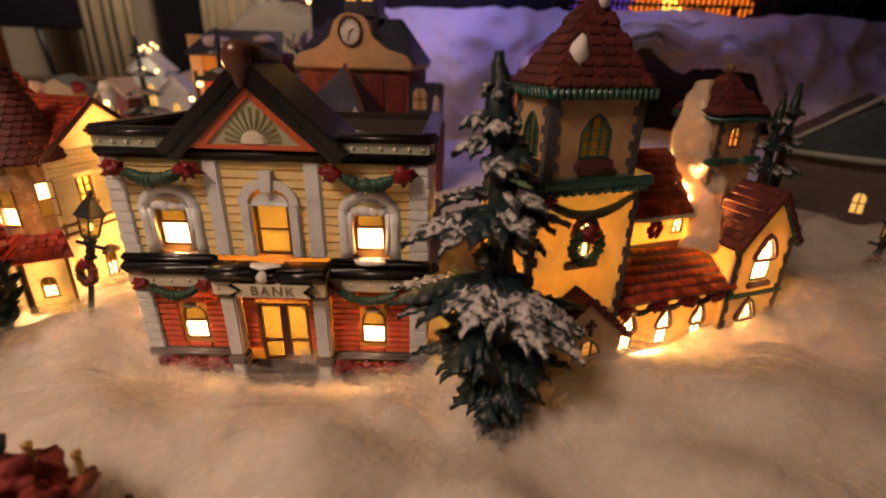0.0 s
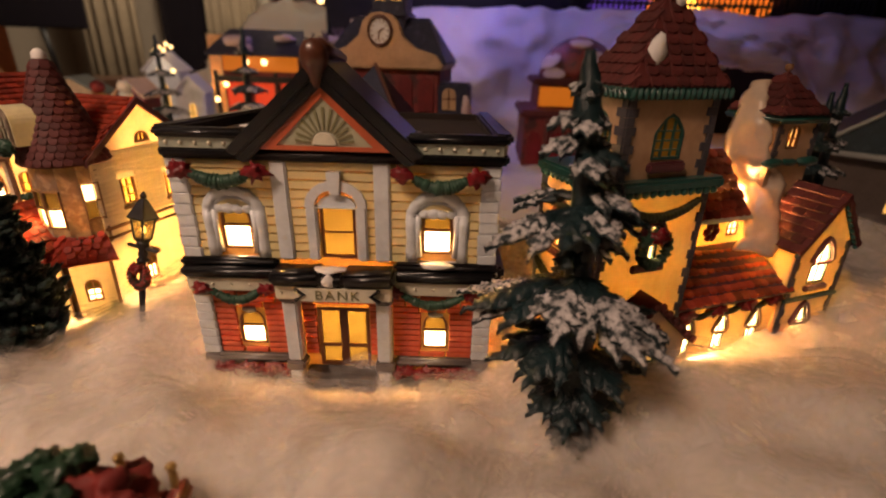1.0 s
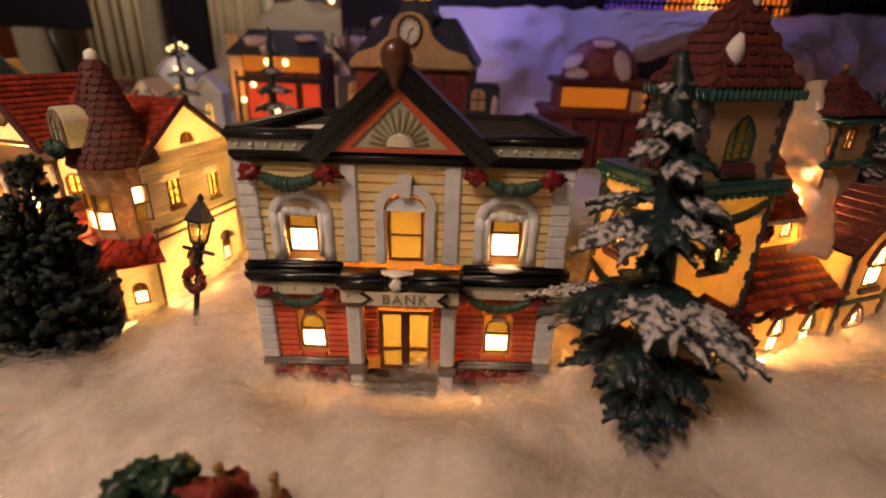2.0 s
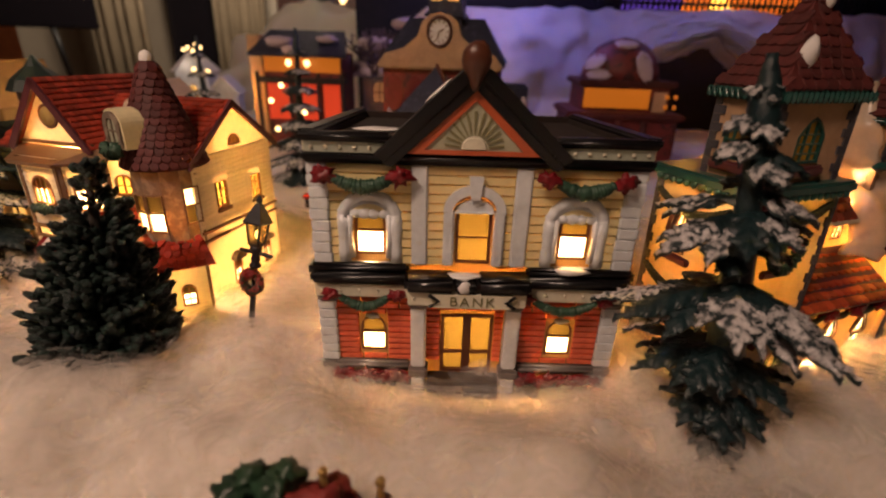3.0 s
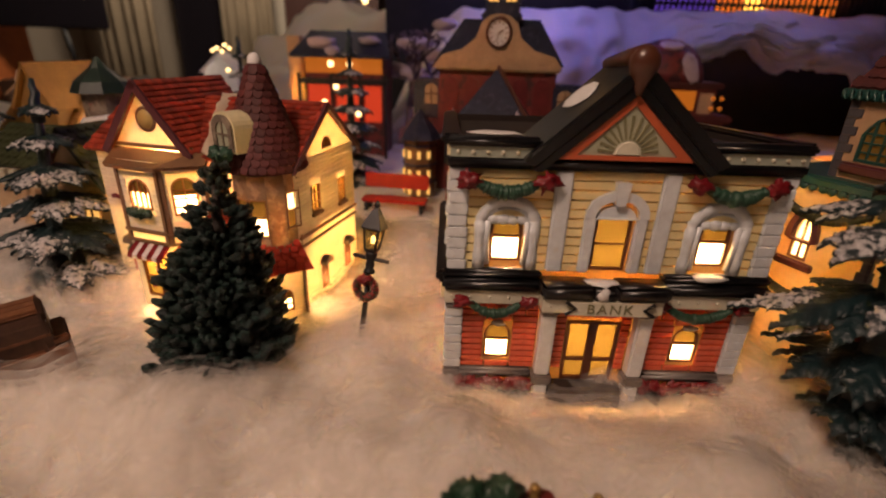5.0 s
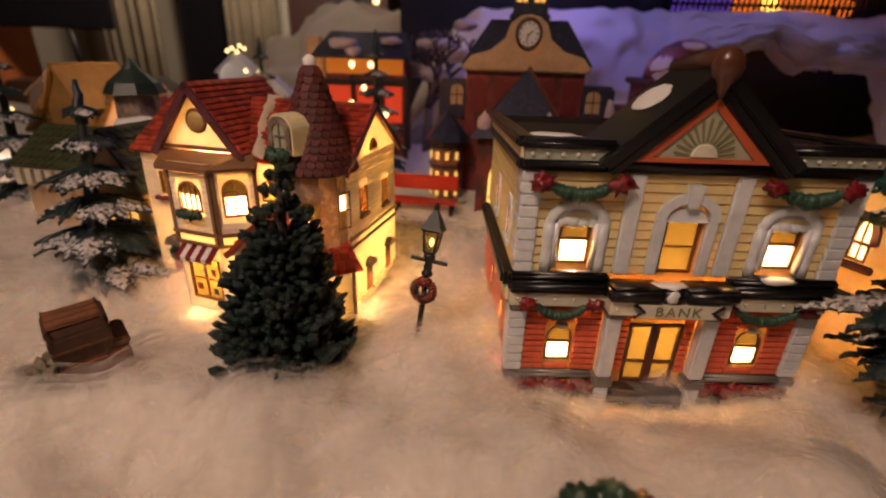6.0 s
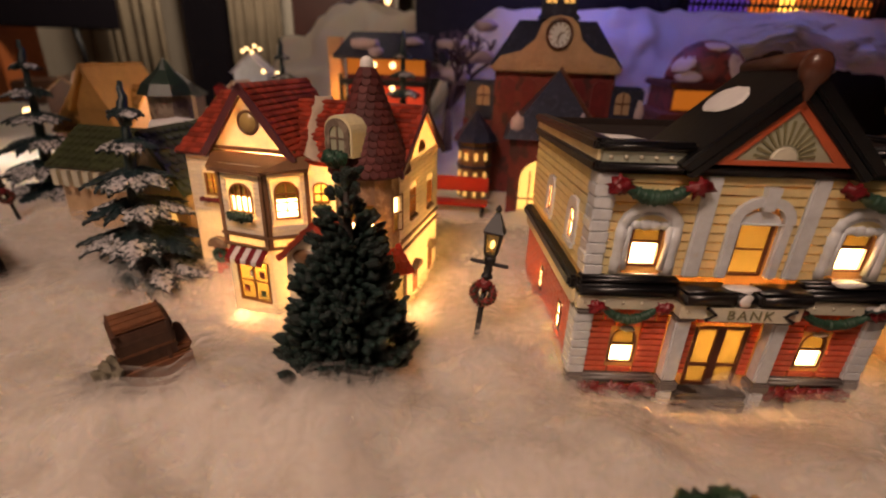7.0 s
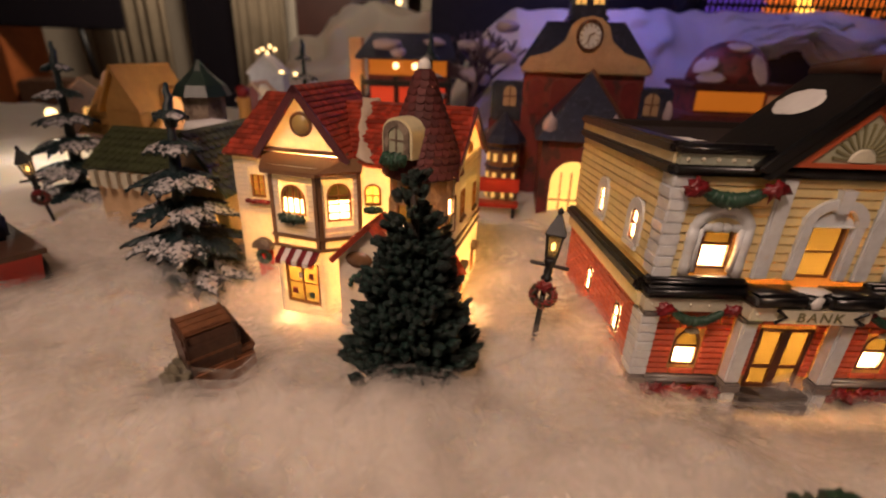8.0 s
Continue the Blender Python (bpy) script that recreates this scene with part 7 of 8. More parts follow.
M_LITWIN = glow("lit_window", (1.0, 0.50, 0.12), 0.75)
M_LITBIG = glow("lit_shop_front", (1.0, 0.58, 0.13), 1.2)
# emission stands in for bulb light behind the far shop's and hall's walls
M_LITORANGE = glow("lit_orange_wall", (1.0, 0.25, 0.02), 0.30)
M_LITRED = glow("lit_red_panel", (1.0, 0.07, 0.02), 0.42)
M_OCHRE = mat("ochre_tile", (0.38, 0.22, 0.07), rough=0.5, vary=0.25, island=0.3, trans=0.2, trans_colour=(1, 0.6, 0.15))
M_GTILE = mat("green_tile", (0.05, 0.06, 0.025), rough=0.45, vary=0.35, island=0.35)
M_PEACH = mat("peach_wall", (0.62, 0.40, 0.26), rough=0.5, vary=0.15)
# white snow with the violet glow's tint put into its colour
M_LITSNOW = mat("lilac_lit_snow", (0.48, 0.38, 0.42), rough=0.7, vary=0.12)


def gable_block(t, x0, x1, y0, y1, z0, z1, zr, wall, roof, along="x", over=0.006, tile=None, nv=6, nu=10):
    """A body with a two-slope roof, the ridge along x or y."""
    bm = bmesh.new()
    box(bm, x0, x1, y0, y1, z0, z1, 0.001)
    b = part("body", bm, wall, t)
    if along == "x":
        ym = (y0 + y1) / 2
        slopes = [((x0 - over, y0 - over, z1 - 0.002), (x1 + over, y0 - over, z1 - 0.002), (x1 + over, ym, zr), (x0 - over, ym, zr)), ((x1 + over, y1 + over, z1 - 0.002), (x0 - over, y1 + over, z1 - 0.002), (x0 - over, ym, zr), (x1 + over, ym, zr))]
        gb = [[(x, y0, z1), (x, y1, z1), (x, ym, zr - 0.003)] for x in (x0, x1)]
    else:
        xm = (x0 + x1) / 2
        slopes = [((x0 - over, y1 + over, z1 - 0.002), (x0 - over, y0 - over, z1 - 0.002), (xm, y0 - over, zr), (xm, y1 + over, zr)), ((x1 + over, y0 - over, z1 - 0.002), (x1 + over, y1 + over, z1 - 0.002), (xm, y1 + over, zr), (xm, y0 - over, zr))]
        gb = [[(x0, y, z1), (x1, y, z1), (xm, y, zr - 0.003)] for y in (y0, y1)]
    for q in slopes:
        bm = bmesh.new()
        quad_slab(bm, *q, 0.003)
        r = part("roof", bm, roof, t)
        if tile:
            tiled(r, tile, *q, nv, nu, "roof_tile")
    for g in gb:
        bm = bmesh.new()
        vs = [bm.verts.new(p) for p in g]
        off = Vector((0.002, 0, 0)) if along == "x" else Vector((0, 0.002, 0))
        vt = [bm.verts.new(Vector(p) + off * (1 if p is not None else 0)) for p in g]
        bm.faces.new(vs)
        bm.faces.new(vt[::-1])
        for k in range(3):
            bm.faces.new((vs[k], vt[k], vt[(k + 1) % 3], vs[(k + 1) % 3]))
        part("gable", bm, wall, t)
    return b


def lit_pane(t, x0, x1, y, z0, z1, material=None, bars=1, name="window"):
    bm = bmesh.new()
    slab(bm, [arched((x0 + x1) / 2, x1 - x0, z0, z0 + (z1 - z0) * 0.7, (z1 - z0) * 0.3)], y - 0.0010, y)
    w = part(name, bm, material or M_LITWIN, t)
    bm = bmesh.new()
    for k in range(bars):
        x = x0 + (x1 - x0) * (k + 1) / (bars + 1)
        box(bm, x - 0.0007, x + 0.0007, y - 0.0020, y - 0.0008, z0, z1)
    box(bm, x0, x1, y - 0.0018, y - 0.0009, (z0 + z1) / 2 - 0.0007, (z0 + z1) / 2 + 0.0007)
    part("glazing_bar", bm, M_FRAME, w)
    return w


def station():
    t = thing("clock_station", pose(-0.108, 0.590, 0, 0, 0, -8) @ Matrix.Diagonal((0.88, 1, 1, 1)), "red porcelain station with clock gable and navy roofs", "model house")
    bm = bmesh.new()
    box(bm, -0.075, 0.075, 0.0, 0.10, -0.004, 0.152, 0.002)
    part("body", bm, M_REDWALL, t, "dark red wall")
    for x0, x1, z0, z1 in ((-0.068, -0.048, 0.105, 0.145), (-0.040, -0.022, 0.105, 0.145), (0.022, 0.040, 0.105, 0.145), (0.048, 0.068, 0.105, 0.145)):
        bm = bmesh.new()
        slab(bm, [arched((x0 + x1) / 2, x1 - x0, z0, z1 - 0.01, 0.008)], -0.002, 0.001)
        part("red_panel", bm, M_REDPANEL, t, "dull red arched panel")
    # cornice and swept clock gable
    bm = bmesh.new()
    box(bm, -0.080, 0.080, -0.008, 0.104, 0.150, 0.158, 0.002)
    part("cornice", bm, M_TAN, t, "tan cornice")
    out = [(-0.078, 0.157), (0.078, 0.157), (0.070, 0.166), (0.045, 0.172), (0.028, 0.184), (0.022, 0.199), (0.012, 0.206), (0.0, 0.208), (-0.012, 0.206), (-0.022, 0.199), (-0.028, 0.184), (-0.045, 0.172), (-0.070, 0.166)]
    bm = bmesh.new()
    slab(bm, [out], -0.006, 0.004)
    g = part("clock_gable", bm, M_TAN, t, "tan swept gable")
    bm = bmesh.new()
    lathe(bm, [(0.0150, -0.0095), (0.0165, -0.0060), (0.0135, -0.0060), (0.0130, -0.0090)], 24, pose(0, -0.0005, 0.189, 90) @ Matrix.Diagonal((1, 1, -1, 1)), ring=True)
    part("clock_rim", bm, M_FINIAL, g, "brown rim", True)
    bm = bmesh.new()
    lathe(bm, [(0.0135, 0.0), (0.0132, 0.0012), (0.0001, 0.0014)], 24, pose(0, -0.0065, 0.189, 90))
    face = part("clock_face", bm, M_WHITE, g, "pale clock face")
    for k in range(12):
        bm = bmesh.new()
        a = math.pi * k / 6
        box(bm, -0.0005, 0.0005, -0.0008, 0.0, 0.0090, 0.0118, m=pose(0, -0.0080, 0.189) @ pose(0, 0, 0, 0, math.degrees(a)))
        part("hour_mark", bm, M_FRAME, face)
    for a, ln in ((65, 0.0065), (195, 0.0095)):
        bm = bmesh.new()
        box(bm, -0.0006, 0.0006, -0.0008, 0.0, 0, ln, m=pose(0, -0.0084, 0.189) @ pose(0, 0, 0, 0, a))
        part("clock_hand", bm, M_FRAME, face)
    # mansard and belfry
    bm = bmesh.new()
    quad_slab(bm, (-0.082, 0.004, 0.158), (0.082, 0.004, 0.158), (0.050, 0.045, 0.205), (-0.050, 0.045, 0.205), 0.004)
    quad_slab(bm, (0.082, 0.004, 0.158), (0.082, 0.104, 0.158), (0.050, 0.060, 0.205), (0.050, 0.045, 0.205), 0.004)
    quad_slab(bm, (-0.082, 0.104, 0.158), (-0.082, 0.004, 0.158), (-0.050, 0.045, 0.205), (-0.050, 0.060, 0.205), 0.004)
    part("mansard_roof", bm, M_NAVY, t, "navy blue mansard roof")
    bm = bmesh.new()
    box(bm, -0.022, 0.022, 0.030, 0.072, 0.190, 0.290, 0.002)
    part("belfry", bm, M_NAVY, t, "dark belfry")
    bm = bmesh.new()
    box(bm, -0.026, 0.026, 0.026, 0.076, 0.204, 0.211, 0.002)
    part("belfry_ledge", bm, M_NAVY, t)
    for x in (-0.011, 0.011):
        for k in range(3):
            lit_pane(t, x - 0.0065, x + 0.0065, 0.0298, 0.222 + 0.018 * k, 0.236 + 0.018 * k, bars=1)
    # roof dormers either side
    for x, y in ((-0.092, 0.045), (0.088, 0.005)):
        bm = bmesh.new()
        box(bm, x - 0.026, x + 0.026, y - 0.004, y + 0.030, 0.090, 0.137, 0.003)
        part("dormer", bm, M_NAVY, t, "dark blue dormer")
        lit_pane(t, x - 0.009, x + 0.009, y - 0.0045, 0.108, 0.132, M_TAN)
        bm = bmesh.new()
        lump(bm, (x + 0.022, y - 0.002, 0.110), 0.013, 0.3, 2, (0.5, 0.5, 1.2))
        part("snow_patch", bm, M_LITSNOW, t, "snow patch painted lilac-lit", True)
        bm = bmesh.new()
        box(bm, x - 0.028, x + 0.028, y - 0.002, y + 0.034, -0.004, 0.092, 0.002)
        part("side_wing", bm, M_REDWALL, t)
    # entrance pavilion: pyramid roof over a lit arch
    bm = bmesh.new()
    slab(bm, [rect(-0.048, 0.048, -0.004, 0.092), arched(-0.010, 0.050, -0.002, 0.045, 0.024, 12)[::-1]], -0.086, -0.080)
    part("pavilion_front", bm, M_REDWALL, t, "red pavilion front")
    bm = bmesh.new()
    slab(bm, [arched(-0.010, 0.048, -0.002, 0.045, 0.023, 12)], -0.0800, -0.0785)
    part("arch_light", bm, M_LITBIG, t, "glowing yellow arched hall")
    bm = bmesh.new()
    for k in range(3):
        x = -0.022 + 0.012 * k
        box(bm, x - 0.0008, x + 0.0008, -0.0820, -0.0806, 0.0, 0.056)
    box(bm, -0.034, 0.014, -0.0820, -0.0806, 0.026, 0.0275)
    part("arch_bars", bm, M_ORANGE, t)
    for x0, x1 in ((-0.048, -0.044), (0.044, 0.048)):
        bm = bmesh.new()
        box(bm, x0, x1, -0.080, 0.0, -0.004, 0.092)
        part("pavilion_side", bm, M_REDWALL, t)
    ap = Vector((0.004, -0.040, 0.156))
    q = [Vector(p) for p in ((-0.056, -0.094, 0.090), (0.056, -0.094, 0.090), (0.056, 0.006, 0.090), (-0.056, 0.006, 0.090))]
    bm = bmesh.new()
    vs = [bm.verts.new(p) for p in (*q, ap)]
    for f in ((0, 1, 4), (1, 2, 4), (2, 3, 4), (3, 0, 4), (3, 2, 1, 0)):
        bm.faces.new([vs[i] for i in f])
    part("pavilion_roof", bm, M_NAVY, t, "blue-black pyramid roof")
    bm = bmesh.new()
    tube(bm, [ap, q[1].lerp(ap, 0.0)], 0.0022, 6)
    part("hip_ridge", bm, M_FINIAL, t)
    for p in ((-0.042, -0.085, 0.104), (0.030, -0.080, 0.104)):
        bm = bmesh.new()
        lump(bm, p, 0.009, 0.4, 5, (0.9, 0.5, 1.2))
        part("snow_patch", bm, M_LITSNOW, t, "snow patch painted lilac-lit", True)
    # small eight-sided turret
    m = Matrix.Translation((-0.094, -0.022, 0))
    bm = bmesh.new()
    lathe(bm, [(0.022, -0.004), (0.022, 0.074), (0.025, 0.078)], 8, m)
    part("turret", bm, M_TRIM, t, "brown turret with lit windows")
    bm = bmesh.new()
    lathe(bm, [(0.029, 0.076), (0.024, 0.084), (0.010, 0.098), (0.001, 0.108)], 8, m)
    part("turret_roof", bm, M_NAVY, t, "dark navy turret roof")
    for z in (0.012, 0.032, 0.054):
        for a in (-150, -115, -80, -45):
            bm = bmesh.new()
            box(bm, -0.0022, 0.0022, -0.0225, -0.0205, z + 0.001, z + 0.0095, m=m @ pose(0, 0, 0, 0, 0, a + 90))
            part("window", bm, M_LITWIN, t)
        bm = bmesh.new()
        lathe(bm, [(0.0238, z + 0.0145), (0.0238, z + 0.0165)], 8, m)
        part("band", bm, M_NAVY, t)
    return t


station()


def domed_hall():
    t = thing("domed_hall", pose(0.166, 0.805, 0, 0, 0, -4), "maroon domed porcelain hall with glowing orange walls", "model house")
    bm = bmesh.new()
    lathe(bm, [(0.058, 0.136), (0.056, 0.150), (0.049, 0.168), (0.036, 0.183), (0.018, 0.192), (0.001, 0.195)], 28)
    part("dome", bm, M_REDWALL, t, "dark red dome", True)
    for a, z, s in ((-150, 0.160, (0.8, 1.1, 1)), (-66, 0.156, (1.3, 0.8, 1)), (-95, 0.186, (0.9, 0.9, 1)), (-135, 0.143, (0.5, 1.1, 1))):
        r = float(np.interp(z, [0.136, 0.150, 0.168, 0.183, 0.195], [0.058, 0.056, 0.049, 0.036, 0.0]))
        bm = bmesh.new()
        lump(bm, (0, 0, 0), 0.0175, 0.3, a, (s[0], s[1], 0.12), 3)
        nor = Vector((math.cos(radians(a)) * r, math.sin(radians(a)) * r, (z - 0.130) * 1.1))
        bmesh.ops.transform(bm, matrix=Matrix.Translation((r * math.cos(radians(a)), r * math.sin(radians(a)), z)) @ nor.to_track_quat("Z", "X").to_matrix().to_4x4(), verts=bm.verts[:])
        part("snow_patch", bm, M_LITSNOW, t, "snow painted pale pink-lit", True)
    bm = bmesh.new()
    box(bm, -0.070, 0.070, -0.060, 0.060, 0.128, 0.137, 0.002)
    part("eave", bm, M_MAROON, t, "maroon eave")
    bm = bmesh.new()
    box(bm, -0.062, 0.062, -0.054, 0.054, 0.094, 0.130)
    part("upper_wall", bm, M_REDWALL, t)
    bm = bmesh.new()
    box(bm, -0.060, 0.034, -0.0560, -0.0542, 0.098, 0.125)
    part("lit_panel", bm, M_LITORANGE, t, "orange panel, inner light as emission")
    # no emission here: peach paint stands in for a lit panel
    bm = bmesh.new()
    box(bm, 0.040, 0.058, -0.0560, -0.0542, 0.090, 0.122)
    part("lit_panel", bm, M_PEACH, t)
    for x in (0.048, 0.060):
        for z in (0.070, 0.086, 0.102, 0.116):
            bm = bmesh.new()
            lump(bm, (x + 0.010, -0.058, z), 0.0035, 0.1, 1, sub=1)
            part("light", bm, M_LITORANGE, t)
    bm = bmesh.new()
    box(bm, -0.088, 0.080, -0.085, 0.060, 0.084, 0.094, 0.003)
    part("lower_eave", bm, M_MAROON, t, "maroon lower roof")
    bm = bmesh.new()
    box(bm, -0.080, 0.072, -0.078, 0.056, -0.004, 0.085)
    part("lower_wall", bm, M_REDWALL, t, "dark red lower wall")
    for x in (-0.064, -0.030):
        bm = bmesh.new()
        slab(bm, [arched(x, 0.022, 0.006, 0.05, 0.014)], -0.0795, -0.0778)
        part("arched_door", bm, M_BOW, t, "bright red arched door")
    for x in (-0.047, -0.012, 0.024):
        bm = bmesh.new()
        tube(bm, [(x, -0.081, -0.002), (x, -0.081, 0.084)], 0.0045, 10)
        part("column", bm, M_MAROON, t, "dark red column", True)
    return t


domed_hall()


def orange_shop():
    t = thing("orange_lit_shop", pose(-0.322, 0.795, 0, 0, 0, -4) @ Matrix.Diagonal((1, 1, 1.07, 1)), "porcelain shop glowing orange under a navy roof", "model house")
    bm = bmesh.new()
    box(bm, -0.060, 0.062, 0.0, 0.07, -0.004, 0.150)
    part("body", bm, M_REDWALL, t)
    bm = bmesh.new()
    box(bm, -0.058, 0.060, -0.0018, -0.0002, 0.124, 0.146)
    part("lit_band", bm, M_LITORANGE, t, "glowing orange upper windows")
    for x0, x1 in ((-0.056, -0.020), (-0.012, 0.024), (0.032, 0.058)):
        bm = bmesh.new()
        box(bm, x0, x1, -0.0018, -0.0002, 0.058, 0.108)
        part("lit_panel", bm, M_LITRED, t, "red-orange panel, inner light as emission")
    bm = bmesh.new()
    box(bm, -0.068, 0.070, -0.014, 0.006, 0.110, 0.117, 0.001)
    part("balcony", bm, M_IRON, t, "black balcony rail")
    for x in (-0.066, -0.016, 0.028, 0.066):
        bm = bmesh.new()
        box(bm, x - 0.0022, x + 0.0022, -0.014, -0.010, 0.0, 0.124)
        part("post", bm, M_IRON, t, "black post")
    bm = bmesh.new()
    quad_slab(bm, (-0.074, -0.022, 0.148), (0.076, -0.022, 0.148), (0.060, 0.035, 0.180), (-0.058, 0.035, 0.180), 0.004)
    part("roof", bm, M_NAVY, t, "navy roof")
    for x, y, z, s in ((-0.030, -0.004, 0.164, (2.0, 1.0, 0.7)), (0.040, 0.006, 0.168, (1.4, 0.9, 0.5)), (-0.010, -0.020, 0.154, (0.9, 0.5, 0.5))):
        bm = bmesh.new()
        lump(bm, (x, y, z), 0.012, 0.5, x * 99, s)
        part("snow_patch", bm, M_LITSNOW, t, "roof snow painted lilac-lit", True)
    bm = bmesh.new()
    slab(bm, [rect(-0.096, -0.076, 0.030, 0.048), rect(-0.093, -0.079, 0.033, 0.045)[::-1]], -0.004, 0.172, pose(0, 0, 0, 90) @ Matrix.Diagonal((1, 1, -1, 1)))
    part("chimney", bm, M_CHIMNEY, t, "tall peach chimney")
    for x in (-0.0142, 0.0142):
        bm = bmesh.new()
        lump(bm, (x, -0.016, 0.137), 0.0048, 0.05, 1)
        part("bulb", bm, M_BULBBIG, t, "round warm bulb", True)
    return t


M_CHIMNEY = mat("thin_peach_glaze", (0.66, 0.46, 0.30), trans=0.35, trans_colour=(1.0, 0.76, 0.42), **GLAZE)
M_BULBBIG = glow("warm_bulb", (1.0, 0.62, 0.25), 3.2)
orange_shop()
# lamp added inside the hollow chimney so that its walls glow
point_lamp("chimney_fill", pose(-0.322, 0.795, 0, 0, 0, -4) @ Vector((-0.086, 0.039, 0.105)), 0.30, WARM, 0.003)

# bulbs of the light string on the spruce by the orange shop
for k, p in enumerate(((-0.306, 0.602, 0.110), (-0.266, 0.597, 0.098), (-0.300, 0.598, 0.078), (-0.290, 0.594, 0.128))):
    bm = bmesh.new()
    lump(bm, p, 0.0034, 0.05, 1)
    ob = part("fairy_light", bm, M_BULBBIG, None, "", True)
    tagged(ob, "small round warm white fairy light on the spruce", "light bulb", "fairy lights")


def green_cottage():
    t = thing("green_roofed_cottage", pose(-0.500, 0.430, 0, 0, 0, -12), "ochre porcelain cottage with green tiled roofs and cupola", "model house")
    gt = tile_mesh("roof_tile", 0.0072, 0.0068, 0.0011, M_GTILE)
    gable_block(t, -0.070, 0.010, -0.010, 0.060, -0.004, 0.070, 0.098, M_STUCCO, M_GTILE, "x", tile=gt, nv=6, nu=12)
    gable_block(t, 0.020, 0.075, -0.030, 0.070, -0.004, 0.062, 0.108, M_STUCCO, M_GTILE, "y", tile=gt, nv=9, nu=14)
    for x in (0.034, 0.058):
        lit_pane(t, x - 0.006, x + 0.006, -0.0305, 0.022, 0.044, M_LITWIN)
    bm = bmesh.new()
    lathe(bm, [(0.019, 0.090), (0.019, 0.124), (0.022, 0.127)], 8, Matrix.Translation((-0.010, 0.070, 0)))
    part("cupola", bm, M_STONE, t, "grey cupola")
    bm = bmesh.new()
    lathe(bm, [(0.027, 0.124), (0.022, 0.134), (0.008, 0.146), (0.001, 0.156)], 8, Matrix.Translation((-0.010, 0.070, 0)))
    part("cupola_roof", bm, M_FARTEAL, t, "dark green cupola roof")
    bm = bmesh.new()
    lump(bm, (0.015, 0.045, 0.098), 0.020, 0.4, 4, (1.6, 0.7, 0.4))
    part("snow_patch", bm, M_SNOW, t, "cream snow on the roof", True)
    for k in range(7):
        bm = bmesh.new()
        box(bm, -0.066 + 0.011 * k, -0.060 + 0.011 * k, -0.020, -0.016, 0.052, 0.066)
        part("porch_baluster", bm, M_DENTIL, t)
    return t


green_cottage()


def ochre_house():
    t = thing("ochre_roofed_house", pose(-0.640, 0.610, 0, 0, 0, -10), "porcelain house with glowing ochre tile roof", "model house")
    ot = tile_mesh("roof_tile", 0.0085, 0.0085, 0.0013, M_OCHRE)
    gable_block(t, -0.045, 0.045, -0.02, 0.06, -0.004, 0.070, 0.122, M_PEACH, M_OCHRE, "x", tile=ot, nv=7, nu=11)
    gable_block(t, -0.004, 0.040, -0.030, 0.05, -0.004, 0.098, 0.146, M_OCHRE, M_OCHRE, "y")
    # peach paint stands in for warm light on this snow
    bm = bmesh.new()
    lump(bm, (0.004, -0.016, 0.125), 0.014, 0.4, 4, (1.0, 0.9, 1.3))
    part("snow_patch", bm, M_PEACH, t, "snow painted peach-lit", True)
    for x in (-0.026, -0.004):
        bm = bmesh.new()
        box(bm, x - 0.006, x + 0.006, -0.0216, -0.0200, 0.010, 0.044)
        part("door", bm, M_BOW if x < -0.01 else M_STRIPE, t, "red and white door")
    return t


ochre_house()


def barn():
    t = thing("dark_roofed_barn", pose(0.450, 0.527, 0, 0, 0, -35) @ Matrix.Diagonal((1, 1, 0.93, 1)), "dim porcelain barn with slate-blue roof and snow edges", "model house")
    w, m, n = walled(t, (-0.075, 0.0), (0.075, 0.0), -0.004, 0.090, [(0.0865, 0.012, 0.018, 0.038, 0.005)], M_BARN, gable=(0.075, 0.145), name="front_wall", label="grey-brown wall")
    lit_pane(t, 0.0058, 0.0172, 0.004, 0.018, 0.042, M_LITWIN)
    walled(t, (-0.075, 0.12), (-0.075, 0.0), -0.004, 0.090, [], M_BARN, name="side_wall")
    for q in (((-0.085, 0.13, 0.082), (-0.085, -0.008, 0.082), (0.0, -0.008, 0.150), (0.0, 0.13, 0.150)), ((0.085, -0.008, 0.082), (0.085, 0.13, 0.082), (0.0, 0.13, 0.150), (0.0, -0.008, 0.150))):
        bm = bmesh.new()
        quad_slab(bm, *q, 0.004)
        part("roof", bm, M_SLATE, t, "slate-blue roof")
    # front half hip with snowy edges
    bm = bmesh.new()
    vs = [bm.verts.new(p) for p in ((-0.080, -0.012, 0.086), (0.080, -0.012, 0.086), (0.0, -0.004, 0.150), (-0.080, -0.006, 0.086), (0.080, -0.006, 0.086), (0.0, 0.002, 0.150))]
    for f in ((0, 1, 2), (5, 4, 3), (0, 3, 4, 1), (1, 4, 5, 2), (2, 5, 3, 0)):
        bm.faces.new([vs[i] for i in f])
    part("front_roof", bm, M_SLATE, t, "slate-blue glazed gable roof")
    for x in (-0.080, 0.080):
        bm = bmesh.new()
        tube(bm, [(x, -0.013, 0.086), (x * 0.5, -0.010, 0.118), (0, -0.006, 0.151)], [0.0036, 0.0026, 0.0030], 7)
        part("snow_edge", bm, M_GREYSNOW, t, "grey-white snow edge", True)
    bm = bmesh.new()
    tube(bm, [(-0.082, -0.013, 0.085), (0.0, -0.014, 0.083), (0.082, -0.013, 0.085)], [0.003, 0.004, 0.003], 7)
    part("snow_edge", bm, M_GREYSNOW, t, "grey-white snow edge", True)
    return t


M_BARN = mat("barn_wall", (0.11, 0.085, 0.075), rough=0.5, vary=0.25)
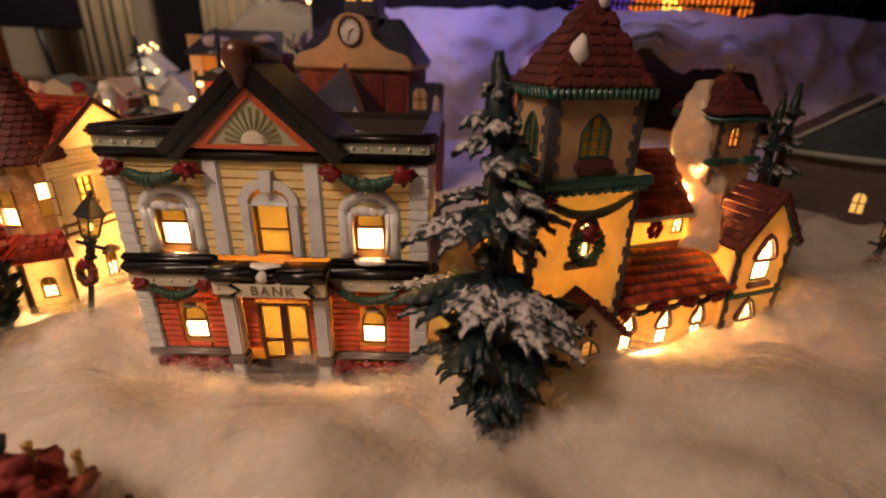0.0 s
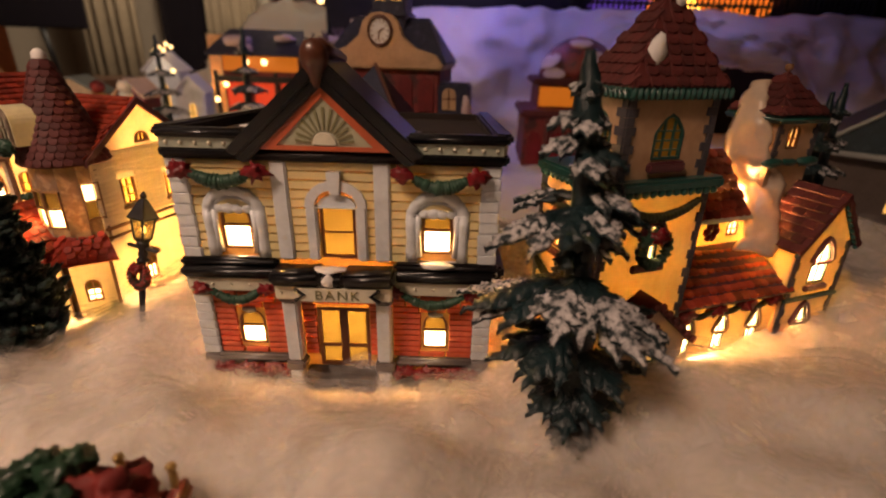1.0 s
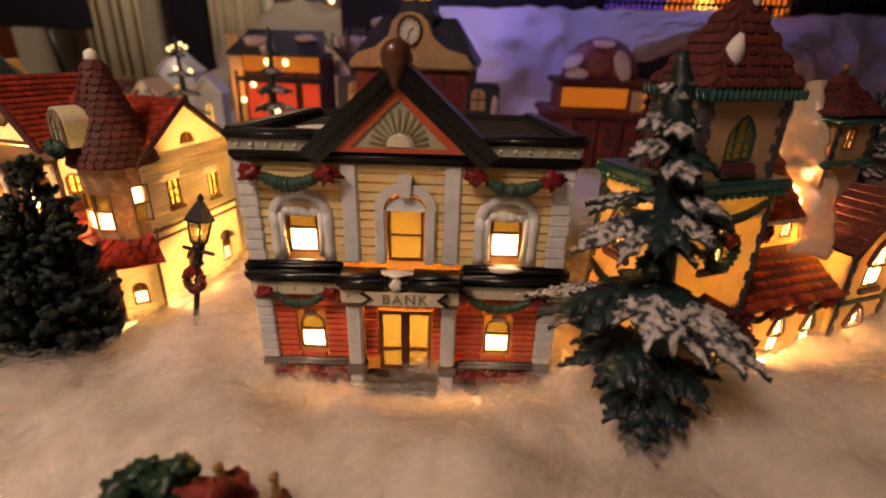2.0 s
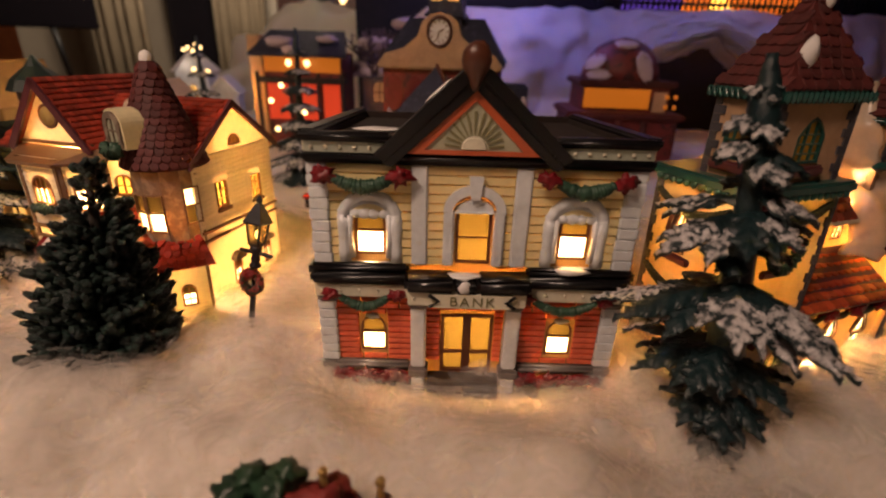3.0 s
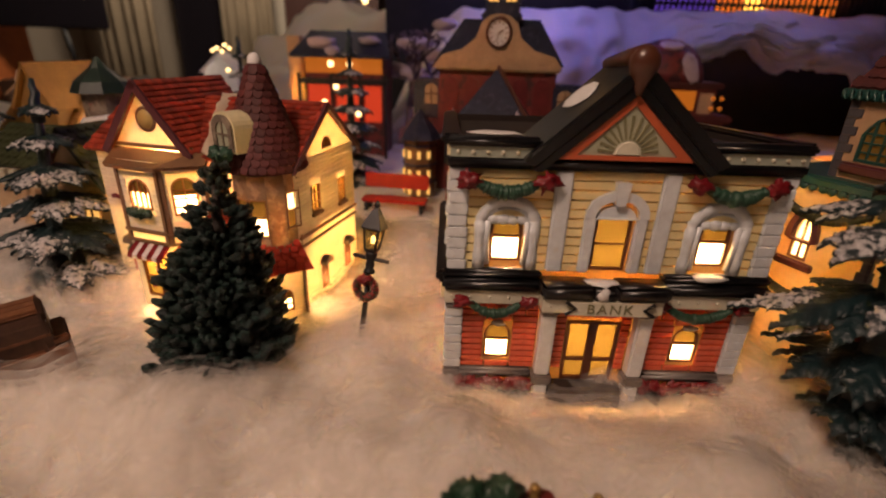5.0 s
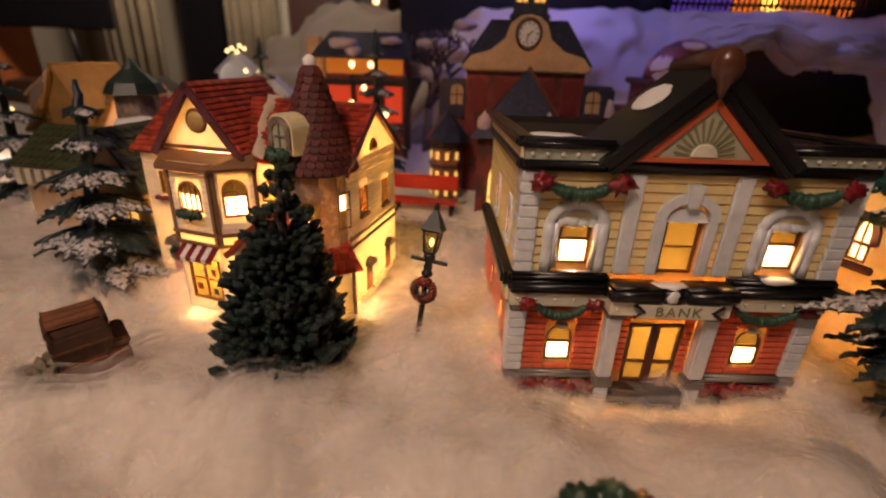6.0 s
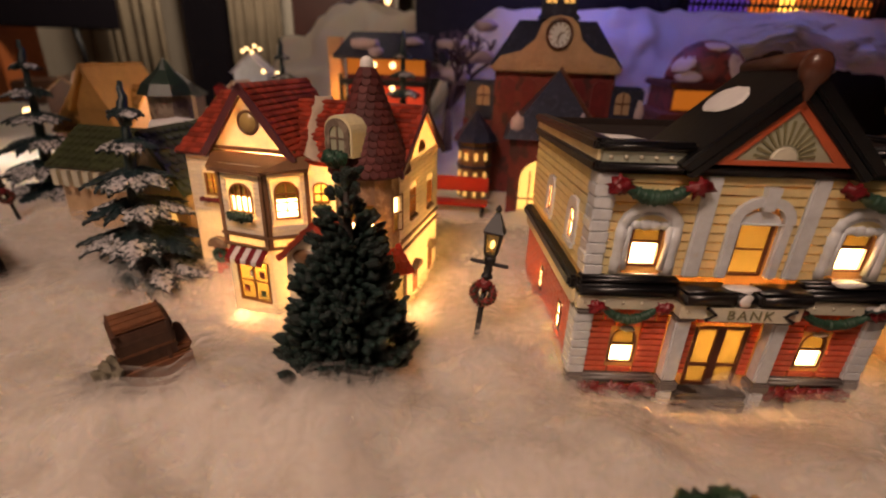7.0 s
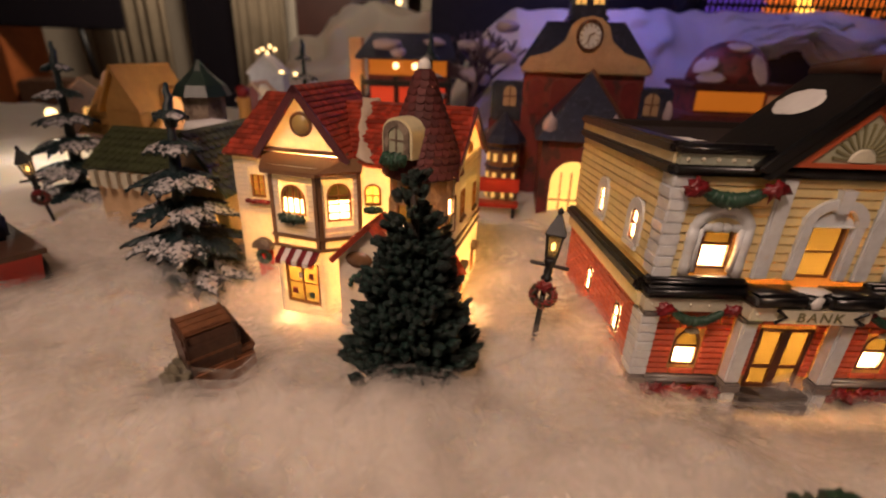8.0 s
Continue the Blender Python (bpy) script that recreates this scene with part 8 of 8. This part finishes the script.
M_SLATE = mat("slate_glaze", (0.018, 0.035, 0.042), rough=0.4, vary=0.4, second=(0.07, 0.09, 0.10), edge=(0.58, 0.72), grain=500)
M_GREYSNOW = mat("grey_snow_paint", (0.34, 0.36, 0.34), rough=0.6, vary=0.2)
barn()


def bench(at, turn):
    t = thing("red_bench", pose(*at, 0, 0, turn), "small bright red bench on the snow", "bench")
    for z, y0, y1, nm in ((0.014, -0.014, 0.004, "seat"), (0.026, 0.003, 0.006, "backrest")):
        bm = bmesh.new()
        box(bm, -0.035, 0.035, y0, y1, z, z + (0.004 if nm == "seat" else 0.016), 0.001)
        part(nm, bm, M_DOOR, t)
    for x in (-0.030, 0.030):
        for y in (-0.012, 0.003):
            bm = bmesh.new()
            box(bm, x - 0.002, x + 0.002, y - 0.002, y + 0.002, 0, 0.014)
            part("leg", bm, M_IRON, t)


bench((-0.215, 0.520, 0.004), -8)


# small far houses and figures along the back, out of focus
def hut(at, turn, w, h, wall, roof, label, lit=None, roof_h=0.03):
    t = thing("small_house", pose(*at, 0, 0, turn), label, "model house", "far houses")
    gable_block(t, -w / 2, w / 2, 0, w * 0.8, -0.004, h, h + roof_h, wall, roof, "y")
    lit_pane(t, -w * 0.12, w * 0.12, -0.0005, h * 0.35, h * 0.75, lit or M_LITWIN)
    return t


hut((-0.520, 0.960, 0), 5, 0.050, 0.085, M_WHITE, M_SNOW, "small white porcelain house with snowy roof")
hut((-0.646, 1.100, 0), 4, 0.070, 0.115, M_WHITE, M_SNOW, "white porcelain house crowned with fairy lights", roof_h=0.036)
hut((-0.600, 0.900, 0), -8, 0.055, 0.080, M_BOW, M_PEACH, "small red porcelain house with pale roof")
hut((-0.760, 0.980, 0), 12, 0.090, 0.075, M_TAN, M_FARTEAL, "tan porcelain house with dull green roof")
hut((-0.900, 0.900, 0), 20, 0.060, 0.080, M_LEATHER, M_TRIM, "small brown porcelain house")
hut((-0.400, 0.960, 0), 0, 0.050, 0.070, M_REDWALL, M_NAVY, "small dark red porcelain house")
for k, (p, mm) in enumerate((((-0.570, 0.780, 0.0), M_OCHRE), ((-0.545, 0.805, 0.0), M_WHITE), ((-0.620, 0.760, 0.0), M_BOW))):
    f = thing("festive_pillar", pose(*p), ("ochre", "white", "red")[k] + " painted pillar ornament with rounded top", "ornament", "pillar ornaments")
    bm = bmesh.new()
    lathe(bm, [(0.013, -0.003), (0.012, 0.03), (0.009, 0.075), (0.010, 0.095)], 12)
    part("shaft", bm, mm, f, "", True)
    bm = bmesh.new()
    lump(bm, (0, 0, 0.104), 0.0100, 0.35, k)
    part("top", bm, (M_BOW, M_SNOW, M_PEACH)[k], f, "", True)
for k, p in enumerate(((-0.515, 0.700, 0.072), (-0.503, 0.705, 0.080), (-0.508, 0.690, 0.058), (-0.560, 0.940, 0.125), (-0.535, 0.940, 0.122), (-0.470, 0.690, 0.092), (-0.655, 1.120, 0.160), (-0.640, 1.125, 0.166), (-0.644, 1.118, 0.154), (-0.628, 1.120, 0.160), (-0.666, 1.122, 0.155))):
    bm = bmesh.new()
    lump(bm, p, 0.0038, 0.05, 1)
    tagged(part("fairy_light", bm, M_BULBBIG, None, "", True), "small round warm white fairy light among far ornaments", "light bulb", "fairy lights")

bm = bmesh.new()
lump(bm, (-0.852, 0.756, 0.066), 0.0085, 0.05, 1)
tagged(part("fairy_light", bm, M_BULBBIG, None, "", True), "large round white fairy light beside a far spruce", "light bulb", "fairy lights")
point_lamp("white_glow", (-0.800, 0.680, 0.110), 0.62, (1.0, 0.80, 0.62), 0.01)
point_lamp("fairy_glow", (-0.535, 0.620, 0.11), 0.18, WARM, 0.01)


def red_lantern():
    t = thing("red_lantern_house", pose(-0.100, 1.300, 0.18), "small red lantern house with bright flame window", "lantern")
    bm = bmesh.new()
    lathe(bm, [(0.045, 0.0), (0.040, 0.05), (0.020, 0.11), (0.004, 0.14)], 6)
    part("body", bm, M_LITRED, t, "glowing red body")
    bm = bmesh.new()
    lump(bm, (0, -0.040, 0.075), 0.014, 0.2, 1, (0.8, 0.8, 1.2))
    part("flame", bm, M_BULBBIG, t, "bright flame", True)


red_lantern()


def bare_tree():
    t = thing("bare_tree", pose(-0.225, 0.840, 0.0), "frosted bare winter tree painted lilac-lit", "model tree")
    rng = random.Random(9)

    def limb(p, d, ln, r, depth, parent):
        q = p + d * ln
        bm = bmesh.new()
        tube(bm, [p, p.lerp(q, 0.5) + Vector((rng.uniform(-1, 1), rng.uniform(-1, 1), 0)) * ln * 0.08, q], [r, r * 0.8, r * 0.6], 6)
        ob = part("trunk" if depth == 0 else "limb", bm, M_LITBARK, t, "", True)
        if depth < 4:
            for k in range(3 if depth else 4):
                a = rng.uniform(0, 6.28)
                limb(q, (d * 0.8 + Vector((math.cos(a), math.sin(a), 0.35)) * 0.75).normalized(), ln * 0.66, r * 0.6, depth + 1, ob)
    limb(Vector((0, 0, -0.003)), Vector((0, 0, 1)), 0.085, 0.010, 0, t)
    for k in range(12):
        bm = bmesh.new()
        lump(bm, (rng.uniform(-0.06, 0.06), rng.uniform(-0.04, 0.04), rng.uniform(0.12, 0.21)), rng.uniform(0.014, 0.022), 0.4, k, (1.2, 1, 0.6))
        part("snow_clump", bm, M_LITSNOW, t, "snow clump painted lilac-lit", True)


# the purple cast on the branches is mixed into the bark colour
M_LITBARK = mat("lilac_lit_bark", (0.10, 0.065, 0.085), rough=0.8, vary=0.3)
bare_tree()


# ---- hearth with its grate, cotton banked up before it ----
M_ROOMSTONE = mat("shade_block_stone", (0.22, 0.18, 0.15), rough=0.8, vary=0.3, grain=60, blotch=9)
M_HEARTHBLACK = mat("hearth_black", (0.010, 0.009, 0.010), rough=0.8, vary=0.3)
# black panel: the opening's darkness is put into its colour
bm = bmesh.new()
box(bm, -0.30, 1.60, 1.16, 1.22, -0.10, 0.60)
tagged(part("hearth_back", bm, M_HEARTHBLACK), "black panel for the dark of the hearth opening", "hearth", kind="structure")


# unseen block, added to keep the room lamp off the banked cotton
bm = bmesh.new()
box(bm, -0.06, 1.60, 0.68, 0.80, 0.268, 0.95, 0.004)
tagged(part("hearth_lintel", bm, M_ROOMSTONE), "unseen block added to shade the banked cotton", "hearth", kind="structure")


def grate():
    t = thing("fire_grate", pose(0.500, 1.06, 0.0), "black iron grate glowing orange and violet", "grate")
    bm = bmesh.new()
    box(bm, -0.30, 0.30, 0.002, 0.010, 0.262, 0.268, 0.001)
    part("bottom_rail", bm, M_IRON, t, "black rail")
    bm = bmesh.new()
    tube(bm, [(-0.007, 0, 0.240), (0.0, 0, 0.5)], 0.0032, 6)
    me = mesh_of("bar", bm, M_IRON, True)
    for k in range(56):
        share("bar", me, t, pose(-0.295 + 0.0107 * k, 0, 0.006 * math.sin(k * 0.55) + 0.002 * math.sin(k * 2.3)))
    rng = random.Random(31)
    for k in range(64):
        x = -0.29 + 0.58 * (k % 32) / 31 + rng.uniform(-0.006, 0.006)
        bm = bmesh.new()
        lump(bm, (x, 0.040 + rng.uniform(-0.008, 0.012), 0.272 + 0.045 * (k // 32) + rng.uniform(-0.012, 0.014)), rng.uniform(0.012, 0.020), 0.45, k, (1.1, 0.8, 1.2))
        near = abs(x + 0.055)
        mm = M_FLAME if near < 0.022 else M_EMBER if -0.135 < x < 0.11 else M_VIOLET if -0.24 < x < 0.0 else M_HEARTHBLACK
        part("ember", bm, mm, t, "glowing ember" if mm is not M_HEARTHBLACK else "dead coal", True)


M_FLAME, M_EMBER, M_VIOLET = glow("flame", (1.0, 0.46, 0.06), 5.0), glow("ember", (1.0, 0.20, 0.02), 1.0), glow("violet_light", (0.30, 0.12, 1.0), 0.32)
grate()
point_lamp("violet_glow", (0.00, 0.885, 0.36), 1.0, (0.32, 0.27, 1.0), 0.02)
point_lamp("blue_glow", (0.40, 0.89, 0.40), 0.36, (0.38, 0.34, 1.0), 0.02)
point_lamp("fire_glow", (0.46, 1.00, 0.33), 0.012, (1.0, 0.38, 0.10), 0.02)


def bank_of_cotton():
    """Batting heaped along the hearth, its lower edge ragged over a dark gap."""
    nx, ns = 150, 36
    verts, faces = [], []
    for j in range(ns):
        s = j / (ns - 1)
        for i in range(nx):
            x = -0.27 + 1.23 * i / (nx - 1)
            p = Vector((x * 7, s * 2.2, 4.0))
            low = 0.150 + 0.042 * math.exp(-((x - 0.36) / 0.07) ** 2) + 0.020 * noise.noise(Vector((x * 9, 0, 1))) + 0.012 * noise.noise(Vector((x * 31, 0, 1))) - 0.16 * max(0.0, min(1.0, (x - 0.56) / 0.10)) - 0.16 * max(0.0, min(1.0, (0.26 - x) / 0.06))
            high = 0.250 + 0.012 * noise.noise(Vector((x * 8, 3, 2))) + 0.005 * noise.noise(Vector((x * 33, 1, 2))) - 0.03 * max(0.0, 0.1 - x) - 0.19 * max(0.0, min(1.0, (-0.13 - x) / 0.14)) ** 2
            z = low + (high - low) * s
            y = 0.955 + 0.07 * s - 0.055 * math.sin(math.pi * min(1, s * 1.0)) + 0.034 * noise.noise(p) + 0.022 * noise.noise(p * 2.7) + 0.011 * noise.noise(p * 6.5)
            verts.append((x, y, z))
    for j in range(ns - 1):
        for i in range(nx - 1):
            faces.append((j * nx + i, j * nx + i + 1, (j + 1) * nx + i + 1, (j + 1) * nx + i))
    me = bpy.data.meshes.new("cotton_bank")
    me.from_pydata(verts, [], faces)
    me.polygons.foreach_set("use_smooth", [True] * len(me.polygons))
    me.materials.append(M_COTTON)
    ob = tagged(new("cotton_bank", me), "white cotton batting banked against the hearth", "snow", kind="structure")
    so = ob.modifiers.new("thick", "SOLIDIFY")
    so.thickness = 0.02
    return ob


bank_of_cotton()

# ---- Christmas tree boughs hanging in over the back ----
def flocked_tree():
    t = thing("christmas_tree", pose(-0.50, 1.72, 0.0), "flocked Christmas tree boughs with coloured lights", "christmas tree")
    rng = random.Random(21)
    bm = bmesh.new()
    tube(bm, [(0.12, 0.1, -0.75), (0.12, 0.1, 1.2)], [0.03, 0.02], 8)
    part("trunk", bm, M_BARK, t, "", True)
    for k in range(34):
        a = rng.uniform(math.pi, 2 * math.pi)
        ln = rng.uniform(0.22, 0.45)
        z = rng.uniform(0.30, 0.62)
        bm, sn = bmesh.new(), bmesh.new()
        bough(bm, sn, (0.12, 0.1, z + 0.04), (0.12 + ln * math.cos(a), 0.1 + ln * math.sin(a) * 0.8, z - 0.03), 0.05, k)
        b = part("bough", bm, M_SPRUCE, t, "dark green bough", True)
        if k % 2:
            part("flocking", sn, M_LITSNOW, b, "white flocking", True)
        else:
            sn.free()
    for k, (p, c) in enumerate((((0.0, -0.115, 0.2806), "blue"), ((0.095, -0.165, 0.292), "yellow"), ((0.05, 0.05, 0.2373), "red"), ((-0.18, 0.0, 0.33), "green"))):
        bm = bmesh.new()
        lump(bm, p, 0.0095, 0.05, 1)
        part("bulb", bm, {"blue": M_BLUE, "yellow": M_BULBBIG, "red": M_REDB, "green": M_GREENB}[c], t, c + " light bulb", True)


def tree_skirt():
    bm = bmesh.new()
    lump(bm, (0, 0, 0), 0.20, 0.35, 12, (1.45, 0.7, 1.3), 5)
    for v in bm.verts:
        v.co += 0.02 * v.co.normalized() * noise.noise(v.co * 22)
    ob = part("cotton_heap", bm, M_COTTON, None, "", True)
    ob.matrix_basis = pose(-0.42, 1.42, 0.0)
    return tagged(ob, "pale cotton heaped under the Christmas tree", "snow", kind="structure")


tree_skirt()
point_lamp("tree_glow", (-0.46, 1.24, 0.50), 0.55, (1.0, 0.80, 0.62), 0.02)
M_BLUE, M_REDB, M_GREENB = glow("blue_bulb", (0.06, 0.08, 1.0), 3.0), glow("red_bulb", (1.0, 0.16, 0.10), 3.0), glow("green_bulb", (0.03, 0.6, 0.12), 1.2)
flocked_tree()

# ---- the room ----
M_ROOMWALL = mat("dim_wall_paint", (0.32, 0.27, 0.22), rough=0.9, vary=0.08, grain=20, blotch=3, bump=0.05)
M_BOARD = mat("white_board", (0.82, 0.78, 0.72), rough=0.8, vary=0.04, grain=60, blotch=6, bump=0.05)
M_CEIL = mat("ceiling_paint", (0.6, 0.56, 0.5), rough=0.9, vary=0.05, grain=20, blotch=3, bump=0.05)
M_FLOOR = mat("floor_boards", (0.16, 0.09, 0.05), rough=0.5, vary=0.3, grain=30, blotch=4)
M_CURTAIN = mat("tan_curtain", (0.25, 0.195, 0.135), rough=0.85, vary=0.2, grain=60, blotch=6)
M_DARKDOOR = mat("mahogany_door", (0.055, 0.014, 0.010), rough=0.5, vary=0.25, grain=40, blotch=5)
M_NIGHT = mat("night_glass", (0.012, 0.010, 0.014), rough=0.15, vary=0.2, bump=0.02)
M_CASING = mat("pale_casing", (0.46, 0.40, 0.33), rough=0.6, vary=0.1, grain=40, blotch=6)
M_OAK = mat("orange_oak", (0.40, 0.11, 0.03), rough=0.5, vary=0.25, grain=40, blotch=5)


def slabbox(name, x0, x1, y0, y1, z0, z1, material, label, cat):
    bm = bmesh.new()
    box(bm, x0, x1, y0, y1, z0, z1)
    return tagged(part(name, bm, material), label, cat, kind="structure")


slabbox("floor", -3.6, 3.0, -2.6, 5.0, -0.80, -0.75, M_FLOOR, "dark brown wooden floor boards", "floor")
slabbox("ceiling", -3.6, 3.0, -2.6, 5.0, 1.75, 1.80, M_CEIL, "plain off-white painted ceiling", "ceiling")
slabbox("wall_north", -3.6, 3.0, 4.80, 4.90, -0.75, 1.75, M_ROOMWALL, "dim tan painted room wall", "wall")
slabbox("wall_south", -3.6, 3.0, -2.60, -2.50, -0.75, 1.75, M_ROOMWALL, "dim tan painted room wall", "wall")
slabbox("wall_west", -3.6, -3.5, -2.50, 4.80, -0.75, 1.75, M_ROOMWALL, "dim tan painted room wall", "wall")
slabbox("wall_east", 2.9, 3.0, -2.50, 4.80, -0.75, 1.75, M_ROOMWALL, "dim tan painted room wall", "wall")
slabbox("table_top", -1.45, 1.30, -0.42, 1.16, -0.045, -0.012, M_BOARD, "white painted table top under the cotton", "table")


def folds(name, x0, x1, y, z0, z1, n, amp, material, label):
    """A curtain hanging in folds."""
    bm = bmesh.new()
    k = n * 8
    fr = [[bm.verts.new((x0 + (x1 - x0) * i / k, y + amp * math.sin(2 * math.pi * i / 8) + 0.4 * amp * math.sin(i * 0.37), z)) for i in range(k + 1)] for z in (z0, z1)]
    bk = [[bm.verts.new(v.co + Vector((0, 0.01, 0))) for v in r] for r in fr]
    for i in range(k):
        bm.faces.new((fr[0][i], fr[0][i + 1], fr[1][i + 1], fr[1][i]))
        bm.faces.new((bk[0][i], bk[1][i], bk[1][i + 1], bk[0][i + 1]))
        for r in (0, 1):
            bm.faces.new((fr[r][i], bk[r][i], bk[r][i + 1], fr[r][i + 1]))
    for i in (0, k):
        bm.faces.new((fr[0][i], fr[1][i], bk[1][i], bk[0][i]))
    return tagged(part(name, bm, material, smooth=True), label, "curtain", "window curtains")


folds("curtain", -2.78, -2.36, 3.95, -0.7, 1.6, 5, 0.025, M_CURTAIN, "tan curtain hanging in long folds")
folds("curtain", -2.02, -1.60, 4.35, -0.7, 1.6, 5, 0.025, M_CURTAIN, "olive tan curtain hanging in long folds")
slabbox("window_1", -2.50, -1.90, 4.55, 4.60, -0.6, 1.5, M_NIGHT, "black night window between the curtains", "window")
slabbox("door_1", -1.62, -0.70, 4.70, 4.76, -0.75, 1.40, M_DARKDOOR, "dark mahogany red panelled door", "door")
slabbox("trim", -1.72, -1.60, 4.66, 4.78, -0.75, 1.5, M_CASING, "pale painted door casing", "trim")
slabbox("trim", -0.70, -0.58, 4.66, 4.78, -0.75, 1.5, M_CASING, "pale painted door casing", "trim")


def screen():
    t = thing("television", pose(-2.35, 3.05, 0.0, 0, 0, 25), "black television on a thin dark stand", "television")
    bm = bmesh.new()
    box(bm, -0.42, 0.20, -0.02, 0.02, 0.22, 0.75, 0.008)
    part("screen", bm, M_NIGHT, t, "switched-off black screen")
    bm = bmesh.new()
    tube(bm, [(0.0, 0.0, -0.05), (-0.03, 0.0, 0.24)], 0.016, 8)
    part("stand_pole", bm, M_IRON, t, "", True)
    bm = bmesh.new()
    box(bm, -0.35, 0.35, -0.18, 0.18, -0.75, -0.05, 0.01)
    part("cabinet", bm, M_LEATHER, t, "dark cabinet under the screen")


screen()


def oak_post():
    t = thing("oak_bookcase", pose(-2.86, 2.90, -0.75), "orange oak bookcase end standing on the floor", "bookcase")
    bm = bmesh.new()
    box(bm, -0.20, 0.14, -0.02, 0.30, 0.0, 1.9, 0.006)
    part("end_panel", bm, M_OAK, t, "orange oak panel")


oak_post()


def window_glow():
    t = thing("lamp_shade", pose(-0.16, 2.20, 0.15), "glowing cream fabric lamp shade", "lamp")
    bm = bmesh.new()
    lathe(bm, [(0.16, 0.06), (0.10, 0.36), (0.098, 0.36), (0.158, 0.06)], 28, ring=True)
    part("shade", bm, M_SHADE, t, "glowing cream shade", True)
    bm = bmesh.new()
    tube(bm, [(0, 0, -0.9), (0, 0, 0.30)], 0.012, 8)
    part("stem", bm, M_BRASS, t, "brass stem", True)


M_SHADE = glow("shade_cloth", (1.0, 0.80, 0.60), 0.55)
window_glow()
